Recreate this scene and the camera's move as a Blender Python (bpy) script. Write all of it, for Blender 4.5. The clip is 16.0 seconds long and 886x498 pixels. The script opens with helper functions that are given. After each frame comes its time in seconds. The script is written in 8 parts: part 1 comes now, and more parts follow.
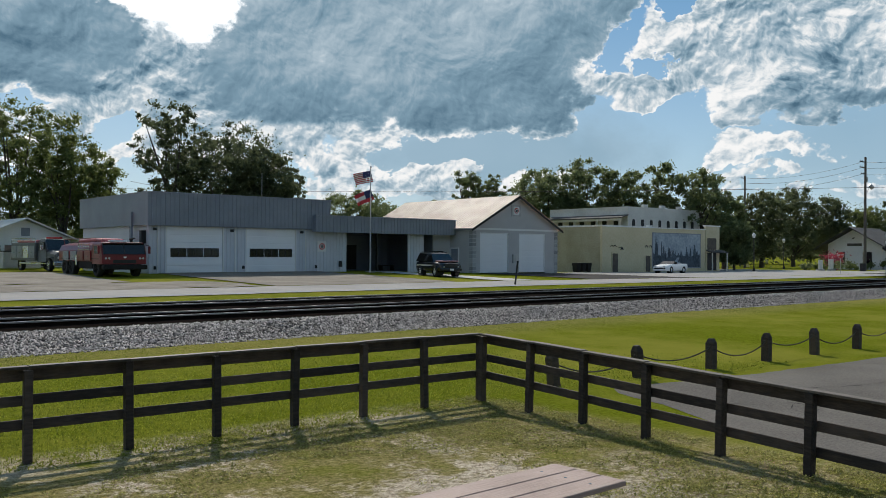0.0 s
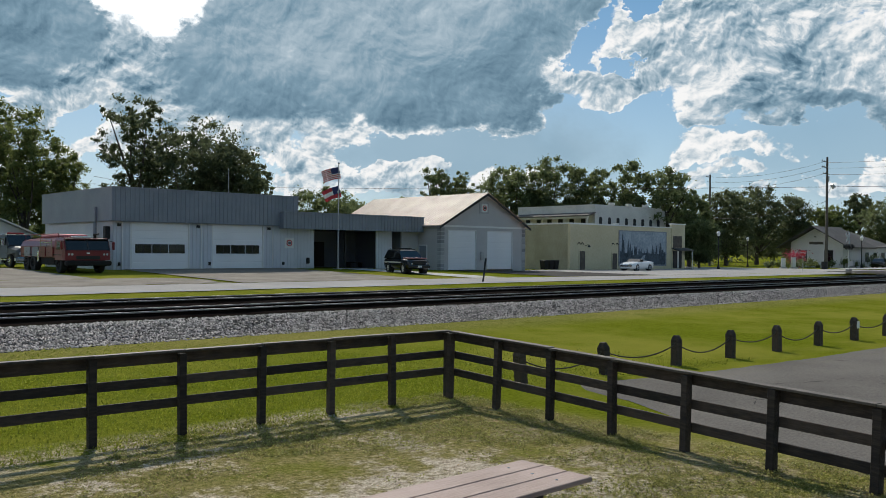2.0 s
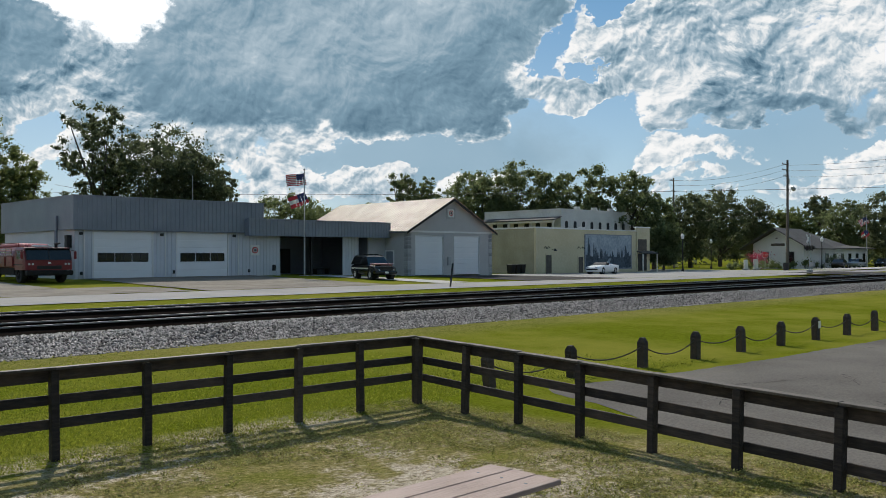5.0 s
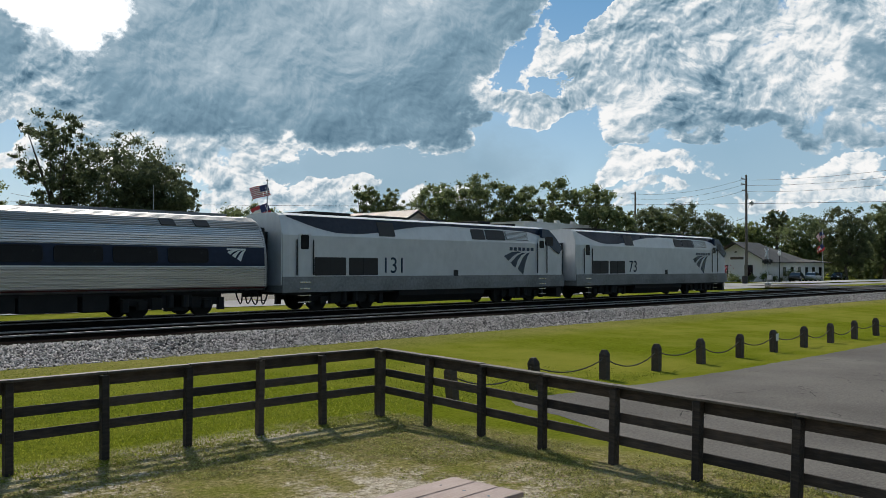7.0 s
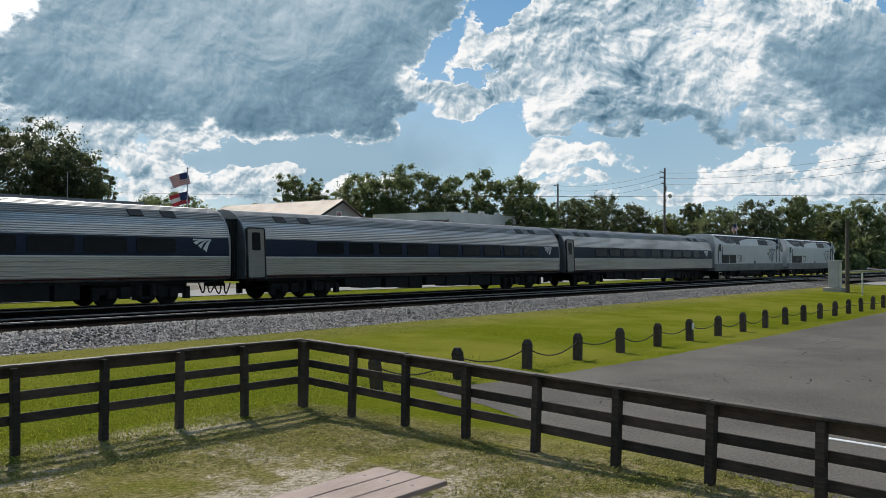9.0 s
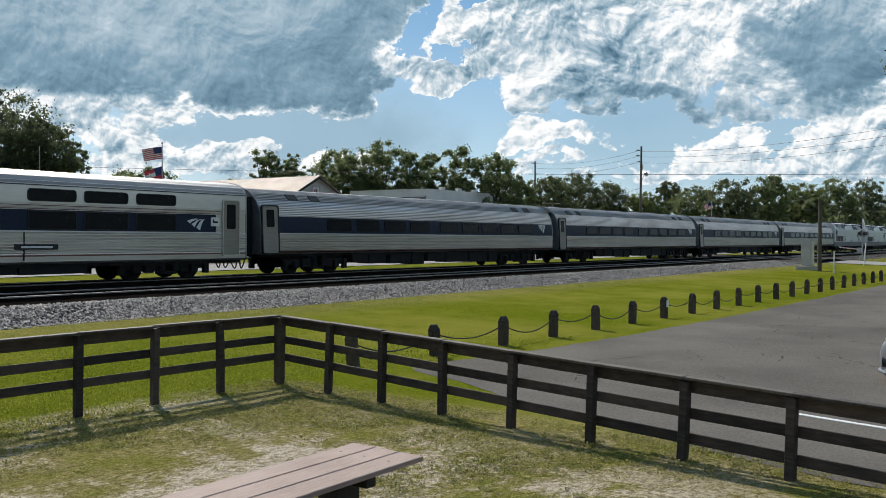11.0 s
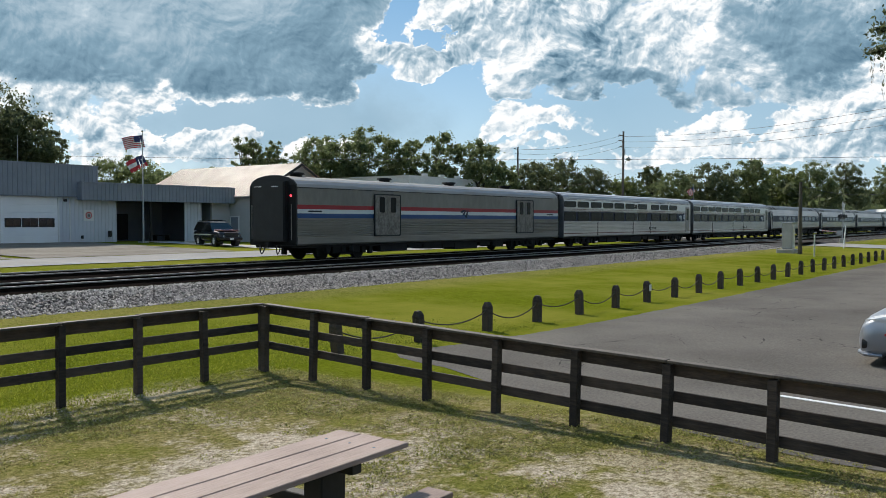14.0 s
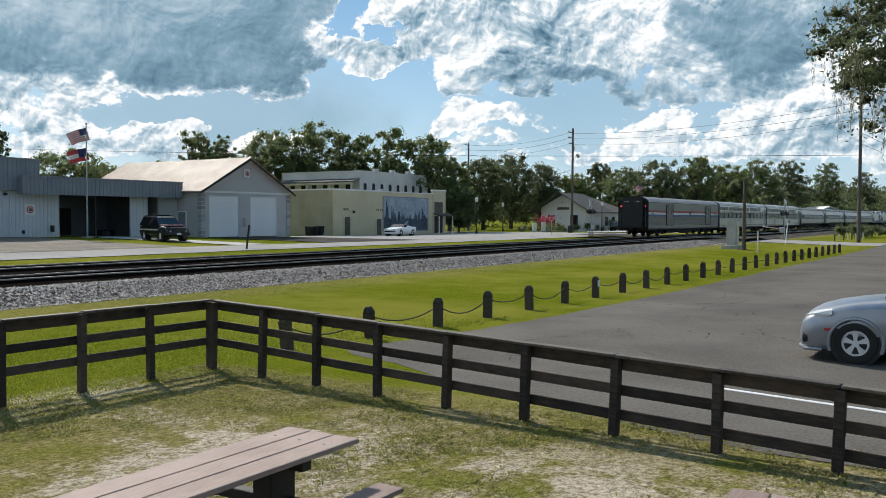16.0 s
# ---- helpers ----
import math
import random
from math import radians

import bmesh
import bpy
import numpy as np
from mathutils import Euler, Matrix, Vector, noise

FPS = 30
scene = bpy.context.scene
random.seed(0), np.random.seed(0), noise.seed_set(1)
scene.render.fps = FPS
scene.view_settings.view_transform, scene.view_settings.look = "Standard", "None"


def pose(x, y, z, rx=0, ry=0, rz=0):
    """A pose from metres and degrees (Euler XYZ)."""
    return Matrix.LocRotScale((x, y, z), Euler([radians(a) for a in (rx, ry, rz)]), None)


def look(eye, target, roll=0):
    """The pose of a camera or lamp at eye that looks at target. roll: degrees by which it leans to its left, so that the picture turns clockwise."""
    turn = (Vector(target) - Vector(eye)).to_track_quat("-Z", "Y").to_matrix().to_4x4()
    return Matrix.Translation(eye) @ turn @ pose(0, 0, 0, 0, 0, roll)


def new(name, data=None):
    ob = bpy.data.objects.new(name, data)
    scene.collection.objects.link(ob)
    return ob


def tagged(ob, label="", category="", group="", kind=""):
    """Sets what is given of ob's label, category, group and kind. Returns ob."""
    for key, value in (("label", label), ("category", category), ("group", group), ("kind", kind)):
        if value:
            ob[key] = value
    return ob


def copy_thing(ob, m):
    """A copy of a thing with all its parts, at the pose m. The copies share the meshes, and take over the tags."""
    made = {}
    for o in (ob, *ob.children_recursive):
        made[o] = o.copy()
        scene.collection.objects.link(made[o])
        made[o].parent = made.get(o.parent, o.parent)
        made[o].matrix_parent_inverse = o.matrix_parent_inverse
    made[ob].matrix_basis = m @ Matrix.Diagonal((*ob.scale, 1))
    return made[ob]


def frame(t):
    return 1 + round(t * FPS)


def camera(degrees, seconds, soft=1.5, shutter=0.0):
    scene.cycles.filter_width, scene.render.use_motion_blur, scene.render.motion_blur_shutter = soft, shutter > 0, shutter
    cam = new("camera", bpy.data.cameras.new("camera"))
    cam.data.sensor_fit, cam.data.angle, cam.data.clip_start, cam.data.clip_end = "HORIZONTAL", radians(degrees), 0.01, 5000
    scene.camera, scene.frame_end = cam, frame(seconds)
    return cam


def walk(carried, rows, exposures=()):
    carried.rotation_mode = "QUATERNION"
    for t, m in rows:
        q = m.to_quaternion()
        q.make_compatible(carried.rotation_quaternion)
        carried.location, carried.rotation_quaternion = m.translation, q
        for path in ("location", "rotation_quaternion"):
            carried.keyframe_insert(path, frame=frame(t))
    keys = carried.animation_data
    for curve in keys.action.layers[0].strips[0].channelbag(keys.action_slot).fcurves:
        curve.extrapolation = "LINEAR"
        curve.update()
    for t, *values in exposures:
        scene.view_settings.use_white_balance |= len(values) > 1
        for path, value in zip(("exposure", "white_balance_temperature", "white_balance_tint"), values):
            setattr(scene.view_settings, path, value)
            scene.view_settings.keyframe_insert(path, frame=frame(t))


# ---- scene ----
cam = camera(53.6, 16.0, soft=0.7)
PATH = [
    (0, pose(0, 0, 2.4, 90.33, -0.25, -40.44)),
    (0.5, pose(0, 0, 2.4, 90.19, -0.08, -39.63)),
    (1, pose(0, 0, 2.4, 90.23, 0.05, -39.65)),
    (1.5, pose(0, 0, 2.4, 90.42, -0.42, -42.13)),
    (2, pose(0, 0, 2.4, 90.15, -0.43, -42.52)),
    (2.5, pose(0, 0, 2.4, 90.06, -0.41, -43.88)),
    (3, pose(0, 0, 2.4, 89.73, -0.30, -43.61)),
    (3.5, pose(0, 0, 2.4, 89.67, -0.04, -44.30)),
    (4, pose(0, 0, 2.4, 89.89, 0.01, -44.49)),
    (6.5, pose(0, 0, 2.4, 91.36, 0.31, -46.09)),
    (7, pose(0, 0, 2.4, 91.28, -0.04, -47.05)),
    (7.5, pose(0, 0, 2.4, 91.15, -0.07, -47.04)),
    (8, pose(0, 0, 2.4, 91.01, -0.08, -48.16)),
    (8.5, pose(0, 0, 2.4, 90.86, -0.15, -50.09)),
    (9, pose(0, 0, 2.4, 90.66, -0.17, -51.97)),
    (11.5, pose(0, 0, 2.4, 89.06, -0.46, -53.50)),
    (12, pose(0, 0, 2.4, 88.91, -0.18, -53.25)),
    (12.5, pose(0, 0, 2.4, 88.45, -0.02, -52.88)),
    (13, pose(0, 0, 2.4, 88.33, 0.12, -52.93)),
    (13.5, pose(0, 0, 2.4, 88.33, 0.08, -53.24)),
    (14, pose(0, 0, 2.4, 88.28, 0.05, -54.56)),
    (14.5, pose(0, 0, 2.4, 88.15, 0.01, -56.46)),
    (15, pose(0, 0, 2.4, 87.94, -0.22, -57.53)),
    (15.5, pose(0, 0, 2.4, 87.96, -0.28, -57.55)),
    (16, pose(0, 0, 2.4, 88.00, -0.12, -57.77))]
walk(cam, PATH, exposures=[(0, -0.08, 6450, 11), (8.5, -0.05, 6450, 11), (11.5, 0.12, 6450, 11), (16, 0.18, 6450, 11)])

# ---- sky, sun ----
SUN_AZ, SUN_EL = 26.5, 38.5      # degrees from +Y towards +X, degrees up


class Nodes:
    """A small builder of node expressions."""

    def __init__(self, tree):
        self.tree = tree

    def put(self, socket, v):
        if isinstance(v, bpy.types.NodeSocket):
            self.tree.links.new(v, socket)
        else:
            socket.default_value = v

    def math(self, op, a, b=0.0, c=0.0, clamp=False):
        n = self.tree.nodes.new("ShaderNodeMath")
        n.operation, n.use_clamp = op, clamp
        for i, v in enumerate((a, b, c)):
            self.put(n.inputs[i], v)
        return n.outputs[0]

    def smooth(self, v, a, b, lo=0.0, hi=1.0):
        n = self.tree.nodes.new("ShaderNodeMapRange")
        n.interpolation_type = "SMOOTHSTEP"
        for i, x in enumerate((v, a, b, lo, hi)):
            self.put(n.inputs[i], x)
        return n.outputs[0]

    def noise(self, vec, scale, detail=4.0, rough=0.55, distort=0.0):
        n = self.tree.nodes.new("ShaderNodeTexNoise")
        if vec is not None:
            self.put(n.inputs["Vector"], vec)
        n.inputs["Scale"].default_value = scale
        n.inputs["Detail"].default_value = detail
        n.inputs["Roughness"].default_value = rough
        n.inputs["Distortion"].default_value = distort
        return n.outputs["Fac"]

    def mix(self, f, a, b):
        n = self.tree.nodes.new("ShaderNodeMix")
        n.data_type = "RGBA"
        self.put(n.inputs[0], f)
        for socket, v in ((n.inputs[6], a), (n.inputs[7], b)):
            self.put(socket, v if isinstance(v, bpy.types.NodeSocket) else (*v[:3], 1))
        return n.outputs[2]

    def vec(self, x, y, z):
        n = self.tree.nodes.new("ShaderNodeCombineXYZ")
        for i, v in enumerate((x, y, z)):
            self.put(n.inputs[i], v)
        return n.outputs[0]


def build_sky():
    world = bpy.data.worlds.new("sky")
    scene.world = world
    world.use_nodes = True
    tree = world.node_tree
    tree.nodes.clear()
    k = Nodes(tree)
    out = tree.nodes.new("ShaderNodeOutputWorld")
    bg = tree.nodes.new("ShaderNodeBackground")
    tree.links.new(bg.outputs[0], out.inputs[0])
    sky = tree.nodes.new("ShaderNodeTexSky")
    sky.sky_type, sky.sun_disc = "NISHITA", False
    sky.sun_elevation, sky.sun_rotation = radians(SUN_EL), radians(SUN_AZ)
    sky.dust_density = 0.6
    sky.ozone_density = 1.6
    co = tree.nodes.new("ShaderNodeTexCoord")
    sep = tree.nodes.new("ShaderNodeSeparateXYZ")
    tree.links.new(co.outputs["Generated"], sep.inputs[0])
    x, y, z = sep.outputs
    az = k.math("MULTIPLY", k.math("ARCTAN2", x, y), 57.29578)
    el = k.math("MULTIPLY", k.math("ARCSINE", z), 57.29578)
    # billows are seen from the side, so they keep their own scale in height
    face = k.vec(k.math("MULTIPLY", az, 0.066), k.math("MULTIPLY", el, 0.075), 3.1)

    # the rims of the banks are billowed
    billow = k.vec(k.math("MULTIPLY", az, 0.09), k.math("MULTIPLY", el, 0.12), 7.7)
    billow_b = k.vec(k.math("MULTIPLY", az, 0.09), k.math("MULTIPLY", el, 0.12), 1.3)
    az_w = k.math("ADD", az, k.math("MULTIPLY", k.math("SUBTRACT", k.noise(billow, 2.2, 7, 0.58), 0.5), 11.0))
    el_w = k.math("ADD", el, k.math("MULTIPLY", k.math("SUBTRACT", k.noise(billow_b, 2.2, 7, 0.58), 0.5), 6.0))

    def bank(a0, e0, ra, re):
        """1 within a soft oval of the sky, 0 outside it."""
        u = k.math("DIVIDE", k.math("SUBTRACT", az_w, a0), ra)
        v = k.math("DIVIDE", k.math("SUBTRACT", el_w, e0), re)
        d = k.math("SQRT", k.math("ADD", k.math("MULTIPLY", u, u), k.math("MULTIPLY", v, v)))
        return k.smooth(d, 1.25, 0.55)

    def total(items):
        s = items[0]
        for i in items[1:]:
            s = k.math("ADD", s, i)
        return s

    def times(a, f):
        return k.math("MULTIPLY", a, f)

    def puff(vec, scale, detail=4.0):
        """Rounded heads of cloud, 1 at their middle."""
        n = tree.nodes.new("ShaderNodeTexVoronoi")
        n.feature, n.normalize = "SMOOTH_F1", True
        tree.links.new(vec, n.inputs["Vector"])
        for key, v in (("Scale", scale), ("Detail", detail), ("Roughness", 0.55), ("Smoothness", 0.35)):
            n.inputs[key].default_value = v
        return k.math("SUBTRACT", 1.0, k.math("MULTIPLY", n.outputs["Distance"], 1.73))

    def fold(vec, dx, dy, dz=0.0):
        n = tree.nodes.new("ShaderNodeVectorMath")
        n.operation = "ADD"
        tree.links.new(vec, n.inputs[0])
        n.inputs[1].default_value = (dx, dy, dz)
        return n.outputs[0]

    # heads of cloud are bent by a slow drift, so that they lose their roundness
    bend = tree.nodes.new("ShaderNodeTexNoise")
    bend.inputs["Scale"].default_value, bend.inputs["Detail"].default_value = 3.0, 6.0
    tree.links.new(face, bend.inputs["Vector"])
    push = tree.nodes.new("ShaderNodeVectorMath")
    push.operation = "MULTIPLY_ADD"
    tree.links.new(bend.outputs["Color"], push.inputs[0])
    push.inputs[1].default_value = (0.22, 0.22, 0.0)
    tree.links.new(face, push.inputs[2])
    bent = push.outputs[0]

    n_big = k.noise(face, 2.4, 10, 0.60, 0.15)
    n_soft = k.noise(face, 1.3, 4, 0.5, 0.3)
    n_fine = k.noise(face, 9.0, 8, 0.62, 0.1)
    head = puff(bent, 3.4, 5.0)
    head_up = puff(fold(bent, -0.020, 0.038), 3.4, 5.0)
    small = puff(bent, 10.0, 4.0)
    small_up = puff(fold(bent, -0.008, 0.014), 10.0, 4.0)
    lump = k.math("SUBTRACT", n_big, 0.5)
    # great grey bases
    grey = total([bank(37, 18.5, 13, 7.0), bank(42.5, 12.0, 8.0, 5.2), bank(14.5, 14.0, 7.5, 4.6), bank(33, 12.5, 9, 4.8), times(bank(73.5, 9.2, 7.5, 3.4), 0.58), times(bank(62, 8.6, 6, 1.2), 0.55), bank(49, 17.5, 5, 4.5), times(bank(79, 12.0, 6, 3.0), 0.6), bank(-30, 34, 40, 16), bank(60, 48, 50, 14)])
    # bright heaped cloud
    heap = total([bank(60, 13.0, 8.5, 5.4), bank(70, 14, 9, 6), times(bank(26, 7.2, 12, 2.8), 0.86), bank(80, 10, 8, 4.5), times(bank(42, 4.4, 10, 1.0), 0.62), bank(22, 12, 6, 5), times(bank(74, 5.0, 10, 1.5), 0.74), bank(140, 20, 60, 18), bank(-80, 20, 60, 18), times(bank(51.5, 10.4, 3.2, 1.8), 0.8), times(bank(61, 6.0, 5, 1.6), 0.66), times(bank(84, 5.5, 6, 2.5), 0.75), times(bank(16, 6.2, 6, 2.4), 0.66), times(bank(33.5, 6.6, 3.5, 2.2), 0.72), times(bank(66, 4.2, 12, 0.9), 0.6)])
    clear = total([times(bank(55.6, 17.6, 1.5, 2.8), 1.0), times(bank(53.4, 8.2, 3.6, 1.4), 0.7), times(bank(54.2, 12.4, 0.9, 0.9), 0.9), times(bank(76.5, 17.5, 1.8, 2.4), 1.0), times(bank(20.5, 7.6, 2.4, 1.2), 0.5), times(bank(63, 4.8, 6, 0.8), 0.4)])
    grey = k.math("MINIMUM", grey, 1.0)
    body = k.math("MAXIMUM", grey, times(k.math("MINIMUM", heap, 1.0), 0.78))
    depth = total([times(body, 0.95), times(lump, 1.5), times(k.math("SUBTRACT", head, 0.52), 0.7), times(k.math("SUBTRACT", small, 0.52), 0.3), times(k.math("SUBTRACT", n_fine, 0.5), 0.20), times(clear, -0.75)])
    cover = k.smooth(depth, 0.33, 0.43)
    rim = k.smooth(depth, 0.75, 0.35)
    # relief of the billows, lit from the side of the sun
    lit = total([times(k.math("SUBTRACT", head, head_up), 2.0), times(k.math("SUBTRACT", small, small_up), 1.7)])
    tone_heap = total([0.56, times(rim, 0.34), lit, times(k.math("SUBTRACT", n_soft, 0.5), 1.1), times(k.math("SUBTRACT", n_fine, 0.5), 0.35)])
    tone_grey = total([-0.16, times(n_soft, 0.72), times(lit, 0.3), times(k.math("SUBTRACT", el, 9.0), 0.022), times(lump, 0.5), times(bank(26, 14.5, 11, 9), 0.10)])
    weight = k.smooth(k.math("ADD", grey, times(lump, 1.2)), 0.34, 0.74)
    n = tree.nodes.new("ShaderNodeMix")
    for socket, v in ((n.inputs[0], weight), (n.inputs[2], tone_heap), (n.inputs[3], tone_grey)):
        tree.links.new(v, socket)
    ramp = tree.nodes.new("ShaderNodeValToRGB")
    tree.links.new(n.outputs[0], ramp.inputs[0])
    stops = ramp.color_ramp.elements
    stops[0].position, stops[0].color = 0.0, (0.075, 0.155, 0.225, 1)
    stops[1].position, stops[1].color = 1.0, (0.98, 0.98, 0.96, 1)
    for at, c in ((0.30, (0.21, 0.335, 0.425, 1)), (0.58, (0.45, 0.56, 0.63, 1)), (0.80, (0.80, 0.84, 0.85, 1))):
        stops.new(at).color = c
    blue = k.mix(k.smooth(el, 1.0, 20.0), (0.40, 0.62, 0.77), (0.08, 0.31, 0.58))
    dim = tree.nodes.new("ShaderNodeVectorMath")
    dim.operation = "SCALE"
    dim.inputs["Scale"].default_value = 0.09
    tree.links.new(sky.outputs[0], dim.inputs[0])
    blue = k.mix(0.3, blue, dim.outputs[0])
    # a thin grey veil hangs low between the heaps
    veil = k.math("MINIMUM", total([bank(44, 6.3, 10, 3.6), times(bank(70, 6.0, 12, 3.0), 0.6)]), 1.0)
    blue = k.mix(times(veil, 0.85), blue, k.mix(n_soft, (0.20, 0.35, 0.46), (0.42, 0.56, 0.66)))
    colour = k.mix(cover, blue, ramp.outputs[0])
    # thin cloud glows before the sun
    glow = total([bank(23.6, 16.4, 4.6, 4.4), bank(26.5, 38.5, 15, 19)])
    hole = k.smooth(k.math("ADD", k.math("MINIMUM", glow, 1.0), total([times(lump, 1.6), times(k.math("SUBTRACT", small, 0.52), 0.4)])), 0.34, 0.72)
    colour = k.mix(hole, colour, (1.25, 1.28, 1.28))
    haze = k.smooth(el, 6.0, 0.0, 0.0, 0.5)
    colour = k.mix(haze, colour, (0.50, 0.63, 0.71))
    # the unseen sky away from the sun is dimmed, to darken what faces it
    away = k.math("COSINE", times(k.math("SUBTRACT", az, SUN_AZ), 0.0174533))
    colour = k.mix(k.smooth(away, 0.45, -0.55, 0.0, 0.42), colour, (0.13, 0.18, 0.23))
    tree.links.new(colour, bg.inputs[0])
    bg.inputs[1].default_value = SKY_LIGHT


SKY_LIGHT = 1.0
build_sky()
sun_lamp = new("sun", bpy.data.lights.new("sun", "SUN"))
sun_lamp.data.energy, sun_lamp.data.angle, sun_lamp.data.color = 4.3, radians(0.6), (1.0, 0.93, 0.81)
_s = Vector((math.sin(radians(SUN_AZ)) * math.cos(radians(SUN_EL)), math.cos(radians(SUN_AZ)) * math.cos(radians(SUN_EL)), math.sin(radians(SUN_EL))))
sun_lamp.matrix_world = look(_s * 200, (0, 0, 0))

# ---- materials ----
def rgb(c):
    return (*c[:3], 1.0)


def mat(name, a, b, rough=0.7, metal=0.0, scale=1.5, fine=30.0, bump=0.15, streak=None, contrast=0.25, spec=0.5, per_object=0.0):
    """A surface of two tones: broad stains and fine grain, with a fine relief. streak: (x, y, z) stretch of the grain."""
    m = bpy.data.materials.new(name)
    m.use_nodes = True
    k = Nodes(m.node_tree)
    bsdf = m.node_tree.nodes["Principled BSDF"]
    co = m.node_tree.nodes.new("ShaderNodeTexCoord").outputs["Object"]
    if streak:
        mp = m.node_tree.nodes.new("ShaderNodeMapping")
        mp.inputs["Scale"].default_value = streak
        m.node_tree.links.new(co, mp.inputs["Vector"])
        co_f = mp.outputs[0]
    else:
        co_f = co
    broad = k.noise(co, scale, 3)
    grain = k.noise(co_f, fine, 4, 0.6)
    f = k.math("ADD", k.math("MULTIPLY", broad, 0.5), k.math("MULTIPLY", grain, 0.5))
    if per_object:
        info = m.node_tree.nodes.new("ShaderNodeObjectInfo").outputs["Random"]
        f = k.math("ADD", f, k.math("MULTIPLY", k.math("SUBTRACT", info, 0.5), per_object))
    f = k.smooth(f, 0.5 - contrast, 0.5 + contrast)
    k.put(bsdf.inputs["Base Color"], k.mix(f, a, b))
    k.put(bsdf.inputs["Roughness"], k.math("ADD", rough - 0.06, k.math("MULTIPLY", grain, 0.12)))
    bsdf.inputs["Metallic"].default_value = metal
    bsdf.inputs["Specular IOR Level"].default_value = spec
    if bump:
        bn = m.node_tree.nodes.new("ShaderNodeBump")
        bn.inputs["Strength"].default_value = bump
        bn.inputs["Distance"].default_value = 0.02
        k.put(bn.inputs["Height"], grain)
        m.node_tree.links.new(bn.outputs[0], bsdf.inputs["Normal"])
    return m


def glow(name, c, strength):
    m = bpy.data.materials.new(name)
    m.use_nodes = True
    b = m.node_tree.nodes["Principled BSDF"]
    b.inputs["Base Color"].default_value = rgb(c)
    b.inputs["Emission Color"].default_value = rgb(c)
    b.inputs["Emission Strength"].default_value = strength
    return m


def ground_mat():
    """Lawn, worn to sand and earth inside the board fence."""
    m = bpy.data.materials.new("lawn")
    m.use_nodes = True
    t = m.node_tree
    k = Nodes(t)
    bsdf = t.nodes["Principled BSDF"]
    co = t.nodes.new("ShaderNodeTexCoord").outputs["Object"]
    sep = t.nodes.new("ShaderNodeSeparateXYZ")
    t.links.new(co, sep.inputs[0])
    x, y, z = sep.outputs
    broad = k.noise(co, 0.12, 3)
    mid = k.noise(co, 0.8, 5, 0.65)
    grit = k.noise(co, 46.0, 5, 0.75)
    fine = k.math("ADD", k.math("MULTIPLY", k.noise(co, 14.0, 4, 0.7), 0.5), k.math("MULTIPLY", grit, 0.5))
    grass = k.mix(k.smooth(fine, 0.3, 0.7), (0.045, 0.064, 0.003), (0.175, 0.20, 0.018))
    grass = k.mix(k.smooth(k.math("ADD", broad, k.math("MULTIPLY", mid, 0.5)), 0.6, 0.95), grass, (0.185, 0.185, 0.03))
    sand = k.mix(k.smooth(fine, 0.36, 0.64), (0.15, 0.115, 0.08), (0.66, 0.58, 0.46))
    earth = k.mix(k.smooth(fine, 0.38, 0.64), (0.085, 0.07, 0.028), (0.36, 0.30, 0.145))
    # worn yard: inside the corner of the fence
    yard = k.math("MULTIPLY", k.smooth(y, 10.9, 9.6), k.smooth(x, 10.6, 9.4))
    bare = k.math("ADD", k.math("MULTIPLY", mid, 1.0), k.math("MULTIPLY", fine, 0.25))
    near = k.math("MULTIPLY", k.smooth(y, 9.0, 6.0), k.smooth(x, 3.0, 6.5))
    dry = k.math("MULTIPLY", yard, k.smooth(bare, 0.42, 0.62))
    crumb = k.noise(co, 5.0, 5, 0.75)
    worn = k.math("MULTIPLY", yard, k.smooth(k.math("ADD", k.math("ADD", bare, k.math("MULTIPLY", crumb, 0.5)), k.math("MULTIPLY", near, 0.10)), 0.885, 1.05))
    # trodden strip under the fence
    strip = k.math("MULTIPLY", k.smooth(y, 9.6, 10.3), k.smooth(y, 11.3, 10.7))
    strip = k.math("MULTIPLY", strip, k.math("MULTIPLY", k.smooth(x, 10.2, 9.6), k.smooth(bare, 0.50, 0.66)))
    worn = k.math("MAXIMUM", worn, k.math("MULTIPLY", strip, 0.8))
    worn = k.math("MULTIPLY", worn, k.smooth(x, 9.0, 7.2, 0.25, 1.0))
    verge = k.math("MULTIPLY", k.smooth(y, 16.8, 19.2), k.smooth(y, 34.5, 32.0))
    verge = k.math("MULTIPLY", verge, k.smooth(bare, 0.25, 0.6))
    c = k.mix(k.math("MULTIPLY", k.math("MAXIMUM", dry, k.math("MULTIPLY", yard, 0.45)), 0.8), grass, earth)
    c = k.mix(worn, c, sand)
    c = k.mix(k.math("MULTIPLY", verge, 0.42), c, earth)
    k.put(bsdf.inputs["Base Color"], c)
    bsdf.inputs["Roughness"].default_value = 0.95
    bsdf.inputs["Specular IOR Level"].default_value = 0.0
    bn = t.nodes.new("ShaderNodeBump")
    bn.inputs["Strength"].default_value = 0.7
    bn.inputs["Distance"].default_value = 0.05
    k.put(bn.inputs["Height"], k.math("ADD", fine, k.math("MULTIPLY", mid, 0.6)))
    t.links.new(bn.outputs[0], bsdf.inputs["Normal"])
    return m


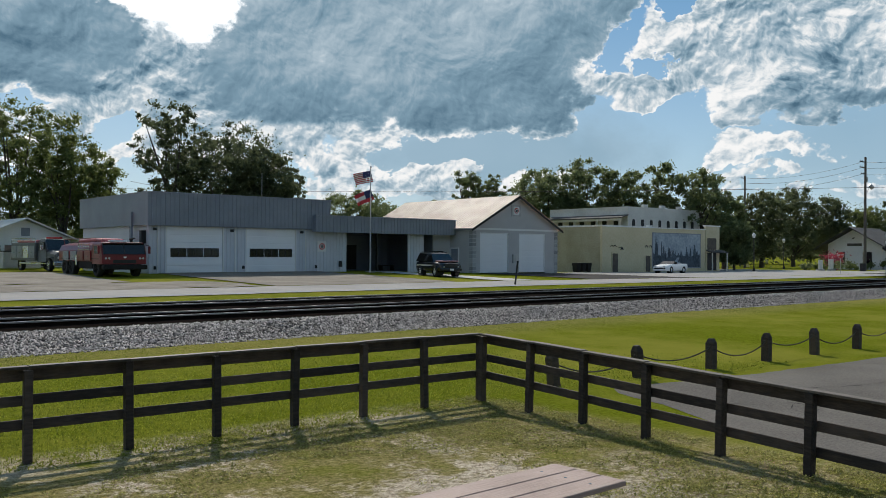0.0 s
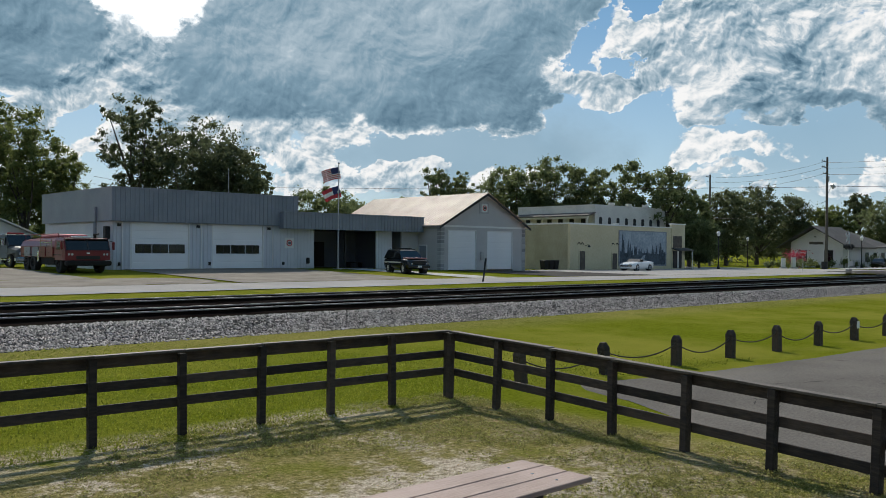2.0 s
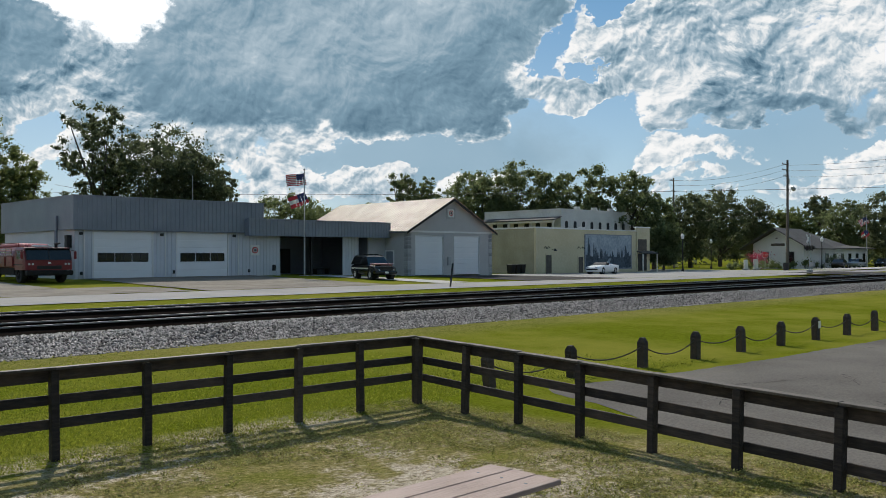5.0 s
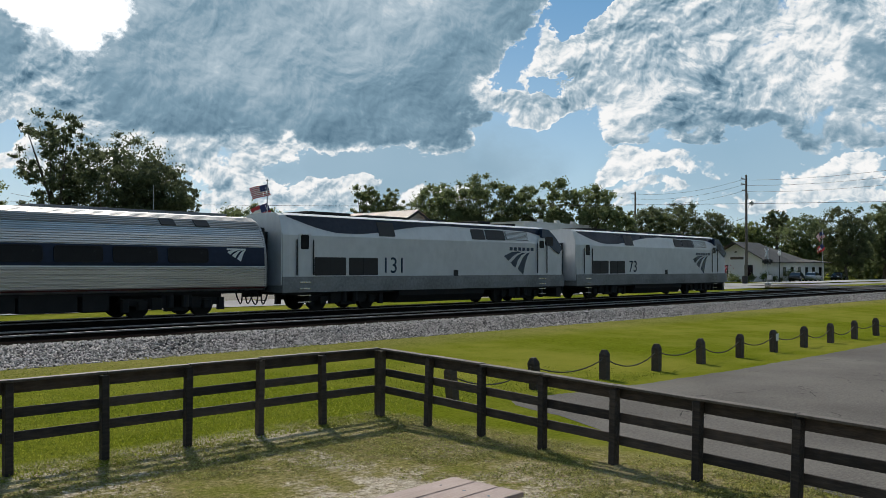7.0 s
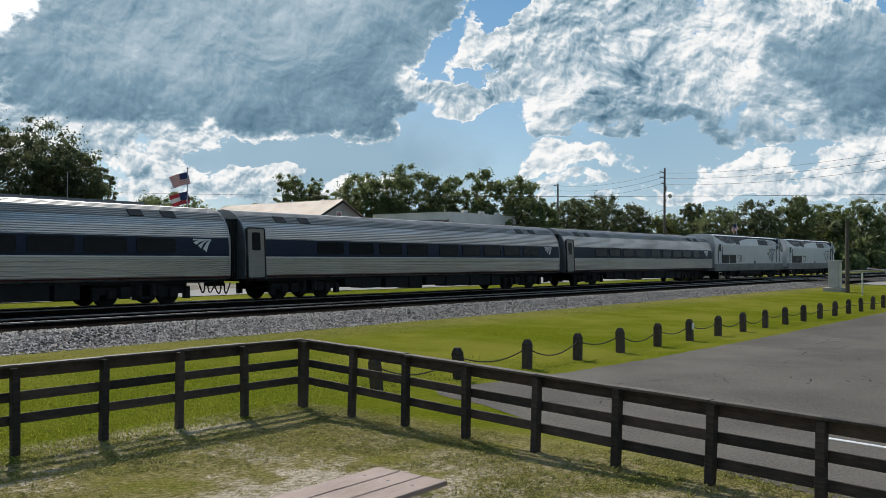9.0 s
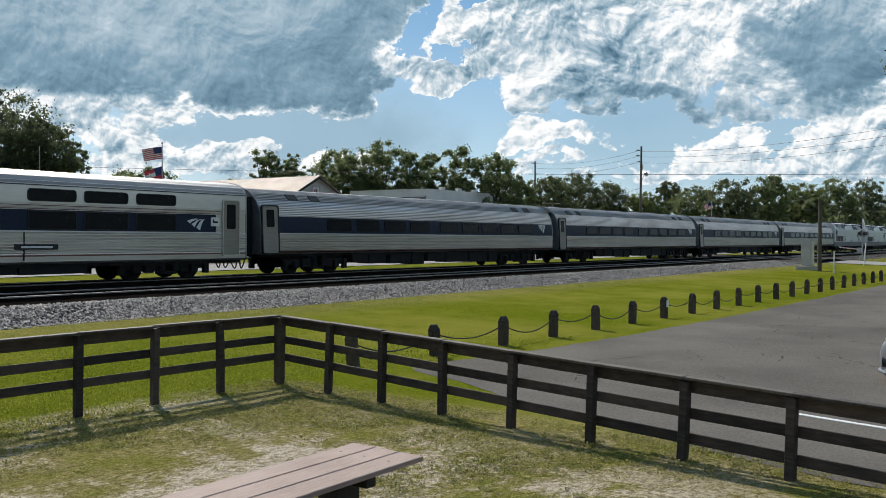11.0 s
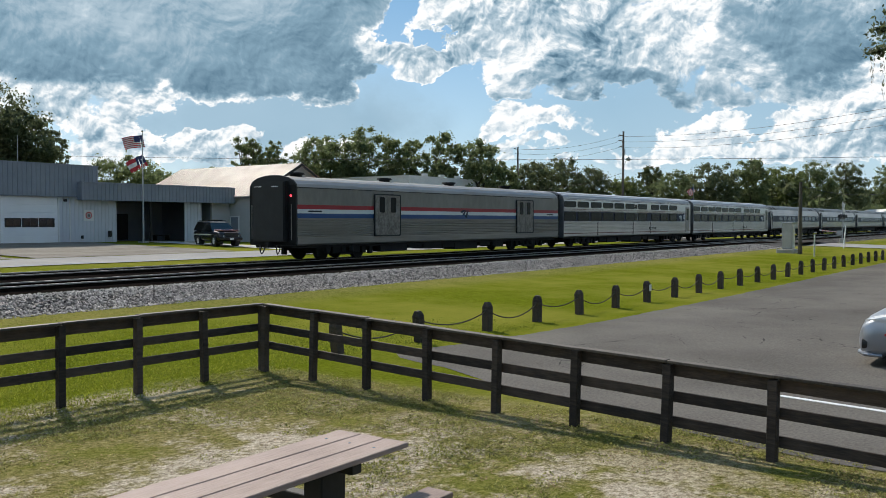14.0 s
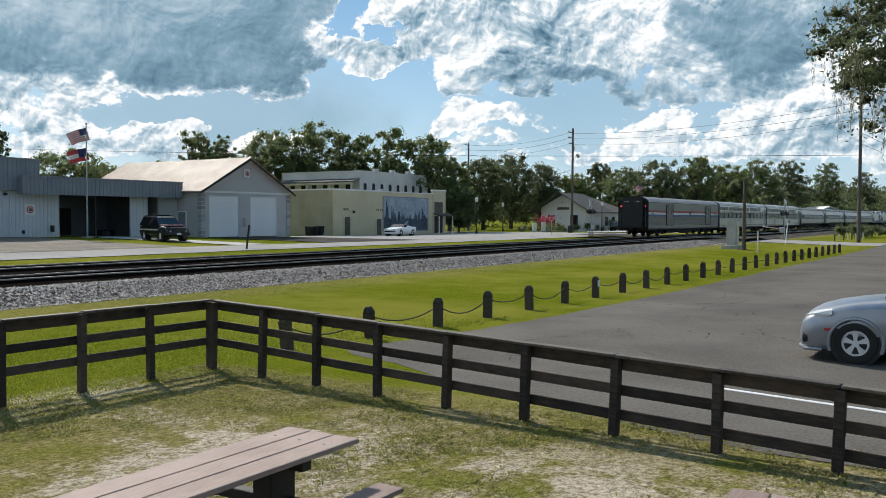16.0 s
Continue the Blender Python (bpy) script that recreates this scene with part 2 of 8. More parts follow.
def leaf_mat(name, a, b, spread=0.5, through_light=0.58):
    """Leaves: each its own tone, letting some light through."""
    m = bpy.data.materials.new(name)
    m.use_nodes = True
    t = m.node_tree
    k = Nodes(t)
    bsdf = t.nodes["Principled BSDF"]
    info = t.nodes.new("ShaderNodeNewGeometry").outputs["Random Per Island"]
    co = t.nodes.new("ShaderNodeTexCoord").outputs["Object"]
    n = k.noise(co, 0.5, 2)
    f = k.math("ADD", k.math("MULTIPLY", info, spread), k.math("MULTIPLY", n, 1.0 - spread))
    c = k.mix(f, a, b)
    k.put(bsdf.inputs["Base Color"], c)
    bsdf.inputs["Roughness"].default_value = 0.6
    bsdf.inputs["Specular IOR Level"].default_value = 0.25
    tr = t.nodes.new("ShaderNodeBsdfTranslucent")
    k.put(tr.inputs[0], c)
    mx = t.nodes.new("ShaderNodeMixShader")
    mx.inputs[0].default_value = through_light
    t.links.new(bsdf.outputs[0], mx.inputs[1])
    t.links.new(tr.outputs[0], mx.inputs[2])
    t.links.new(mx.outputs[0], t.nodes["Material Output"].inputs[0])
    return m


LAWN = ground_mat()
GRASS = leaf_mat("grass_blades", (0.045, 0.065, 0.003), (0.33, 0.36, 0.05), 0.6, 0.55)
DRYGRASS = leaf_mat("worn_grass", (0.06, 0.068, 0.014), (0.46, 0.44, 0.13), 0.75, 0.5)
LITTER = leaf_mat("fallen_leaves", (0.09, 0.05, 0.025), (0.42, 0.28, 0.15), 0.9, 0.2)
LEAF_DARK = leaf_mat("leaves_dark", (0.055, 0.072, 0.04), (0.20, 0.225, 0.11), 0.5, 0.6)
# darker copy of LEAF_DARK; the shade in these crowns is in the colour
LEAF_SHADED = leaf_mat("leaves_oak", (0.055, 0.072, 0.042), (0.15, 0.175, 0.085))
LEAF_MID = leaf_mat("leaves_mid", (0.07, 0.095, 0.045), (0.26, 0.30, 0.13), 0.5, 0.6)
LEAF_LIGHT = leaf_mat("leaves_light", (0.07, 0.095, 0.035), (0.23, 0.265, 0.09), 0.5, 0.6)
LEAF_FAR = leaf_mat("leaves_far", (0.06, 0.085, 0.04), (0.22, 0.26, 0.11), 0.5, 0.64)
MOSS = leaf_mat("hanging_moss", (0.16, 0.16, 0.13), (0.36, 0.35, 0.28))
FLOWER = leaf_mat("pink_flowers", (0.35, 0.05, 0.10), (0.5, 0.12, 0.16))
BARK = mat("bark", (0.035, 0.028, 0.022), (0.10, 0.085, 0.07), 0.9, scale=2, fine=18, bump=0.6)
ASPHALT = mat("asphalt_lot", (0.075, 0.069, 0.063), (0.165, 0.152, 0.137), 0.95, scale=0.3, fine=24, bump=0.35, spec=0.06, contrast=0.22)
DARKTAR = mat("dark_tar", (0.035, 0.033, 0.032), (0.075, 0.07, 0.066), 0.95, scale=0.4, fine=20, bump=0.3, spec=0.05)
ROAD = mat("worn_road", (0.24, 0.235, 0.23), (0.36, 0.345, 0.325), 0.95, scale=0.25, fine=40, bump=0.15, spec=0.05)
CONCRETE = mat("concrete", (0.30, 0.29, 0.27), (0.46, 0.45, 0.42), 0.9, scale=0.5, fine=30, bump=0.1, spec=0.2)
GRAVEL = mat("pale_gravel", (0.10, 0.088, 0.072), (0.25, 0.225, 0.19), 0.95, scale=0.6, fine=20, bump=0.5, spec=0.15)
# darker than its stones; shade in the gaps is put into this colour
BALLAST = mat("ballast_bed", (0.02, 0.02, 0.022), (0.14, 0.135, 0.13), 0.95, scale=1.2, fine=9, bump=1.0, contrast=0.16, spec=0.0)
# near-black; the shaded sides of the backlit stones are in this colour
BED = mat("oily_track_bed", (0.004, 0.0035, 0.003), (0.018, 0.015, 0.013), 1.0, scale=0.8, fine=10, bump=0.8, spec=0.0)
STONE = leaf_mat("ballast_stone", (0.008, 0.007, 0.007), (0.40, 0.37, 0.36), 0.95, 0.0)
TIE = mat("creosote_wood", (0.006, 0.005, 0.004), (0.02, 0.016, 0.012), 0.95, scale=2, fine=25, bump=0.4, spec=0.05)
# rust taken near black; the shade on the rail sides is in it
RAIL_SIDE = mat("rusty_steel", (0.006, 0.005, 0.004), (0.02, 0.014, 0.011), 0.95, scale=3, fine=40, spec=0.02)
RAIL_HEAD = mat("polished_steel", (0.15, 0.15, 0.155), (0.24, 0.24, 0.245), 0.35, 1.0, scale=2, fine=40, bump=0.02)
FENCE = mat("dark_stained_wood", (0.011, 0.008, 0.007), (0.085, 0.062, 0.05), 0.8, scale=2.5, fine=16, bump=0.45, streak=(0.35, 2, 2), per_object=0.25)
FENCE_TOP = mat("weathered_cap", (0.022, 0.017, 0.014), (0.11, 0.092, 0.076), 0.75, scale=2, fine=16, bump=0.3, per_object=0.25)
PLANK = mat("weathered_plank", (0.19, 0.13, 0.11), (0.38, 0.285, 0.25), 0.8, scale=1.2, fine=10, bump=0.25, streak=(0.5, 7, 4), per_object=0.2)
BLACKWOOD = mat("black_paint", (0.006, 0.006, 0.006), (0.02, 0.02, 0.02), 0.7, fine=20)
CHAIN = mat("old_chain", (0.03, 0.026, 0.022), (0.09, 0.08, 0.07), 0.7, 0.4)
SIDING = mat("grey_metal_siding", (0.50, 0.52, 0.57), (0.62, 0.64, 0.69), 0.55, scale=0.4, fine=12, bump=0.05, streak=(3, 3, 0.2))
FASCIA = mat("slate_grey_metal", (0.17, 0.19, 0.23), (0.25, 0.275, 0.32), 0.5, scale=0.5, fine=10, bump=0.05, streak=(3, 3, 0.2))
WHITE = mat("white_paint", (0.66, 0.66, 0.65), (0.80, 0.80, 0.79), 0.55, scale=0.6, fine=20, bump=0.04)
DOORWHITE = mat("white_door_panel", (0.76, 0.77, 0.79), (0.86, 0.87, 0.89), 0.5, scale=0.7, fine=15, bump=0.03)
TAN = mat("grey_stucco", (0.44, 0.43, 0.43), (0.54, 0.53, 0.53), 0.9, scale=0.5, fine=40, bump=0.12)
QUOIN = mat("quoin_stone", (0.24, 0.24, 0.25), (0.46, 0.46, 0.46), 0.9, scale=3, fine=30, per_object=0.4)
ROOFTIN = mat("rusting_tin_roof", (0.40, 0.27, 0.20), (0.66, 0.52, 0.44), 0.55, 0.0, scale=0.5, fine=9, bump=0.05, streak=(0.25, 3, 3))
YELLOW = mat("cream_yellow_paint", (0.50, 0.44, 0.28), (0.68, 0.62, 0.44), 0.85, scale=0.3, fine=9, bump=0.08, streak=(1, 1, 0.4))
OLIVE = mat("weathered_side_wall", (0.24, 0.22, 0.14), (0.48, 0.45, 0.33), 0.9, scale=0.35, fine=7, bump=0.1)
OLDWHITE = mat("aged_white_masonry", (0.52, 0.51, 0.48), (0.78, 0.76, 0.72), 0.85, scale=0.4, fine=6, bump=0.12)
DARK = mat("dark_opening", (0.006, 0.006, 0.008), (0.016, 0.016, 0.02), 0.6, fine=8, bump=0)
GLASS = mat("dark_window_glass", (0.006, 0.008, 0.010), (0.016, 0.018, 0.022), 0.08, scale=0.6, fine=3, bump=0, spec=0.6)
TINTGLASS = mat("tinted_train_glass", (0.005, 0.006, 0.008), (0.013, 0.014, 0.016), 0.25, scale=0.6, fine=3, bump=0, spec=0.12)
# darkened red; the station's shadow on the truck is in the paint colour
RED = mat("faded_red_paint", (0.11, 0.004, 0.008), (0.21, 0.010, 0.018), 0.32, scale=0.8, fine=12, bump=0.03)
PINKHOSE = mat("faded_red_hose", (0.45, 0.12, 0.14), (0.62, 0.26, 0.28), 0.7, scale=2, fine=20)
BLACK = mat("matt_black", (0.008, 0.008, 0.009), (0.02, 0.02, 0.021), 0.65, fine=15)
RUBBER = mat("tyre_rubber", (0.010, 0.010, 0.010), (0.025, 0.025, 0.025), 0.85, fine=30)
CHROME = mat("bright_metal", (0.55, 0.55, 0.56), (0.75, 0.75, 0.76), 0.25, 1.0, bump=0.02)
ALLOY = mat("alloy_rim", (0.62, 0.62, 0.63), (0.72, 0.72, 0.73), 0.4, 0.0, bump=0.02)
SILVER = mat("silver_car_paint", (0.27, 0.29, 0.33), (0.34, 0.36, 0.40), 0.3, 0.6, scale=0.6, fine=4, bump=0.0)
CARWHITE = mat("white_car_paint", (0.74, 0.75, 0.77), (0.80, 0.81, 0.82), 0.25, 0.0, bump=0.0)
CARBLACK = mat("black_car_paint", (0.008, 0.008, 0.010), (0.014, 0.014, 0.017), 0.2, 0.0, bump=0.0)
GREYTRUCK = mat("dull_grey_truck", (0.16, 0.17, 0.18), (0.30, 0.31, 0.32), 0.5, scale=1.5, fine=10)
DARKTRUCK = mat("dark_truck_paint", (0.045, 0.047, 0.05), (0.11, 0.112, 0.115), 0.4, scale=1.5, fine=10)
LAMPGLASS = mat("clear_lamp_glass", (0.55, 0.57, 0.60), (0.72, 0.74, 0.76), 0.1, 0.3, bump=0)
STEEL = mat("fluted_stainless", (0.44, 0.425, 0.42), (0.66, 0.64, 0.63), 0.38, 0.85, scale=0.35, fine=3, bump=0.03, streak=(0.15, 1, 6))
STEEL_DIRTY = mat("dusty_stainless", (0.20, 0.185, 0.17), (0.33, 0.31, 0.285), 0.5, 0.6, scale=0.35, fine=3, bump=0.04, streak=(0.2, 1, 6))
ROOFSTEEL = mat("train_roof_steel", (0.20, 0.205, 0.215), (0.34, 0.345, 0.355), 0.5, 0.7, scale=0.4, fine=3, bump=0.02, streak=(0.15, 1, 3))
LOCOGREY = mat("loco_silver_paint", (0.50, 0.505, 0.515), (0.63, 0.635, 0.64), 0.45, 0.25, scale=0.35, fine=5, bump=0.02, streak=(0.6, 1, 0.4))
LOCOLOW = mat("loco_dusty_skirt", (0.13, 0.127, 0.122), (0.30, 0.295, 0.285), 0.7, 0.1, scale=0.6, fine=8)
LOCOBLUE = mat("loco_blue_paint", (0.018, 0.032, 0.062), (0.034, 0.055, 0.095), 0.22, 0.2, scale=0.5, fine=6, bump=0.01)
BANDBLUE = mat("train_blue_band", (0.008, 0.016, 0.036), (0.016, 0.028, 0.058), 0.5, 0.0, scale=0.6, fine=6, bump=0.01, spec=0.2)
STRIPERED = mat("stripe_red", (0.30, 0.010, 0.022), (0.40, 0.022, 0.036), 0.5, bump=0.01)
STRIPEBLUE = mat("stripe_blue", (0.008, 0.05, 0.17), (0.014, 0.075, 0.24), 0.5, bump=0.01)
STRIPEWHITE = mat("stripe_white", (0.66, 0.66, 0.65), (0.78, 0.78, 0.77), 0.5, bump=0.01)
# near black; the shade below the train's floor is in this colour
UNDER = mat("sooty_underframe", (0.004, 0.004, 0.004), (0.016, 0.015, 0.014), 0.9, scale=2, fine=15, bump=0.3)
BAGGREY = mat("baggage_panel", (0.17, 0.158, 0.148), (0.26, 0.245, 0.23), 0.45, 0.3, scale=0.4, fine=4, bump=0.02, streak=(0.8, 1, 0.3))
CARSILVER = mat("sleeper_upper_steel", (0.58, 0.575, 0.57), (0.74, 0.735, 0.73), 0.36, 0.6, scale=0.35, fine=3, bump=0.02, streak=(0.3, 1, 2))
MAROON = mat("thin_maroon_line", (0.10, 0.035, 0.04), (0.17, 0.07, 0.075), 0.6, bump=0)
POLEWOOD = mat("grey_pole_wood", (0.06, 0.05, 0.042), (0.15, 0.13, 0.11), 0.9, scale=2, fine=20, bump=0.4)
GALV = mat("galvanised_steel", (0.34, 0.35, 0.36), (0.50, 0.51, 0.52), 0.5, 0.6)
SIGNRED = mat("sign_red", (0.45, 0.015, 0.02), (0.52, 0.03, 0.03), 0.5, bump=0)
MURAL_A = mat("mural_slate_blue", (0.014, 0.022, 0.034), (0.10, 0.14, 0.18), 0.8, scale=1.6, fine=6, bump=0.02)
MURAL_SKY = mat("mural_pale_blue", (0.16, 0.22, 0.28), (0.46, 0.52, 0.58), 0.8, scale=0.5, fine=3, bump=0.02)
SHINGLE = mat("dark_shingle", (0.03, 0.03, 0.032), (0.085, 0.082, 0.08), 0.9, scale=1, fine=8, bump=0.3)
BLUEROOF = mat("pale_blue_wall", (0.22, 0.36, 0.50), (0.30, 0.45, 0.60), 0.7)
TAILRED = glow("tail_light", (1.0, 0.04, 0.06), 2.5)

# ---- mesh helpers ----
def thing(name, m, label="", category="", group="", kind=""):
    """An Empty at a thing's base, which parents its parts."""
    ob = new(name)
    ob.empty_display_size = 0.2
    ob.matrix_basis = m
    return tagged(ob, label, category, group, kind)


def part(name, bm, material, parent=None, label="", smooth=False):
    """Links a bmesh as one mesh object, under a thing or part."""
    me = bpy.data.meshes.new(name)
    bm.to_mesh(me)
    bm.free()
    if smooth:
        for p in me.polygons:
            p.use_smooth = True
    me.materials.append(material)
    ob = new(name, me)
    ob.parent = parent
    if label:
        ob["label"] = label
    return ob


def again(ob, m, parent=None):
    """Another piece on the same mesh."""
    o = new(ob.name.split(".")[0], ob.data)
    o.parent = parent if parent else ob.parent
    o.matrix_basis = m
    return o


def box(bm, x0, x1, y0, y1, z0, z1, bevel=0.0):
    vs = [bm.verts.new((x, y, z)) for z in (z0, z1) for y in (y0, y1) for x in (x0, x1)]
    fs = [bm.faces.new([vs[i] for i in f]) for f in ((0, 2, 3, 1), (4, 5, 7, 6), (0, 1, 5, 4), (1, 3, 7, 5), (3, 2, 6, 7), (2, 0, 4, 6))]
    if bevel:
        es = list({e for f in fs for e in f.edges})
        bmesh.ops.bevel(bm, geom=es, offset=bevel, segments=1, affect="EDGES", clamp_overlap=True)
    return bm


def boxes(*items, bevel=0.0):
    bm = bmesh.new()
    for i in items:
        box(bm, *i, bevel=bevel)
    return bm


def tube(bm, a, b, r0, r1=None, n=8, cap=True):
    """A tapered round bar from a to b."""
    r1 = r0 if r1 is None else r1
    a, b = Vector(a), Vector(b)
    w = (b - a).normalized()
    u = w.orthogonal().normalized()
    v = w.cross(u)
    rings = []
    for p, r in ((a, r0), (b, r1)):
        rings.append([bm.verts.new(p + (u * math.cos(i * math.tau / n) + v * math.sin(i * math.tau / n)) * r) for i in range(n)])
    for i in range(n):
        bm.faces.new((rings[0][i], rings[0][(i + 1) % n], rings[1][(i + 1) % n], rings[1][i]))
    if cap:
        bm.faces.new(rings[0][::-1])
        bm.faces.new(rings[1])
    return bm


def pipe(bm, pts, r, n=6):
    """A round bar of one piece through a run of points."""
    pts = [Vector(p) for p in pts]
    rings = []
    for i, p in enumerate(pts):
        w = (pts[min(i + 1, len(pts) - 1)] - pts[max(i - 1, 0)]).normalized()
        u = w.cross(Vector((0.13, 0.29, 0.95))).normalized()
        v = w.cross(u)
        rings.append([p + (u * math.cos(k * math.tau / n) + v * math.sin(k * math.tau / n)) * r for k in range(n)])
    return loft(bm, rings)


def pieces(name, items, material, parent, label=""):
    """One part for each box."""
    return [part(name, boxes(i), material, parent, label) for i in items]


def prism(bm, pts, a, b, axis="x"):
    """A closed outline drawn out from a to b along an axis. pts: the two other coordinates, in order."""
    def place(u, v, t):
        return {"x": (t, u, v), "y": (u, t, v), "z": (u, v, t)}[axis]
    r0 = [bm.verts.new(place(u, v, a)) for u, v in pts]
    r1 = [bm.verts.new(place(u, v, b)) for u, v in pts]
    n = len(pts)
    for i in range(n):
        bm.faces.new((r0[i], r0[(i + 1) % n], r1[(i + 1) % n], r1[i]))
    bm.faces.new(r0[::-1])
    bm.faces.new(r1)
    bmesh.ops.recalc_face_normals(bm, faces=bm.faces[:])
    return bm


def loft(bm, rings, closed=True, caps=True):
    """Skins rings of equal count."""
    vs = [[bm.verts.new(p) for p in r] for r in rings]
    n = len(vs[0])
    for r, s in zip(vs, vs[1:]):
        for i in range(n if closed else n - 1):
            bm.faces.new((r[i], r[(i + 1) % n], s[(i + 1) % n], s[i]))
    if caps:
        bm.faces.new(vs[0][::-1])
        bm.faces.new(vs[-1])
    bmesh.ops.recalc_face_normals(bm, faces=bm.faces[:])
    return bm


def raw(name, verts, faces, material, parent=None):
    """One mesh object from arrays of vertices (n, 3) and faces (m, 3 or 4)."""
    verts, faces = np.asarray(verts, np.float32), np.asarray(faces, np.int32)
    me = bpy.data.meshes.new(name)
    me.vertices.add(len(verts))
    me.vertices.foreach_set("co", verts.ravel())
    w = faces.shape[1]
    me.loops.add(faces.size)
    me.loops.foreach_set("vertex_index", faces.ravel())
    me.polygons.add(len(faces))
    me.polygons.foreach_set("loop_start", np.arange(0, faces.size, w, dtype=np.int32))
    me.update(calc_edges=True)
    me.validate()
    me.materials.append(material)
    ob = new(name, me)
    ob.parent = parent
    return ob


# ---- the lie of the land ----
def rise(x):
    """The level of the building plots beyond the road."""
    return float(np.interp(x, [20, 40, 53, 70, 90], [0.92, 0.92, 0.75, 0.42, 0.30]))


def land(x, y):
    if y < 38:
        return float(np.interp(y, [-60, 12, 20, 33, 38], [0, 0, 0.22, 0.30, 0.38]))
    return 0.38 + (rise(x) - 0.38) * min((y - 38) / 23, 1)


GX = [-3000, -1000, -300, -100, -40, -20, -10, -5, 0, 5, 10, 15, 20, 25, 30, 35, 40, 45, 50, 53, 58, 64, 70, 76, 82, 90, 100, 115, 130, 150, 180, 220, 300, 500, 1000, 3000]
GY = [-1500, -300, -100, -40, -15, 0, 4, 8, 12, 14, 16, 18, 20, 23, 26, 29, 33, 36, 38, 40, 42, 44, 47, 50, 53, 56, 58.5, 61, 70, 80, 100, 130, 180, 300, 600, 1200, 3000]
gv = [(x, y, land(x, y)) for y in GY for x in GX]
nx = len(GX)
gf = [(j * nx + i, j * nx + i + 1, (j + 1) * nx + i + 1, (j + 1) * nx + i) for j in range(len(GY) - 1) for i in range(nx - 1)]
ground = tagged(raw("ground", gv, gf, LAWN), "mown green lawn worn to sand by the picnic tables", "ground", kind="structure")


def sheet(name, xs, ys, lift, material, label, category, jag=0.0, kind="structure"):
    """A strip that follows the land a little above it, with a slightly ragged rim."""
    rnd = random.Random(len(name) * 7 + len(xs))
    vs, fs = [], []
    for j, y in enumerate(ys):
        for i, x in enumerate(xs):
            dx = dy = 0.0
            if jag and (j in (0, len(ys) - 1)):
                dy = rnd.uniform(-jag, jag)
            if jag and (i in (0, len(xs) - 1)):
                dx = rnd.uniform(-jag, jag)
            vs.append((x + dx, y + dy, land(x + dx, y + dy) + lift))
    n = len(xs)
    for j in range(len(ys) - 1):
        for i in range(n - 1):
            fs.append((j * n + i, j * n + i + 1, (j + 1) * n + i + 1, (j + 1) * n + i))
    return tagged(raw(name, vs, fs, material), label, category, kind=kind)


def span(a, b, step, knots=()):
    n = max(1, round((b - a) / step))
    return sorted({round(a + (b - a) * i / n, 3) for i in range(n + 1)} | {k for k in knots if a < k < b})


sheet("road", span(-120, 400, 2.5, GX), [38.6, 40, 42, 43.7], 0.035, ROAD, "sun-bleached grey asphalt road beyond the railway", "road", 0.12)
sheet("gravel_drive", span(4, 24, 1.0), [43.75, 45, 47, 49.5], 0.045, GRAVEL, "pale gravel pull-off beside the road", "gravel", 0.6)
sheet("gravel_drive", span(2, 19, 1.0), [49.6, 54, 58, 62, 68], 0.04, GRAVEL, "pale gravel track up to the parked trucks", "gravel", 0.9)
# apron tones are darkened; the shade the buildings throw is in them
sheet("station_apron", span(25, 38.6, 1.5, GX), [43.75, 47, 50, 53, 56, 58.5, 60.9], 0.05, GRAVEL, "grey apron before the garage doors, building shade in its tone", "apron", 0.05)
sheet("garage_apron", span(52.8, 66.5, 1.5, GX), [43.75, 47, 50, 53, 56, 57.8], 0.05, DARKTAR, "asphalt apron before the gabled garage, building shade in its tone", "apron", 0.05)
sheet("driveway", span(43.2, 46.4, 0.8, GX), [43.75, 47, 50, 53, 56, 58.5, 60.5], 0.05, CONCRETE, "concrete driveway under the parked car", "driveway", 0.05)
sheet("shop_pavement", span(66.6, 112, 2, GX), [43.75, 47, 50, 53, 56, 58.5, 61, 63.7], 0.045, ROAD, "worn asphalt before the cream shop", "pavement", 0.1)
sheet("cross_street", span(86, 97, 2.2, GX), [8.6, 12, 14, 16, 18, 20], 0.045, ROAD, "grey street leading up to the crossing", "road", 0.1)
sheet("cross_street", span(104, 118, 3.5, GX), [43.76, 50, 56, 61, 80, 120], 0.05, ROAD, "grey side street beyond the crossing", "road", 0.1)
sheet("far_pavement", span(118.5, 175, 4, GX), [44.2, 48, 51.5], 0.16, CONCRETE, "pale concrete pavement by the depot", "pavement", 0.0)

# the parking lot, with a ragged rim along the fence and the chain posts
LOT = [(9.0, -30), (9.15, 0.5), (9.27, 1.5), (9.38, 2.4), (9.55, 3.1), (9.8, 3.75), (10.15, 4.6), (10.5, 5.6), (10.95, 6.75), (11.8, 8.4), (12.2, 9.6), (12.8, 10.15), (13.8, 9.78), (15.4, 9.5), (17.5, 9.3), (20.0, 9.1), (23.8, 9.0), (28.5, 8.88), (36.1, 8.87), (49, 8.85), (66, 8.7), (86, 8.7), (97.2, 8.8), (140, 8.6), (140, -30)]


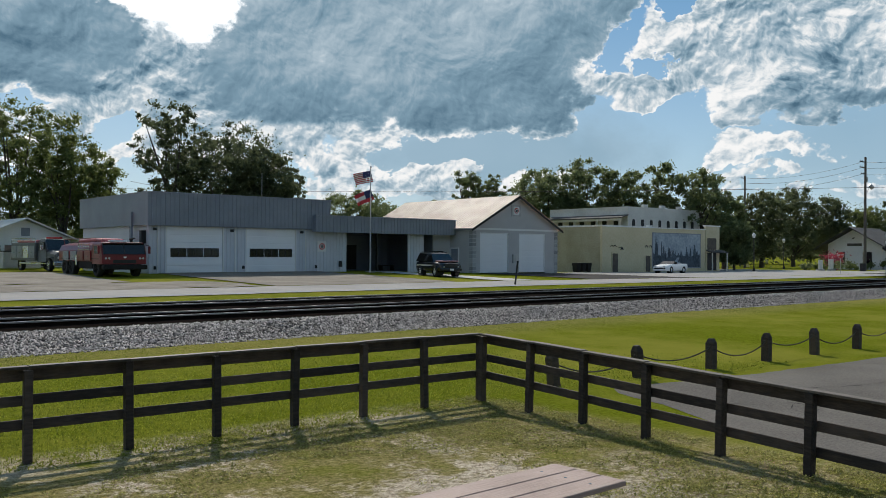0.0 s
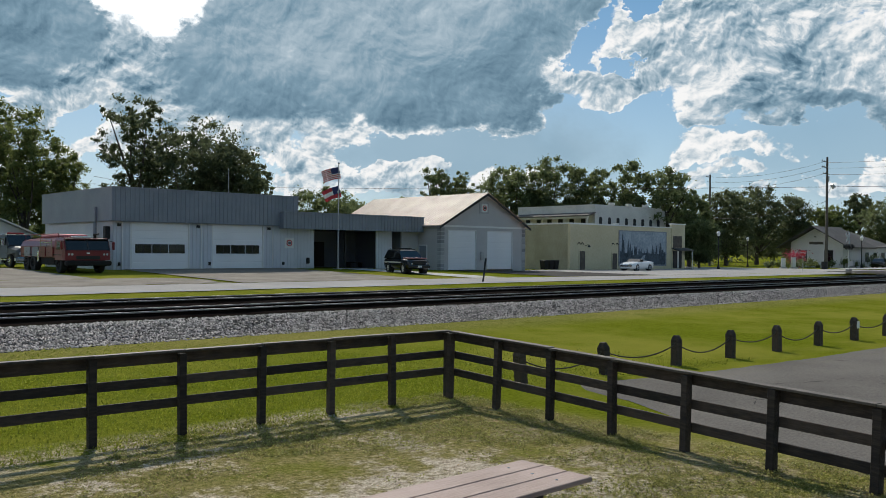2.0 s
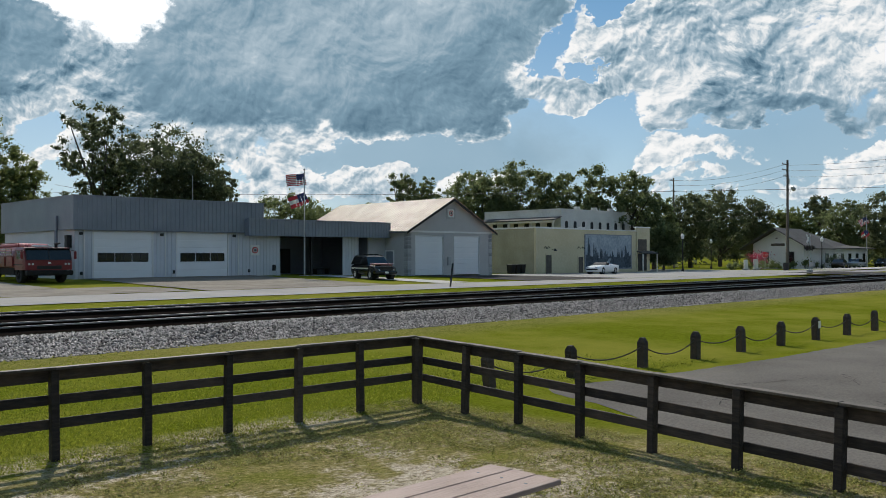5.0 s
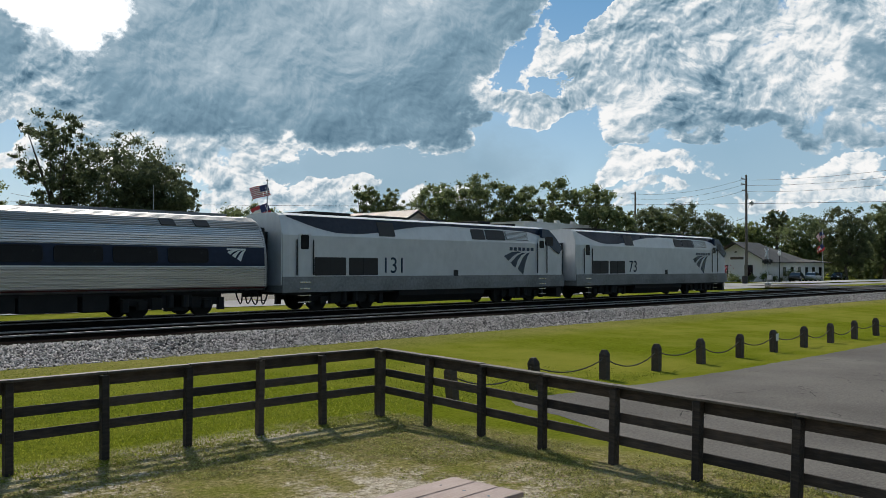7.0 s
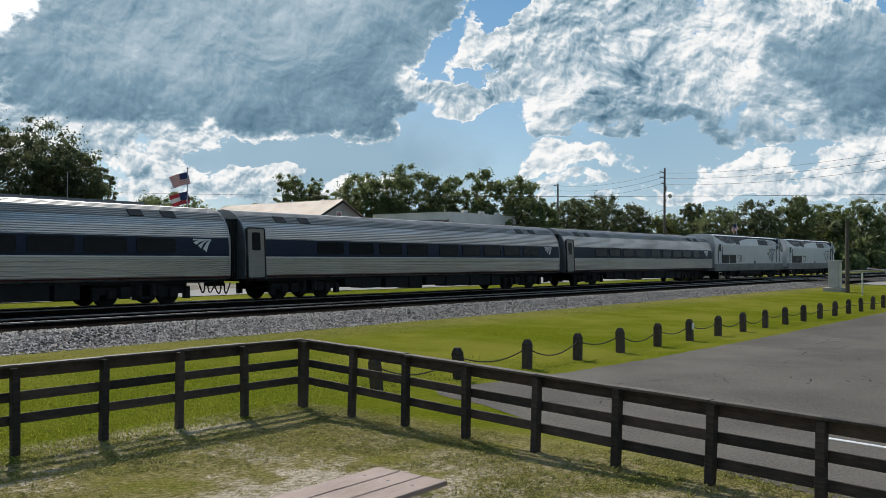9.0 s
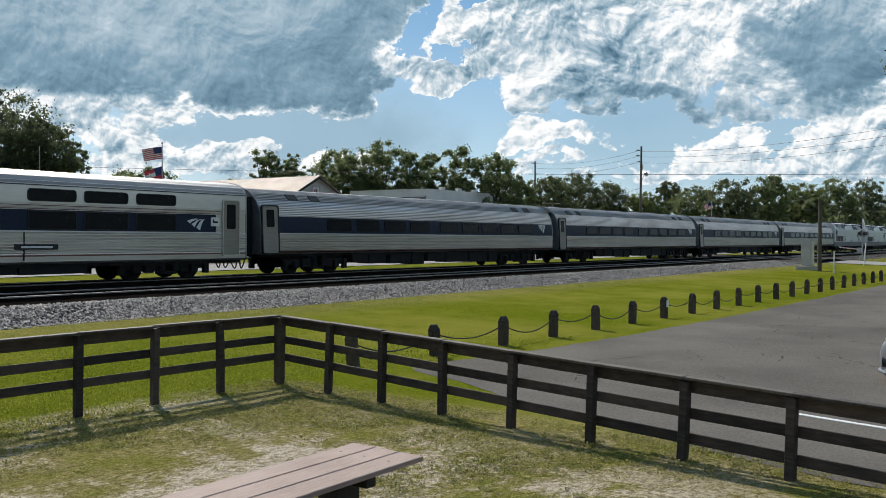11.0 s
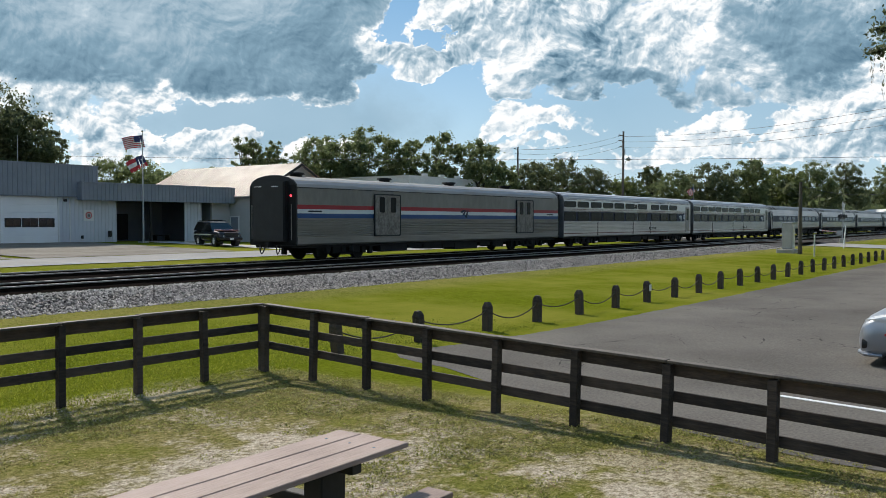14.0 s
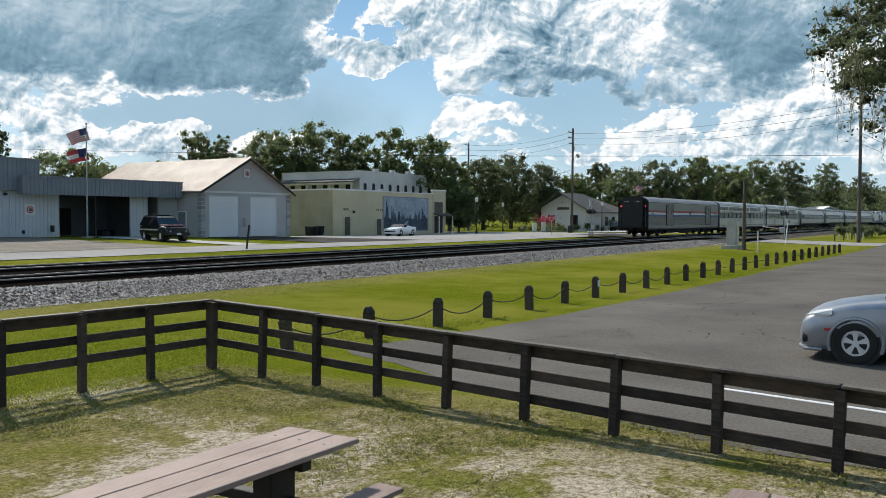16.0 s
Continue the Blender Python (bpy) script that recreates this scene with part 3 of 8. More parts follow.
def lot():
    rnd = random.Random(5)
    rim = []
    for (x0, y0), (x1, y1) in zip(LOT, LOT[1:] + LOT[:1]):
        d = math.hypot(x1 - x0, y1 - y0)
        n = max(1, int(d / 0.35)) if d < 45 else 3
        for i in range(n):
            t = i / n
            rim.append((x0 + (x1 - x0) * t + rnd.uniform(-0.05, 0.05), y0 + (y1 - y0) * t + rnd.uniform(-0.05, 0.05), 0.008))
    bm = bmesh.new()
    bm.faces.new([bm.verts.new(p) for p in rim])
    bmesh.ops.triangulate(bm, faces=bm.faces[:])
    return part("parking_lot", bm, ASPHALT)


tagged(lot(), "cracked grey asphalt parking lot", "parking lot", kind="structure")
def cracks():
    """Short dark cracks and tar patches in the asphalt."""
    rnd = random.Random(31)
    vs, fs = [], []
    for i in range(420):
        x, y = rnd.uniform(10, 60), rnd.uniform(-6, 8.6)
        if x < 12.5 and y > 3.0:
            continue
        a = rnd.uniform(-0.5, 0.5) + (1.57 if rnd.random() < 0.25 else 0)
        for k in range(rnd.randint(1, 4)):
            ln, w = rnd.uniform(0.15, 0.6), rnd.uniform(0.008, 0.03)
            dx, dy = math.cos(a) * ln, math.sin(a) * ln
            px, py = -math.sin(a) * w, math.cos(a) * w
            o = len(vs)
            vs += [(x, y, 0.012), (x + dx * 0.5 + px, y + dy * 0.5 + py, 0.012), (x + dx, y + dy, 0.012), (x + dx * 0.5 - px, y + dy * 0.5 - py, 0.012)]
            fs.append((o, o + 3, o + 2, o + 1))
            x, y, a = x + dx, y + dy, a + rnd.uniform(-0.8, 0.8)
            if y > 8.6:
                break
    return tagged(raw("asphalt_cracks", vs, fs, DARKTAR), "short dark cracks and tar spots in the asphalt", "cracks", kind="stuff")


cracks()
line = part("parking_line", boxes((-0.05, 0.05, -9, 0, 0.008, 0.014)), STRIPEWHITE)
line.matrix_basis = pose(12.5, 3.2, 0, 0, 0, -12)
tagged(line, "faded white painted parking line", "road marking", kind="structure")

# ---- railway ----
RAIL_Z = 0.63
sheet("cross_street", span(86, 97, 2.2, GX), [20.05, 22, 24, 30, 33, 36, 38.5], 0.30, DARKTAR, "dark asphalt crossing deck over the tracks", "road", 0.0)
TRACKS = (24.82, 30.02)


def bed():
    prof = [(19.9, 0.20), (20.4, 0.27), (21.6, 0.47), (22.0, 0.50), (22.3, 0.50)]
    prof2 = [(22.3, 0.50), (23.1, 0.48), (26.4, 0.47), (27.4, 0.40), (28.3, 0.47), (31.6, 0.50), (32.3, 0.46), (33.6, 0.24)]
    rnd = random.Random(3)
    xs = span(-150, 420, 1.2)
    for name, pr, material, label in (("ballast_shoulder", prof, BALLAST, "grey crushed stone ballast shoulder, gap shade in its tone"), ("track_bed", prof2, BED, "ballast between the rails, its shade in the colour")):
        vs, fs = [], []
        for x in xs:
            for j, (y, z) in enumerate(pr):
                e = 0.22 if j == 0 and pr is prof else 0.03
                vs.append((x, y + rnd.uniform(-e, e) * (0 if y == 22.3 else 1), z + rnd.uniform(-0.02, 0.02) * (0 if y == 22.3 else 1)))
        n = len(pr)
        for i in range(len(xs) - 1):
            for j in range(n - 1):
                fs.append((i * n + j, (i + 1) * n + j, (i + 1) * n + j + 1, i * n + j + 1))
        tagged(raw(name, vs, fs, material), label, "ballast", kind="structure")


bed()


def track(yc):
    t = thing("railway_track", pose(0, yc, RAIL_Z), "steel railway track on dark ties", "railway track")
    for s in (-1, 1):
        y = s * 0.755
        web = bmesh.new()
        prism(web, [(y - 0.075, -0.172), (y + 0.075, -0.172), (y + 0.075, -0.16), (y + 0.012, -0.135), (y + 0.012, -0.045), (y - 0.012, -0.045), (y - 0.012, -0.135), (y - 0.075, -0.16)], -150, 420)
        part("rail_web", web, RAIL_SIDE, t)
        head = bmesh.new()
        prism(head, [(y - 0.036, -0.045), (y + 0.036, -0.045), (y + 0.036, -0.008), (y + 0.026, 0), (y - 0.026, 0), (y - 0.036, -0.008)], -150, 420)
        part("rail_head", head, RAIL_HEAD, t, "shiny worn rail head")
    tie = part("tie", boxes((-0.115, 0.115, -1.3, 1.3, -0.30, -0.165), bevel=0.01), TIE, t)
    rnd = random.Random(9)
    tie.matrix_basis = pose(-2, 0, 0)
    for i in range(1, 230):
        again(tie, pose(-2 + i * 0.52, rnd.uniform(-0.04, 0.04), rnd.uniform(-0.012, 0.006), 0, 0, rnd.uniform(-1, 1)), t)
    return t


for yc in TRACKS:
    track(yc)


def stones(count, x0, x1, lo, hi, between=False):
    """Loose broken stones on the shoulder, or on the strip between the tracks."""
    rnd = np.random.RandomState(4 + between)
    u = rnd.rand(count)
    x = x0 + (x1 - x0) * u ** 1.5
    y = 19.7 + 2.6 * rnd.rand(count)
    z = np.interp(y, [19.9, 20.4, 21.6, 22.0, 22.3], [0.20, 0.27, 0.47, 0.50, 0.50])
    if between:
        y = 26.7 + 1.1 * rnd.rand(count)
        z = np.interp(y, [26.4, 27.4, 28.3], [0.47, 0.40, 0.47])
    s = rnd.uniform(lo, hi, count)
    base = np.array([(1, 0, 0), (0, 1, 0), (-1, 0, 0), (0, -1, 0), (0, 0, 0.8), (0, 0, -0.8)])
    tri = np.array([(0, 1, 4), (1, 2, 4), (2, 3, 4), (3, 0, 4), (1, 0, 5), (2, 1, 5), (3, 2, 5), (0, 3, 5)])
    v = base[None] * rnd.uniform(0.5, 1.25, (count, 6, 1)) * s[:, None, None]
    a = rnd.rand(count) * math.tau
    c, w = np.cos(a)[:, None], np.sin(a)[:, None]
    vx = v[:, :, 0] * c - v[:, :, 1] * w
    vy = v[:, :, 0] * w + v[:, :, 1] * c
    vz = v[:, :, 2] + 0.3 * vx * rnd.uniform(-1, 1, (count, 1))
    verts = np.stack([vx + x[:, None], vy + y[:, None], vz + z[:, None] + 0.01], 2).reshape(-1, 3)
    faces = (tri[None] + 6 * np.arange(count)[:, None, None]).reshape(-1, 3)
    return tagged(raw("ballast_stones", verts, faces, STONE), "loose light and dark grey crushed ballast stones", "gravel", kind="stuff")


stones(40000, 2, 78, 0.026, 0.060)
stones(9000, 2, 70, 0.026, 0.055, True)

# ---- board fence and picnic tables ----
def fence(a, b, bays, outer, fall=0.0):
    """Posts and three boards a bay, with a flat cap. a, b: the ends; outer: side of the boards, 1 or -1."""
    d = math.hypot(b[0] - a[0], b[1] - a[1])
    t = thing("board_fence", pose(a[0], a[1], 0.035, 0, math.degrees(math.atan2(fall, d)), math.degrees(math.atan2(b[1] - a[1], b[0] - a[0]))), "dark-stained wooden board fence with three rails", "fence", "fences round the yard")
    step = d / bays
    rnd = random.Random(bays)
    post = part("post", boxes((-0.048, 0.048, -0.05, 0.05, -0.25, 1.03), bevel=0.006), FENCE, t)
    post.matrix_basis = pose(0, 0, 0)
    for i in range(1, bays + 1):
        again(post, pose(i * step, 0, rnd.uniform(-0.01, 0.01), rnd.uniform(-0.8, 0.8), rnd.uniform(-1, 1), rnd.uniform(-4, 4)), t)
    boards = [part("board", boxes((0.004, step - 0.004, 0, 0.024, z0, z1), bevel=0.004), FENCE, t) for z0, z1 in ((0.335, 0.455), (0.615, 0.735), (0.90, 1.045))]
    cap = part("cap_board", boxes((0.003, step - 0.003, -0.055, 0.07, 1.05, 1.08), bevel=0.004), FENCE_TOP, t, "flat cap board, lighter than the boards")
    y = 0.06 if outer > 0 else -0.084
    for i in range(bays):
        for k, bd in enumerate(boards + [cap]):
            m = pose(i * step, y if bd is not cap else 0, rnd.uniform(-0.006, 0.006), 0, rnd.uniform(-0.25, 0.25), 0)
            if i == 0:
                bd.matrix_basis = m
            else:
                again(bd, m, t)
    return t


fence((9.80, 10.56), (-2.88, 10.72), 11, -1)
fence((9.77, 10.47), (8.64, -2.24), 11, 1, 0.37)

# ---- the train ----
SPEED, JOINT = 26.95, 74.73      # metres a second; where the second engine's rear stands at 9 s
MOVERS = []


def ride(ob, offset):
    """Carries a car of the train along the far track."""
    times = [0, 0.1] + [0.5 * i for i in range(1, 32)] + [15.9, 16.0]
    rows = [(t, pose(JOINT + SPEED * (t - 9) + offset, TRACKS[1], RAIL_Z)) for t in times]
    MOVERS.append(lambda: walk(ob, rows))


def ring_of(prof):
    """A right-and-left closed outline from half a profile that goes from the sill up to the ridge."""
    return [(-w, z) for w, z in prof] + [(w, z) for w, z in prof[::-1] if w > 1e-6]


def fluted(a, b, n, depth):
    """n ridges between two points of a profile, standing proud by depth."""
    (w0, z0), (w1, z1) = a, b
    dx, dz = w1 - w0, z1 - z0
    ln = math.hypot(dx, dz)
    nx_, nz_ = dz / ln, -dx / ln
    pts = []
    for i in range(n):
        for f, h in ((0.0, 0.0), (0.18, 1.0), (0.62, 1.0), (0.8, 0.0)):
            t = (i + f) / n
            pts.append((w0 + dx * t + nx_ * h * depth, z0 + dz * t + nz_ * h * depth))
    return pts


def shell(bm, prof, x0, x1):
    prism(bm, [(y, z) for y, z in ring_of(prof)], x0, x1)
    return bm


def wall_strip(prof_at, z0, z1, x0, x1, out, steps=6):
    """A thin proud strip on the near and far wall between two heights, following the wall's curve."""
    bm = bmesh.new()
    for s in (-1, 1):
        pts = []
        for i in range(steps + 1):
            z = z0 + (z1 - z0) * i / steps
            pts.append((s * (prof_at(z) + out), z))
        back = [(s * (prof_at(z1) - 0.03), z1), (s * (prof_at(z0) - 0.03), z0)]
        prism(bm, pts + back, x0, x1)
    return bm


def rounded(w, h, r, n=4):
    out = []
    for cx, cz, a0 in ((w / 2 - r, h / 2 - r, 0), (-w / 2 + r, h / 2 - r, 90), (-w / 2 + r, -h / 2 + r, 180), (w / 2 - r, -h / 2 + r, 270)):
        for i in range(n + 1):
            a = radians(a0 + 90 * i / n)
            out.append((cx + r * math.cos(a), cz + r * math.sin(a)))
    return out


def panel(w, h, r, y0, y1):
    """A round-cornered slab in the wall's plane."""
    bm = bmesh.new()
    return prism(bm, rounded(w, h, r), y0, y1, "y")


def frame_of(w, h, r, t, y0, y1):
    """A round-cornered frame round an opening."""
    bm = bmesh.new()
    o, i = rounded(w + 2 * t, h + 2 * t, r + t), rounded(w, h, r)
    n = len(o)
    va = [[bm.verts.new((x, y, z)) for x, z in pts] for pts, y in ((o, y0), (i, y0), (i, y1), (o, y1))]
    for a, b in ((0, 1), (1, 2), (2, 3), (3, 0)):
        for k in range(n):
            bm.faces.new((va[a][k], va[a][(k + 1) % n], va[b][(k + 1) % n], va[b][k]))
    bmesh.ops.recalc_face_normals(bm, faces=bm.faces[:])
    return bm


def lean(prof_at, z):
    """Degrees by which the wall leans in at a height."""
    return math.degrees(math.atan2(prof_at(z - 0.1) - prof_at(z + 0.1), 0.2))


def windows_on(car, prof_at, spans, z0, z1, r=0.09, rim=UNDER, out=0.012):
    """Round-cornered windows on both walls, each with its frame."""
    made = {}
    for xa, xb in spans:
        w, h, zc = xb - xa, z1 - z0, (z0 + z1) / 2
        key = (round(w, 1),)
        for s in (-1, 1):
            m = pose((xa + xb) / 2, s * (prof_at(zc) + out), zc, s * lean(prof_at, zc), 0, 0)
            if key in made:
                g_, f_ = made[key]
                gg = again(g_, m, car)
                ff = again(f_, Matrix(), gg)
            else:
                gg = part("window", panel(round(w, 1), h, r, -0.02, 0.02), TINTGLASS, car, "dark tinted window")
                gg.matrix_basis = m
                ff = part("window_frame", frame_of(round(w, 1), h, r, 0.025, -0.028, 0.028), rim, gg)
                made[key] = (gg, ff)


def bogie(car, x, base=2.6, r=0.46):
    """A truck: side frames, bolster, springs and two axles with wheels."""
    b = part("bogie", boxes(*[(-base / 2 - 0.55, base / 2 + 0.55, s * 1.02 - 0.09, s * 1.02 + 0.09, 0.42, 0.68) for s in (-1, 1)], *[(-0.45, 0.45, s * 1.16 - 0.09, s * 1.16 + 0.09, 0.22, 0.55) for s in (-1, 1)],
                            (-0.3, 0.3, -1.25, 1.25, 0.5, 0.85), *[(s * base / 2 - 0.17, s * base / 2 + 0.17, q * 1.14 - 0.1, q * 1.14 + 0.1, 0.28, 0.62) for s in (-1, 1) for q in (-1, 1)], bevel=0.03), UNDER, car)
    b.matrix_basis = pose(x, 0, 0)
    for s in (-1, 1):
        gear = boxes((-base / 2 - 0.75, base / 2 + 0.75, s * 0.92 - 0.05, s * 0.92 + 0.05, 0.62, 0.92), (-0.62, 0.62, s * 1.2 - 0.05, s * 1.2 + 0.05, 0.34, 0.86), *[(q * 0.78 - 0.2, q * 0.78 + 0.2, s * 1.14 - 0.12, s * 1.14 + 0.12, 0.30, 0.72) for q in (-1, 1)],
                     *[(q * (base / 2 + 0.62) - 0.12, q * (base / 2 + 0.62) + 0.12, s * 1.1 - 0.1, s * 1.1 + 0.1, 0.22, 0.7) for q in (-1, 1)], bevel=0.02)
        for q in (-0.3, 0.3):
            tube(gear, (q, s * 1.3, 0.36), (q, s * 1.3, 0.80), 0.13, 0.13, 10)
        part("side_gear", gear, UNDER, b, "near-black springs and brake gear, shade in their tone")
        bm = bmesh.new()
        for q in (-1, 1):
            tube(bm, (0, q * 0.70, 0), (0, q * 0.84, 0), r, r, 24)
            tube(bm, (0, q * 0.66, 0), (0, q * 0.70, 0), r + 0.025, r + 0.025, 24)
        tube(bm, (0, -0.66, 0), (0, 0.66, 0), 0.09, 0.09, 10)
        w = part("wheelset", bm, UNDER, b, "near-black steel wheels on an axle, shade in their tone")
        w.matrix_basis = pose(s * base / 2, 0, r)
    return b


def gangway(car, x, s, z1, half):
    """A black folding bellows and door frame at a car's end."""
    bm = bmesh.new()
    box(bm, x, x + s * 0.36, -half, half, 0.95, z1) if s > 0 else box(bm, x - 0.36, x, -half, half, 0.95, z1)
    for i in range(3):
        e = x + s * (0.06 + 0.1 * i)
        a, b = sorted((e, e + s * 0.045))
        box(bm, a, b, -half - 0.06, half + 0.06, 0.9, z1 + 0.05)
    part("gangway", bm, BLACK, car, "black folding rubber gangway")
    cp = bmesh.new()
    a, b = sorted((x, x + s * 0.42))
    box(cp, a, b, -0.12, 0.12, 0.62, 0.88, bevel=0.03)
    part("coupler", cp, UNDER, car)
    for q in (-1, 1):
        hose = bmesh.new()
        pts = [Vector((x + s * 0.34 * math.sin(i / 8 * math.pi / 2), q * (0.5 + 0.05 * i / 8), 0.75 - 0.42 * math.sin(i / 8 * math.pi))) for i in range(9)]
        pipe(hose, pts, 0.03, 6)
        part("brake_hose", hose, BLACK, car)


MARK = (((0.20, 0.155), (0.02, 0.165), (-0.22, 0.14), (-0.50, 0.05), (-0.42, 0.0), (-0.33, -0.06), (-0.18, 0.04), (0.0, 0.115)),
        ((0.35, 0.14), (0.18, 0.125), (0.02, 0.07), (-0.24, -0.10), (-0.16, -0.16), (-0.07, -0.22), (0.03, -0.05), (0.16, 0.07)),
        ((0.50, 0.15), (0.36, 0.115), (0.22, 0.01), (0.03, -0.25), (0.13, -0.32), (0.23, -0.38), (0.31, -0.14), (0.40, 0.05)))


def logo(car, x, z, w, y, material):
    """Three swept bars, the railway's mark as plain shapes."""
    for pts in MARK:
        bm = bmesh.new()
        prism(bm, [(w * a, w * (b + 0.06)) for a, b in pts], -0.008, 0.008, "y")
        p = part("emblem_bar", bm, material, car)
        p.matrix_basis = pose(x, y, z)


def letters(text, size, material, parent, m, label=""):
    cu = bpy.data.curves.new("lettering", "FONT")
    cu.body, cu.size, cu.extrude, cu.align_x = text, size, 0.006, "CENTER"
    cu.materials.append(material)
    tmp = new("lettering", cu)
    dg = bpy.context.evaluated_depsgraph_get()
    me = bpy.data.meshes.new_from_object(tmp.evaluated_get(dg))
    bpy.data.objects.remove(tmp)
    ob = new("lettering", me)
    ob.parent = parent
    ob.matrix_basis = m
    if label:
        ob["label"] = label
    return ob


def boxes_under(car, seed, x0, x1, low=0.35):
    """Equipment boxes hung below the floor."""
    rnd = random.Random(seed)
    x = x0
    while x < x1 - 1.0:
        w = rnd.uniform(0.9, 2.6)
        z = low - 0.06 + rnd.uniform(0, 0.2)
        for y0, y1 in ((-1.32, -0.5), (0.5, 1.32)):
            b = part("equipment_box", boxes((0, min(w, x1 - x), y0, y1, z, 0.98), bevel=0.03), UNDER, car)
            b.matrix_basis = pose(x, 0, 0)
        x += w + rnd.choice([0.06, 0.08, 0.15, 0.3])


CAR = 25.9
AM = [(1.40, 0.93), (1.47, 1.04), (1.505, 1.06), (1.525, 1.80), (1.525, 2.0), (1.50, 2.35), (1.465, 2.60), (1.34, 3.0), (1.16, 3.30), (0.86, 3.58), (0.45, 3.77), (0.0, 3.83)]


def at_of(prof):
    zs = [p[1] for p in prof]
    ws = [p[0] for p in prof]
    return lambda z: float(np.interp(z, zs, ws))


def amfleet(n, windows, door_front):
    car = thing("passenger_coach", pose(0, 0, 0), "stainless steel coach with fluted sides and a dark blue window band", "train car", "cars of the passing train")
    at = at_of(AM)
    body = bmesh.new()
    prof = [(1.40, 0.93), (1.47, 1.04)] + fluted((1.495, 1.08), (1.512, 1.80), 9, 0.042) + [(1.525, 1.82), (1.525, 2.0), (1.50, 2.35), (1.468, 2.58)] + fluted((1.455, 2.60), (1.335, 3.0), 5, 0.035) + fluted((1.33, 3.01), (1.155, 3.30), 4, 0.03) + [(0.0, 3.31)]
    # roof split off in darker steel; the sky's glare is taken out by colour
    roof = bmesh.new()
    shell(roof, [(1.16, 3.302)] + fluted((1.15, 3.31), (0.86, 3.58), 4, 0.03) + fluted((0.86, 3.58), (0.45, 3.77), 4, 0.028) + [(0.45, 3.77), (0.0, 3.83)], -CAR + 0.42, -0.42)
    part("roof", roof, ROOFSTEEL, car, "ribbed steel roof, darker than the sides")
    shell(body, prof, -CAR + 0.42, -0.42)
    part("body", body, STEEL, car)
    part("window_band", wall_strip(at, 1.86, 2.58, -CAR + 0.45, -0.45, 0.010), BANDBLUE, car, "dark blue painted window band")
    part("white_stripe", wall_strip(at, 1.81, 1.855, -CAR + 0.45, -0.45, 0.026, 2), STRIPEWHITE, car, "thin white stripe")
    part("sill_stripe", wall_strip(at, 1.0, 1.05, -CAR + 0.45, -0.45, 0.034, 2), mat_once("sill_red"), car, "dull red sill stripe")
    windows_on(car, at, windows, 2.0, 2.5)
    for e, s in ((-CAR + 0.42, -1), (-0.42, 1)):
        end = bmesh.new()
        prism(end, ring_of([(w * 1.01, z + (0.012 if w < 1.4 else 0)) for w, z in AM]), e - 0.05, e + 0.05)
        part("end_ring", end, ROOFSTEEL, car)
        gangway(car, e, s, 3.35, 0.95)
    for s in (-1, 1):
        d = -25.0
        dr = part("door", panel(0.86, 2.0, 0.08, -0.03, 0.03), STEEL_DIRTY, car, "dusty steel boarding door")
        dr.matrix_basis = pose(d, s * (at(1.9) + 0.03), 2.0, s * 3, 0, 0)
        dg = part("door_window", panel(0.45, 0.75, 0.08, -0.036, 0.036), TINTGLASS, dr)
        dg.matrix_basis = pose(0, 0, 0.48)
        part("door_frame", frame_of(0.88, 2.02, 0.08, 0.05, -0.05, 0.05), BLACK, dr)
    for x in (-23.3, -21.9, -4.4, -3.0):
        v = part("roof_vent", boxes((-0.3, 0.3, -0.18, 0.18, -0.02, 0.02), bevel=0.01), BLACK, car)
        v.matrix_basis = pose(x, -1.05, 3.46, 43, 0, 0)
    logo(car, -1.75, 2.30, 0.85, -at(2.3) - 0.02, STRIPEWHITE)
    wordmark = boxes((-0.42, 0.42, -0.006, 0.006, -0.03, 0.03))
    wm = part("lettering_bar", wordmark, STRIPEWHITE, car)
    wm.matrix_basis = pose(-1.75, -at(2.5) - 0.015, 2.50)
    bogie(car, -CAR + 4.1)
    bogie(car, -4.1)
    boxes_under(car, n, -CAR + 6.4, -6.4)
    part("floor_skirt", boxes((-CAR + 0.6, -0.6, -1.30, 1.30, 0.82, 1.0)), UNDER, car)
    return car


_once = {}


def mat_once(name):
    if name not in _once:
        _once[name] = {"sill_red": lambda: mat("sill_red", (0.10, 0.03, 0.025), (0.20, 0.07, 0.06), 0.6)}[name]()
    return _once[name]


AM_WINDOWS = [(-21.46, -19.86), (-19.42, -17.82), (-17.35, -15.75), (-15.3, -13.7), (-12.7, -11.1), (-10.65, -9.05), (-8.65, -7.05), (-6.65, -5.05), (-4.6, -3.0)]
AM_LONG = [(-23.5 + 2.06 * i, -21.9 + 2.06 * i) for i in range(10)] + [(-2.9 - 0.0, -2.9 + 0.0)][:0]

VL = [(1.45, 0.72), (1.52, 0.80), (1.525, 1.05), (1.525, 3.35), (1.47, 3.55), (1.30, 3.72), (0.95, 3.86), (0.5, 3.94), (0.0, 3.97)]
VL_SPANS = [(-25.42, -23.72), (-23.34, -21.64), (-21.22, -19.52), (-19.17, -17.47), (-17.1, -15.4), (-15.03, -13.33), (-12.52, -10.82), (-9.79, -8.09), (-7.75, -6.05), (-5.66, -3.96)]


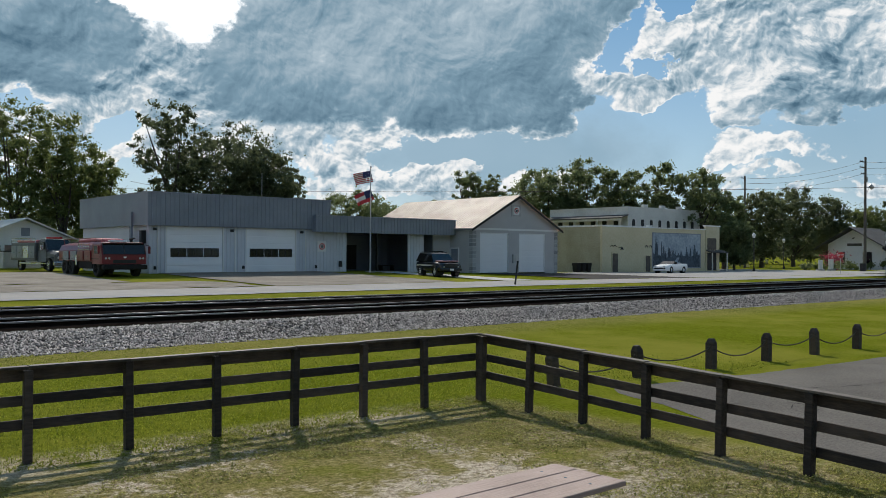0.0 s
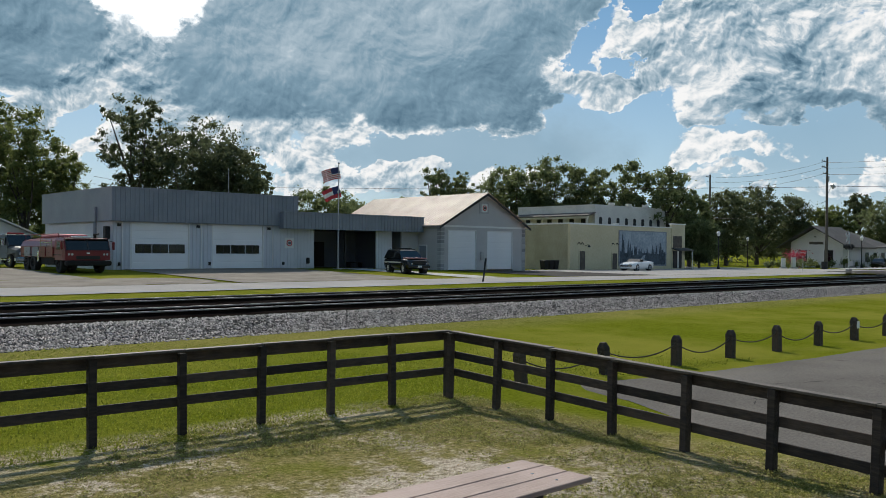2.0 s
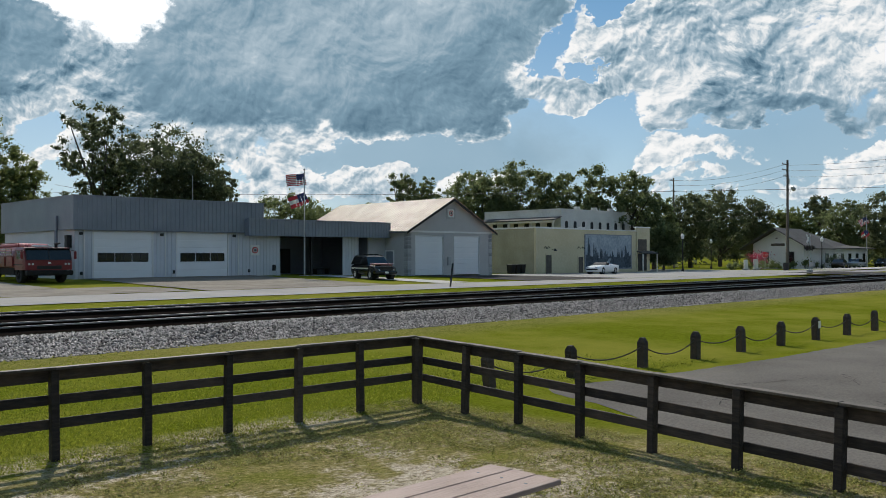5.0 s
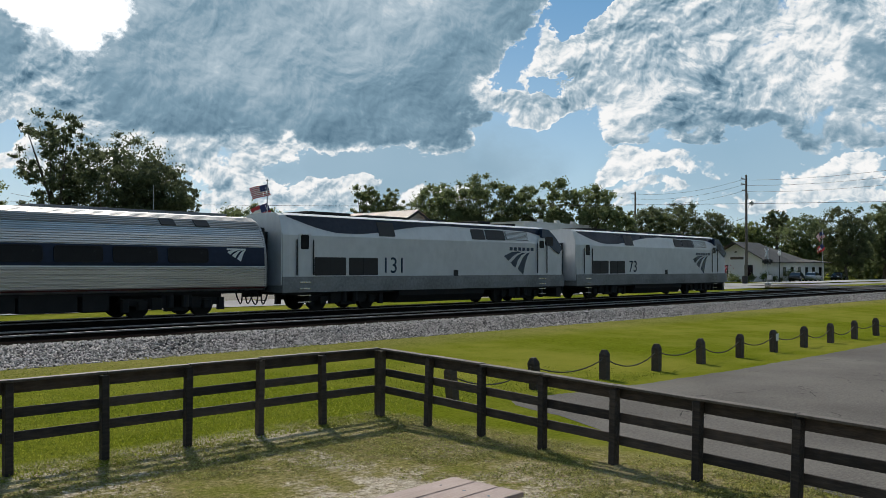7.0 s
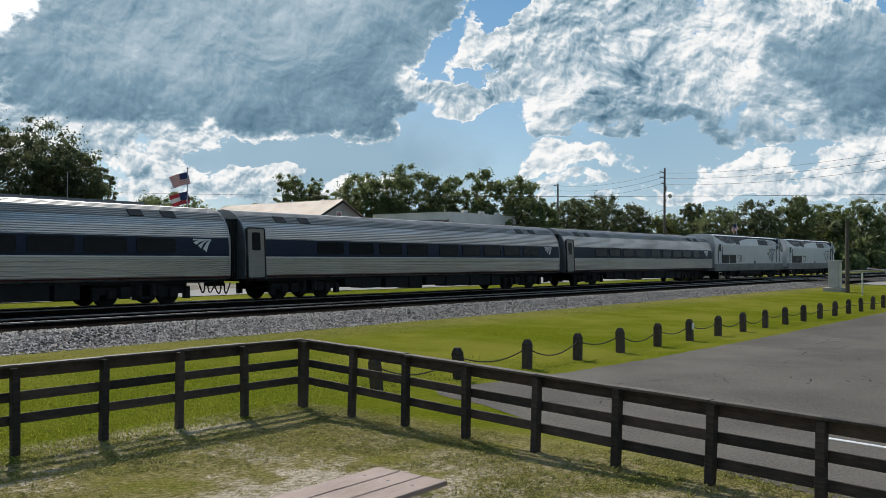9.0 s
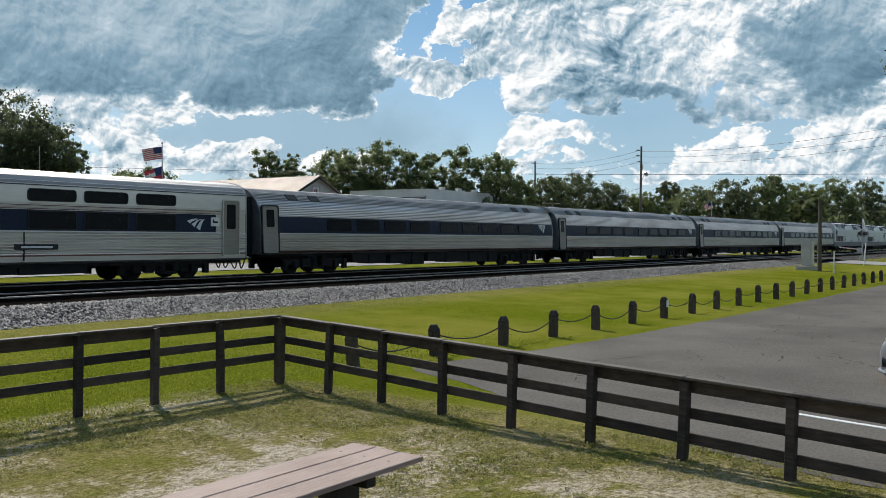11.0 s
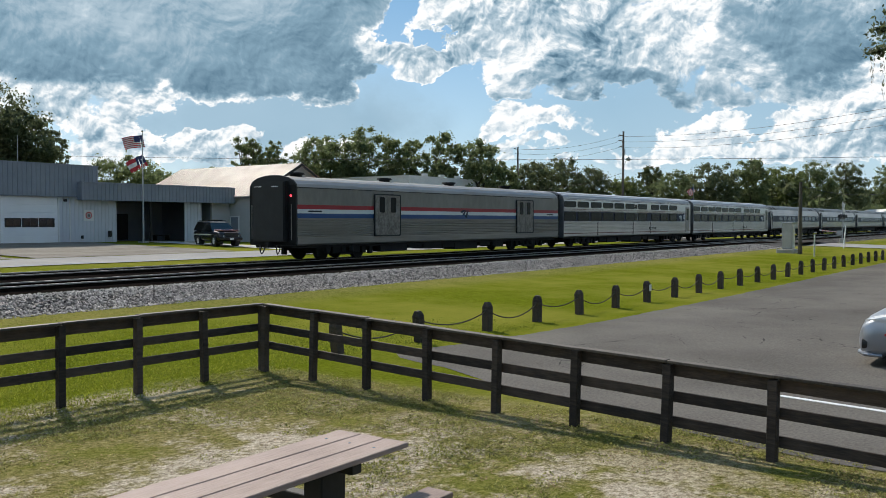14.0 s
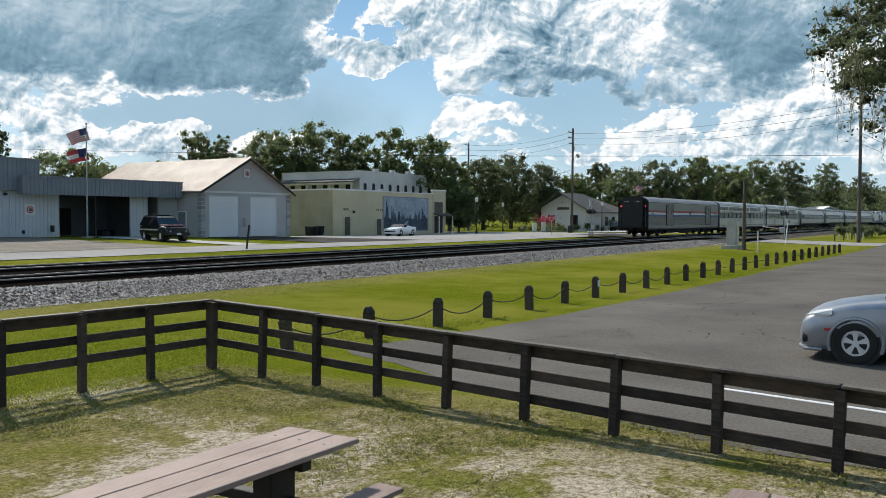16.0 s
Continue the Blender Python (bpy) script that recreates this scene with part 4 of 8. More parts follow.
def viewliner(n):
    car = thing("sleeping_car", pose(0, 0, 0), "stainless steel sleeping car with two rows of windows", "train car", "cars of the passing train")
    at = at_of(VL)
    body = bmesh.new()
    prof = [(1.45, 0.72), (1.52, 0.80), (1.525, 1.04)] + fluted((1.515, 1.08), (1.515, 1.80), 7, 0.04) + [(1.525, 1.82), (1.525, 2.60)] + fluted((1.525, 2.62), (1.525, 2.78), 2, 0.02) + [(1.525, 2.79), (1.525, 3.35)] + [(1.47, 3.55), (1.30, 3.72), (0.95, 3.86), (0.5, 3.94), (0.0, 3.97)]
    shell(body, prof, -CAR + 0.42, -0.42)
    part("body", body, STEEL, car)
    part("roof_panel", wall_strip(at, 3.44, 3.95, -CAR + 0.5, -0.5, 0.006, 8), ROOFSTEEL, car, "smooth steel roof sheet")
    part("roof_seam", wall_strip(at, 3.38, 3.41, -CAR + 0.45, -0.45, 0.02, 2), BLACK, car)
    # lighter than the body steel; the sheen of the upper side is painted in
    part("upper_panel", wall_strip(at, 2.80, 3.37, -CAR + 0.46, -0.46, 0.008, 2), CARSILVER, car, "smooth upper side in lighter steel, sheen in its colour")
    for z in (2.585, 2.70):
        part("maroon_line", wall_strip(at, z, z + 0.022, -CAR + 0.45, -1.8, 0.03, 2), MAROON, car)
    for x in (-20.1, -9.95, -13.6):
        part("body_seam", boxes((x, x + 0.03, -1.575, -1.5, 0.85, 1.8), (x, x + 0.03, 1.5, 1.575, 0.85, 1.8)), BLACK, car)
    part("window_band", wall_strip(at, 1.86, 2.56, -CAR + 0.45, -2.0, 0.010), BANDBLUE, car, "dark blue painted window band")
    part("white_stripe", wall_strip(at, 1.81, 1.85, -CAR + 0.45, -0.45, 0.026, 2), STRIPEWHITE, car, "thin pale stripe")
    part("sill_stripe", wall_strip(at, 0.98, 1.03, -CAR + 0.45, -0.45, 0.02, 2), mat_once("sill_red"), car, "dull red sill stripe")
    windows_on(car, at, VL_SPANS, 2.87, 3.25, 0.10, BLACK)
    windows_on(car, at, VL_SPANS, 1.92, 2.50, 0.04, BLACK)
    windows_on(car, at, [(-13.12, -12.82)], 2.0, 2.46, 0.04, CHROME, 0.02)
    windows_on(car, at, [(-13.12, -12.82)], 2.9, 3.2, 0.04, BLACK)
    for e, s in ((-CAR + 0.42, -1), (-0.42, 1)):
        end = bmesh.new()
        prism(end, ring_of([(w * 1.006, z + (0.012 if w < 1.4 else 0)) for w, z in VL]), e - 0.04, e + 0.04)
        part("end_ring", end, ROOFSTEEL, car)
        gangway(car, e, s, 3.62, 1.15)
    for s in (-1, 1):
        dr = part("door", panel(0.80, 2.2, 0.08, -0.03, 0.03), STEEL_DIRTY, car, "dusty steel boarding door")
        dr.matrix_basis = pose(-1.25, s * 1.545, 2.05)
        dg = part("door_window", panel(0.46, 1.0, 0.08, -0.036, 0.036), TINTGLASS, dr)
        dg.matrix_basis = pose(0, 0, 0.45)
        part("door_frame", frame_of(0.82, 2.22, 0.08, 0.04, -0.045, 0.045), STEEL, dr)
    logo(car, -3.0, 2.2, 0.85, -1.55, STRIPEWHITE)
    sg = part("notice", panel(0.42, 0.36, 0.04, -0.008, 0.008), STRIPEWHITE, car, "small white notice with a dark pictogram")
    sg.matrix_basis = pose(-2.05, -1.548, 2.28)
    part("pictogram_bar", boxes((-0.13, 0.13, -0.013, -0.009, -0.05, 0.02), (-0.12, -0.06, -0.013, -0.009, 0.02, 0.1)), BLACK, sg)
    np_ = part("name_board", boxes((-0.75, 0.75, -0.02, 0.02, -0.09, 0.09)), BLACK, car, "black name board with a pale strip")
    np_.matrix_basis = pose(-9.5, -1.56, 1.3)
    part("name_bar", boxes((-0.55, 0.55, -0.026, -0.021, -0.035, 0.035)), STRIPEWHITE, np_)
    bogie(car, -CAR + 4.1)
    bogie(car, -4.1)
    boxes_under(car, n + 20, -CAR + 6.6, -6.6, 0.28)
    part("floor_skirt", boxes((-CAR + 0.6, -0.6, -1.36, 1.36, 0.6, 0.86)), UNDER, car)
    return car


def baggage():
    car = thing("baggage_car", pose(0, 0, 0), "grey steel baggage car with red, white and blue stripes", "train car", "cars of the passing train")
    at = at_of(VL)
    body = bmesh.new()
    prof = [(1.45, 0.72), (1.52, 0.80), (1.525, 1.04)] + fluted((1.515, 1.12), (1.515, 1.90), 8, 0.035) + [(1.525, 1.92), (1.525, 3.35)] + [(1.47, 3.55), (1.30, 3.72), (0.95, 3.86), (0.5, 3.94), (0.0, 3.97)]
    shell(body, prof, -CAR + 0.42, -0.42)
    part("body", body, STEEL_DIRTY, car)
    part("side_panel", wall_strip(at, 1.93, 3.34, -CAR + 0.5, -0.5, 0.006, 4), BAGGREY, car, "smooth dusty grey side sheet")
    part("roof_panel", wall_strip(at, 3.42, 3.95, -CAR + 0.5, -0.5, 0.006, 8), ROOFSTEEL, car, "pale steel roof sheet")
    part("roof_seam", wall_strip(at, 3.36, 3.40, -CAR + 0.45, -0.45, 0.02, 2), BLACK, car)
    for nm, z0, z1, m in (("red_stripe", 2.40, 2.60, STRIPERED), ("white_stripe", 2.20, 2.40, STRIPEWHITE), ("blue_stripe", 1.99, 2.20, STRIPEBLUE)):
        part(nm, wall_strip(at, z0, z1 - 0.002, -CAR + 0.45, -0.45, 0.012, 2), m, car)
    for e, s in ((-CAR + 0.42, -1), (-0.42, 1)):
        end = bmesh.new()
        prism(end, ring_of([(w * 1.006, z + (0.012 if w < 1.4 else 0)) for w, z in VL]), e - 0.04, e + 0.04)
        part("end_ring", end, BLACK, car)
        gangway(car, e, s, 3.62, 1.0)
    for x in (-19.0, -5.0):
        for s in (-1, 1):
            dr = part("cargo_door", panel(2.0, 2.0, 0.05, -0.03, 0.03), mat_once_door(), car, "dirt-smeared double cargo door")
            dr.matrix_basis = pose(x, s * 1.55, 2.16)
            for q in (-0.45, 0.45):
                w = part("door_window", panel(0.42, 0.78, 0.08, -0.036, 0.036), TINTGLASS, dr)
                w.matrix_basis = pose(q, 0, 0.52)
            part("door_frame", frame_of(2.02, 2.02, 0.05, 0.06, -0.05, 0.05), BLACK, dr)
            part("door_seam", boxes((-0.012, 0.012, -0.034, 0.034, -0.98, 0.98)), BLACK, dr)
    for x in (-24.2, -17.6, -11.6, -5.3):
        bm = bmesh.new()
        tube(bm, (0, 0, -0.08), (0, 0, 0.10), 0.30, 0.30, 14)
        tube(bm, (0, 0, 0.10), (0, 0, 0.18), 0.42, 0.38, 14)
        v = part("roof_ventilator", bm, UNDER, car)
        v.matrix_basis = pose(x, -0.2, 3.96)
    logo(car, -11.9, 2.3, 0.9, -1.55, LOCOBLUE)
    for x, w in ((-24.3, 0.9), (-1.6, 0.9)):
        lb = part("lettering_bar", boxes((-w / 2, w / 2, -0.006, 0.006, -0.035, 0.035)), BLACK, car)
        lb.matrix_basis = pose(x, -1.545, 2.30)
    # rear end: dark end wall, tail lights
    part("end_wall", boxes((-CAR + 0.36, -CAR + 0.40, -1.5, 1.5, 0.75, 3.5)), UNDER, car, "near-black end wall")
    for s in (-1, 1):
        bm = bmesh.new()
        tube(bm, (-CAR + 0.33, s * 1.22, 3.0), (-CAR + 0.36, s * 1.22, 3.0), 0.06, 0.06, 12)
        part("tail_light", bm, TAILRED, car, "lit red tail light")
        gr = bmesh.new()
        tube(gr, (-CAR + 0.3, s * 1.3, 1.0), (-CAR + 0.3, s * 1.3, 2.6), 0.02)
        part("grab_rail", gr, STEEL_DIRTY, car)
    for y in (-0.75, 0.35):
        part("marker_bar", boxes((-CAR + 0.0, -CAR + 0.02, y, y + 0.45, 3.42, 3.45)), STRIPEWHITE, car)
    bogie(car, -CAR + 4.1)
    bogie(car, -4.1)
    boxes_under(car, 77, -CAR + 6.6, -6.6, 0.3)
    part("floor_skirt", boxes((-CAR + 0.6, -0.6, -1.36, 1.36, 0.6, 0.86)), UNDER, car)
    return car


def mat_once_door():
    if "door" not in _once:
        _once["door"] = mat("dirty_cargo_door", (0.12, 0.095, 0.075), (0.30, 0.27, 0.24), 0.6, scale=2.2, fine=9, contrast=0.2)
    return _once["door"]


LOCO = 20.6


def locomotive(number):
    """A modern full-width diesel engine; x = 0 at its rear coupling."""
    car = thing("diesel_locomotive", pose(0, 0, 0), "silver and blue diesel passenger locomotive", "locomotive", "cars of the passing train")
    body = bmesh.new()
    half = [(1.48, 1.08), (1.50, 1.45), (1.50, 3.12), (1.22, 3.92), (1.0, 4.02), (0.0, 4.06)]
    # rear block, long hood, then a raked and rounded nose
    rings = []
    for x, s, top, w in ((0.45, 0.97, 0.0, 1.0), (0.75, 1.0, 0.0, 1.0), (17.6, 1.0, 0.0, 1.0), (18.3, 1.0, 0.02, 0.99), (18.9, 0.99, 0.35, 0.98), (19.6, 0.97, 0.95, 0.95), (20.0, 0.93, 1.35, 0.85), (20.18, 0.88, 1.6, 0.72)):
        ring = []
        for yy, zz in ring_of(half):
            z = zz
            if zz > 1.5:
                z = min(zz, 4.06 - top * (1.0 if zz > 3.0 else 0.6))
            ring.append((x, yy * w * s, z))
        rings.append(ring)
    loft(body, rings)
    part("body", body, LOCOGREY, car)
    skirt = bmesh.new()
    loft(skirt, [[(x, yy * w, z) for yy, z in ((-1.49, 0.80), (-1.515, 1.10), (-1.515, 1.44), (1.515, 1.44), (1.515, 1.10), (1.49, 0.80))] for x, w in ((0.45, 0.98), (0.8, 1.0), (19.4, 1.0), (19.9, 0.93), (20.22, 0.76))])
    part("skirt", skirt, LOCOLOW, car, "dusty grey lower skirt")
    roof = bmesh.new()
    prism(roof, ring_of([(1.21, 3.945), (1.0, 4.04), (0.0, 4.085)]), 0.7, 17.9)
    part("roof", roof, STRIPEWHITE, car, "white roof deck")
    for x0, x1, z in ((2.2, 4.6, 0.12), (5.4, 8.2, 0.09), (9.4, 10.8, 0.07), (13.2, 14.2, 0.14), (15.5, 16.3, 0.09)):
        rb = part("roof_hatch", boxes((x0, x1, -0.8, 0.8, 4.05, 4.07 + z), bevel=0.03), UNDER, car)
    # blue wave along the shoulder: thin plates on the sloping upper wall
    for s in (-1, 1):
        wave = bmesh.new()
        xs = [0.75 + i * 0.5 for i in range(35)]
        up, low = [], []
        for x in xs:
            zl = float(np.interp(x, [0.7, 2.0, 3.1, 4.5, 5.7, 7.0, 8.4, 10.2, 12.2, 14.5, 16.7, 17.7], [3.90, 3.5, 3.27, 3.25, 3.36, 3.55, 3.72, 3.82, 3.79, 3.80, 3.74, 3.55]))
            zl = max(3.14, zl)
            def wall(z):
                return float(np.interp(z, [3.12, 3.92], [1.50, 1.22])) + 0.012
            low.append(wave.verts.new((x, s * wall(zl), zl)))
            up.append(wave.verts.new((x, s * wall(3.93), 3.93)))
        for i in range(len(xs) - 1):
            wave.faces.new((low[i], low[i + 1], up[i + 1], up[i]))
        bmesh.ops.solidify(wave, geom=wave.faces[:], thickness=0.01)
        part("blue_wave", wave, LOCOBLUE, car, "dark blue swoosh along the roof line")
        cabp = bmesh.new()
        prism(cabp, [(17.7, 3.5), (17.7, 3.93), (18.3, 3.9), (19.0, 3.45), (19.55, 2.9), (19.3, 2.6), (18.6, 2.9)], s * 1.30, s * 1.512 if s > 0 else s * 1.512, "y")
        part("blue_nose_panel", cabp, LOCOBLUE, car)
        side = s * 1.505
        pieces = [("louvred_panel", 2.88, 1.86, 1.70, 0.76, DARK), ("louvred_panel", 4.74, 1.86, 1.68, 0.76, DARK), ("fuel_filler", 10.72, 1.56, 0.32, 0.30, BLACK)]
        for nm, x, z, w, h, m in pieces:
            g_ = part(nm, panel(w, h, 0.03, -0.012, 0.012), m, car)
            g_.matrix_basis = pose(x, side, z)
            if nm == "louvred_panel":
                sl = boxes(*[(-w / 2 + 0.04, w / 2 - 0.04, -0.02, 0.02, -h / 2 + 0.06 + 0.09 * i, -h / 2 + 0.085 + 0.09 * i) for i in range(8)])
                part("louvre", sl, BLACK, g_)
                part("mullion", boxes((-0.03, 0.03, -0.024, 0.024, -h / 2, h / 2)), BLACK, g_)
        tilt = s * math.degrees(math.atan2(0.28, 0.80))
        for nm, x, w, z, h, m in (("radiator_panel", 6.18, 0.98, 3.52, 0.66, DARK), ("engine_window", 12.48, 1.0, 3.48, 0.54, DARK), ("engine_window", 13.83, 1.5, 3.48, 0.54, DARK), ("air_intake", 15.6, 1.86, 3.48, 0.46, LOCOLOW)):
            wz = float(np.interp(z, [3.12, 3.92], [1.50, 1.22]))
            g_ = part(nm, panel(w, h, 0.03, -0.02, 0.02), m, car)
            g_.matrix_basis = pose(x, s * (wz + 0.01), z, tilt, 0, 0)
            if nm == "air_intake":
                part("slat", boxes(*[(-w / 2 + 0.05, w / 2 - 0.05, -0.03, 0.03, -0.2 + 0.07 * i, -0.165 + 0.07 * i) for i in range(6)]), LOCOGREY, g_)
            if nm == "engine_window" and x > 13:
                part("mullion", boxes((-0.03, 0.03, -0.024, 0.024, -h / 2, h / 2)), BLACK, g_)
        for x, h, z in ((1.52, 1.75, 2.32), (17.66, 1.95, 2.45)):
            d = part("door", panel(0.62, h, 0.05, -0.01, 0.01), LOCOGREY, car, "silver cab door with a dark pane")
            d.matrix_basis = pose(x, side, z)
            gl = part("door_window", panel(0.42, 0.6 if x < 3 else 0.4, 0.06, -0.015, 0.015), TINTGLASS, d)
            gl.matrix_basis = pose(0, 0, h / 2 - 0.34)
            for q in (-0.42, 0.42):
                gr = bmesh.new()
                tube(gr, (q, s * 0.05, -h / 2 + 0.05), (q, s * 0.05, h / 2 - 0.25), 0.03)
                part("grab_rail", gr, BLACK, d)
            st = boxes(*[(-0.28, 0.28, -0.06, 0.06, -h / 2 - 0.25 - 0.27 * i, -h / 2 - 0.21 - 0.27 * i) for i in range(4)])
            part("step", st, CHROME, d)
        cw = part("cab_window", panel(0.72, 0.5, 0.06, -0.02, 0.02), TINTGLASS, car)
        cw.matrix_basis = pose(18.35, s * 1.50, 3.28, s * 2, 0, 0)
        logo(car, 15.5, 2.18, 2.2, s * 1.512, LOCOBLUE)
        lm = pose(6.55, s * 1.512, 1.58, 90, 0, 0) if s < 0 else pose(6.55, s * 1.512, 1.58, 90, 0, 180)
        letters(number, 1.0, LOCOBLUE, car, lm, "dark blue running number")
        bar = part("lettering_bar", boxes((-0.12, 0.12, -0.006, 0.006, -0.085, 0.085)), LOCOBLUE, car)
        for i in range(6):
            m = pose(15.0 + 0.36 * i, s * 1.512, 2.80)
            if i:
                again(bar, m, car)
            else:
                bar.matrix_basis = m
    ws = bmesh.new()
    prism(ws, [(18.72, 3.80), (19.42, 3.18), (19.46, 3.22), (18.76, 3.86)], -1.15, 1.15, "y")
    part("windscreen", ws, TINTGLASS, car, "raked dark windscreen")
    for s in (-1, 1):
        hl = bmesh.new()
        tube(hl, (20.05, s * 0.62, 1.75), (20.24, s * 0.62, 1.72), 0.11, 0.11, 12)
        part("headlight", hl, LAMPGLASS, car)
    part("rear_wall", boxes((0.40, 0.46, -1.42, 1.42, 1.1, 3.3)), LOCOGREY, car)
    rn = boxes((0.385, 0.399, -0.35, 0.35, 1.2, 3.2))
    part("rear_gangway_door", rn, BLACK, car)
    gangway(car, 0.42, -1, 3.2, 0.5)
    pilot = bmesh.new()
    loft(pilot, [[(x, -w, z0), (x, w, z0), (x, w, 0.85), (x, -w, 0.85)] for x, w, z0 in ((19.3, 1.3, 0.25), (20.0, 1.1, 0.18), (20.35, 0.8, 0.2))])
    part("pilot_plate", pilot, UNDER, car, "black snowplough plate")
    tank = bmesh.new()
    prism(tank, [(-1.35, 0.95), (1.35, 0.95), (1.38, 0.55), (1.1, 0.22), (-1.1, 0.22), (-1.38, 0.55)], 7.0, 13.0)
    part("fuel_tank", tank, UNDER, car)
    bogie(car, 4.1, 2.74, 0.5)
    bogie(car, 16.1, 2.74, 0.5)
    part("floor_frame", boxes((0.6, 19.4, -1.3, 1.3, 0.7, 0.98)), UNDER, car)
    return car


engine_b = locomotive("131")
engine_a = locomotive("73")
ride(engine_b, 0.0)
ride(engine_a, LOCO)
coach = amfleet(1, AM_WINDOWS, False)
ride(coach, 0.0)
for i in range(1, 4):
    ride(copy_thing(coach, Matrix()), -CAR * i)
sleeper = viewliner(1)
ride(sleeper, -CAR * 4)
ride(copy_thing(sleeper, Matrix()), -CAR * 5)
ride(baggage(), -CAR * 6)

# ---- buildings ----
def corrugated(x0, x1, z0, z1, y, pitch=0.3, depth=0.03, back=0.12):
    """A ribbed metal wall sheet facing -Y."""
    bm = bmesh.new()
    pts = []
    n = max(1, int((x1 - x0) / pitch))
    for i in range(n):
        a = x0 + (x1 - x0) * i / n
        w = (x1 - x0) / n
        pts += [(a, y), (a + w * 0.7, y), (a + w * 0.75, y - depth), (a + w * 0.95, y - depth)]
    pts += [(x1, y), (x1, y + back), (x0, y + back)]
    return prism(bm, pts, z0, z1, "z")


def sectional_door(parent, x0, x1, z0, z1, y, rows, panes=0, pane_z=None):
    """A white overhead door: horizontal panels, a frame, and a row of panes."""
    d = part("garage_door", boxes((x0, x1, y + 0.02, y + 0.10, z0, z1)), DOORWHITE, parent, "closed white overhead garage door")
    h = (z1 - z0) / rows
    pn = part("door_panel", boxes((x0 + 0.02, x1 - 0.02, y - 0.015, y + 0.02, 0.012, h - 0.012), bevel=0.008), DOORWHITE, d)
    pn.matrix_basis = pose(0, 0, z0)
    for i in range(1, rows):
        again(pn, pose(0, 0, z0 + h * i), d)
    part("door_frame", boxes((x0 - 0.1, x0, y - 0.06, y + 0.1, z0, z1 + 0.1), (x1, x1 + 0.1, y - 0.06, y + 0.1, z0, z1 + 0.1), (x0, x1, y - 0.06, y + 0.1, z1, z1 + 0.1)), WHITE, d)
    if panes:
        w = (x1 - x0 - 0.5) / panes
        for i in range(panes):
            a = x0 + 0.25 + w * i
            g_ = part("pane", boxes((a + 0.09, a + w - 0.09, y - 0.03, y + 0.0, *pane_z)), GLASS, d)
            part("pane_frame", boxes((a + 0.03, a + 0.09, y - 0.036, y, pane_z[0] - 0.06, pane_z[1] + 0.06), (a + w - 0.09, a + w - 0.03, y - 0.036, y, pane_z[0] - 0.06, pane_z[1] + 0.06),
                                     (a + 0.09, a + w - 0.09, y - 0.036, y, pane_z[1], pane_z[1] + 0.06), (a + 0.09, a + w - 0.09, y - 0.036, y, pane_z[0] - 0.06, pane_z[0]),
                                     (a + w / 2 - 0.02, a + w / 2 + 0.02, y - 0.04, y - 0.03, *pane_z)), BLACK, g_)
    return d


def disc(x, y, z, r, depth=0.02, n=20):
    bm = bmesh.new()
    return tube(bm, (x, y, z), (x, y - depth, z), r, r, n)


def emblem(parent, x, y, z, r, board):
    """A white board with a red ring and a dark centre."""
    b = part("emblem_board", boxes((x - board, x + board, y - 0.03, y, z - board, z + board)), WHITE, parent, "white board with a round red emblem")
    part("emblem_ring", disc(x, y - 0.03, z, r), SIGNRED, b)
    part("emblem_field", disc(x, y - 0.05, z, r * 0.68, 0.01), WHITE, b)
    part("emblem_centre", disc(x, y - 0.06, z, r * 0.45, 0.01), BLACK, b)


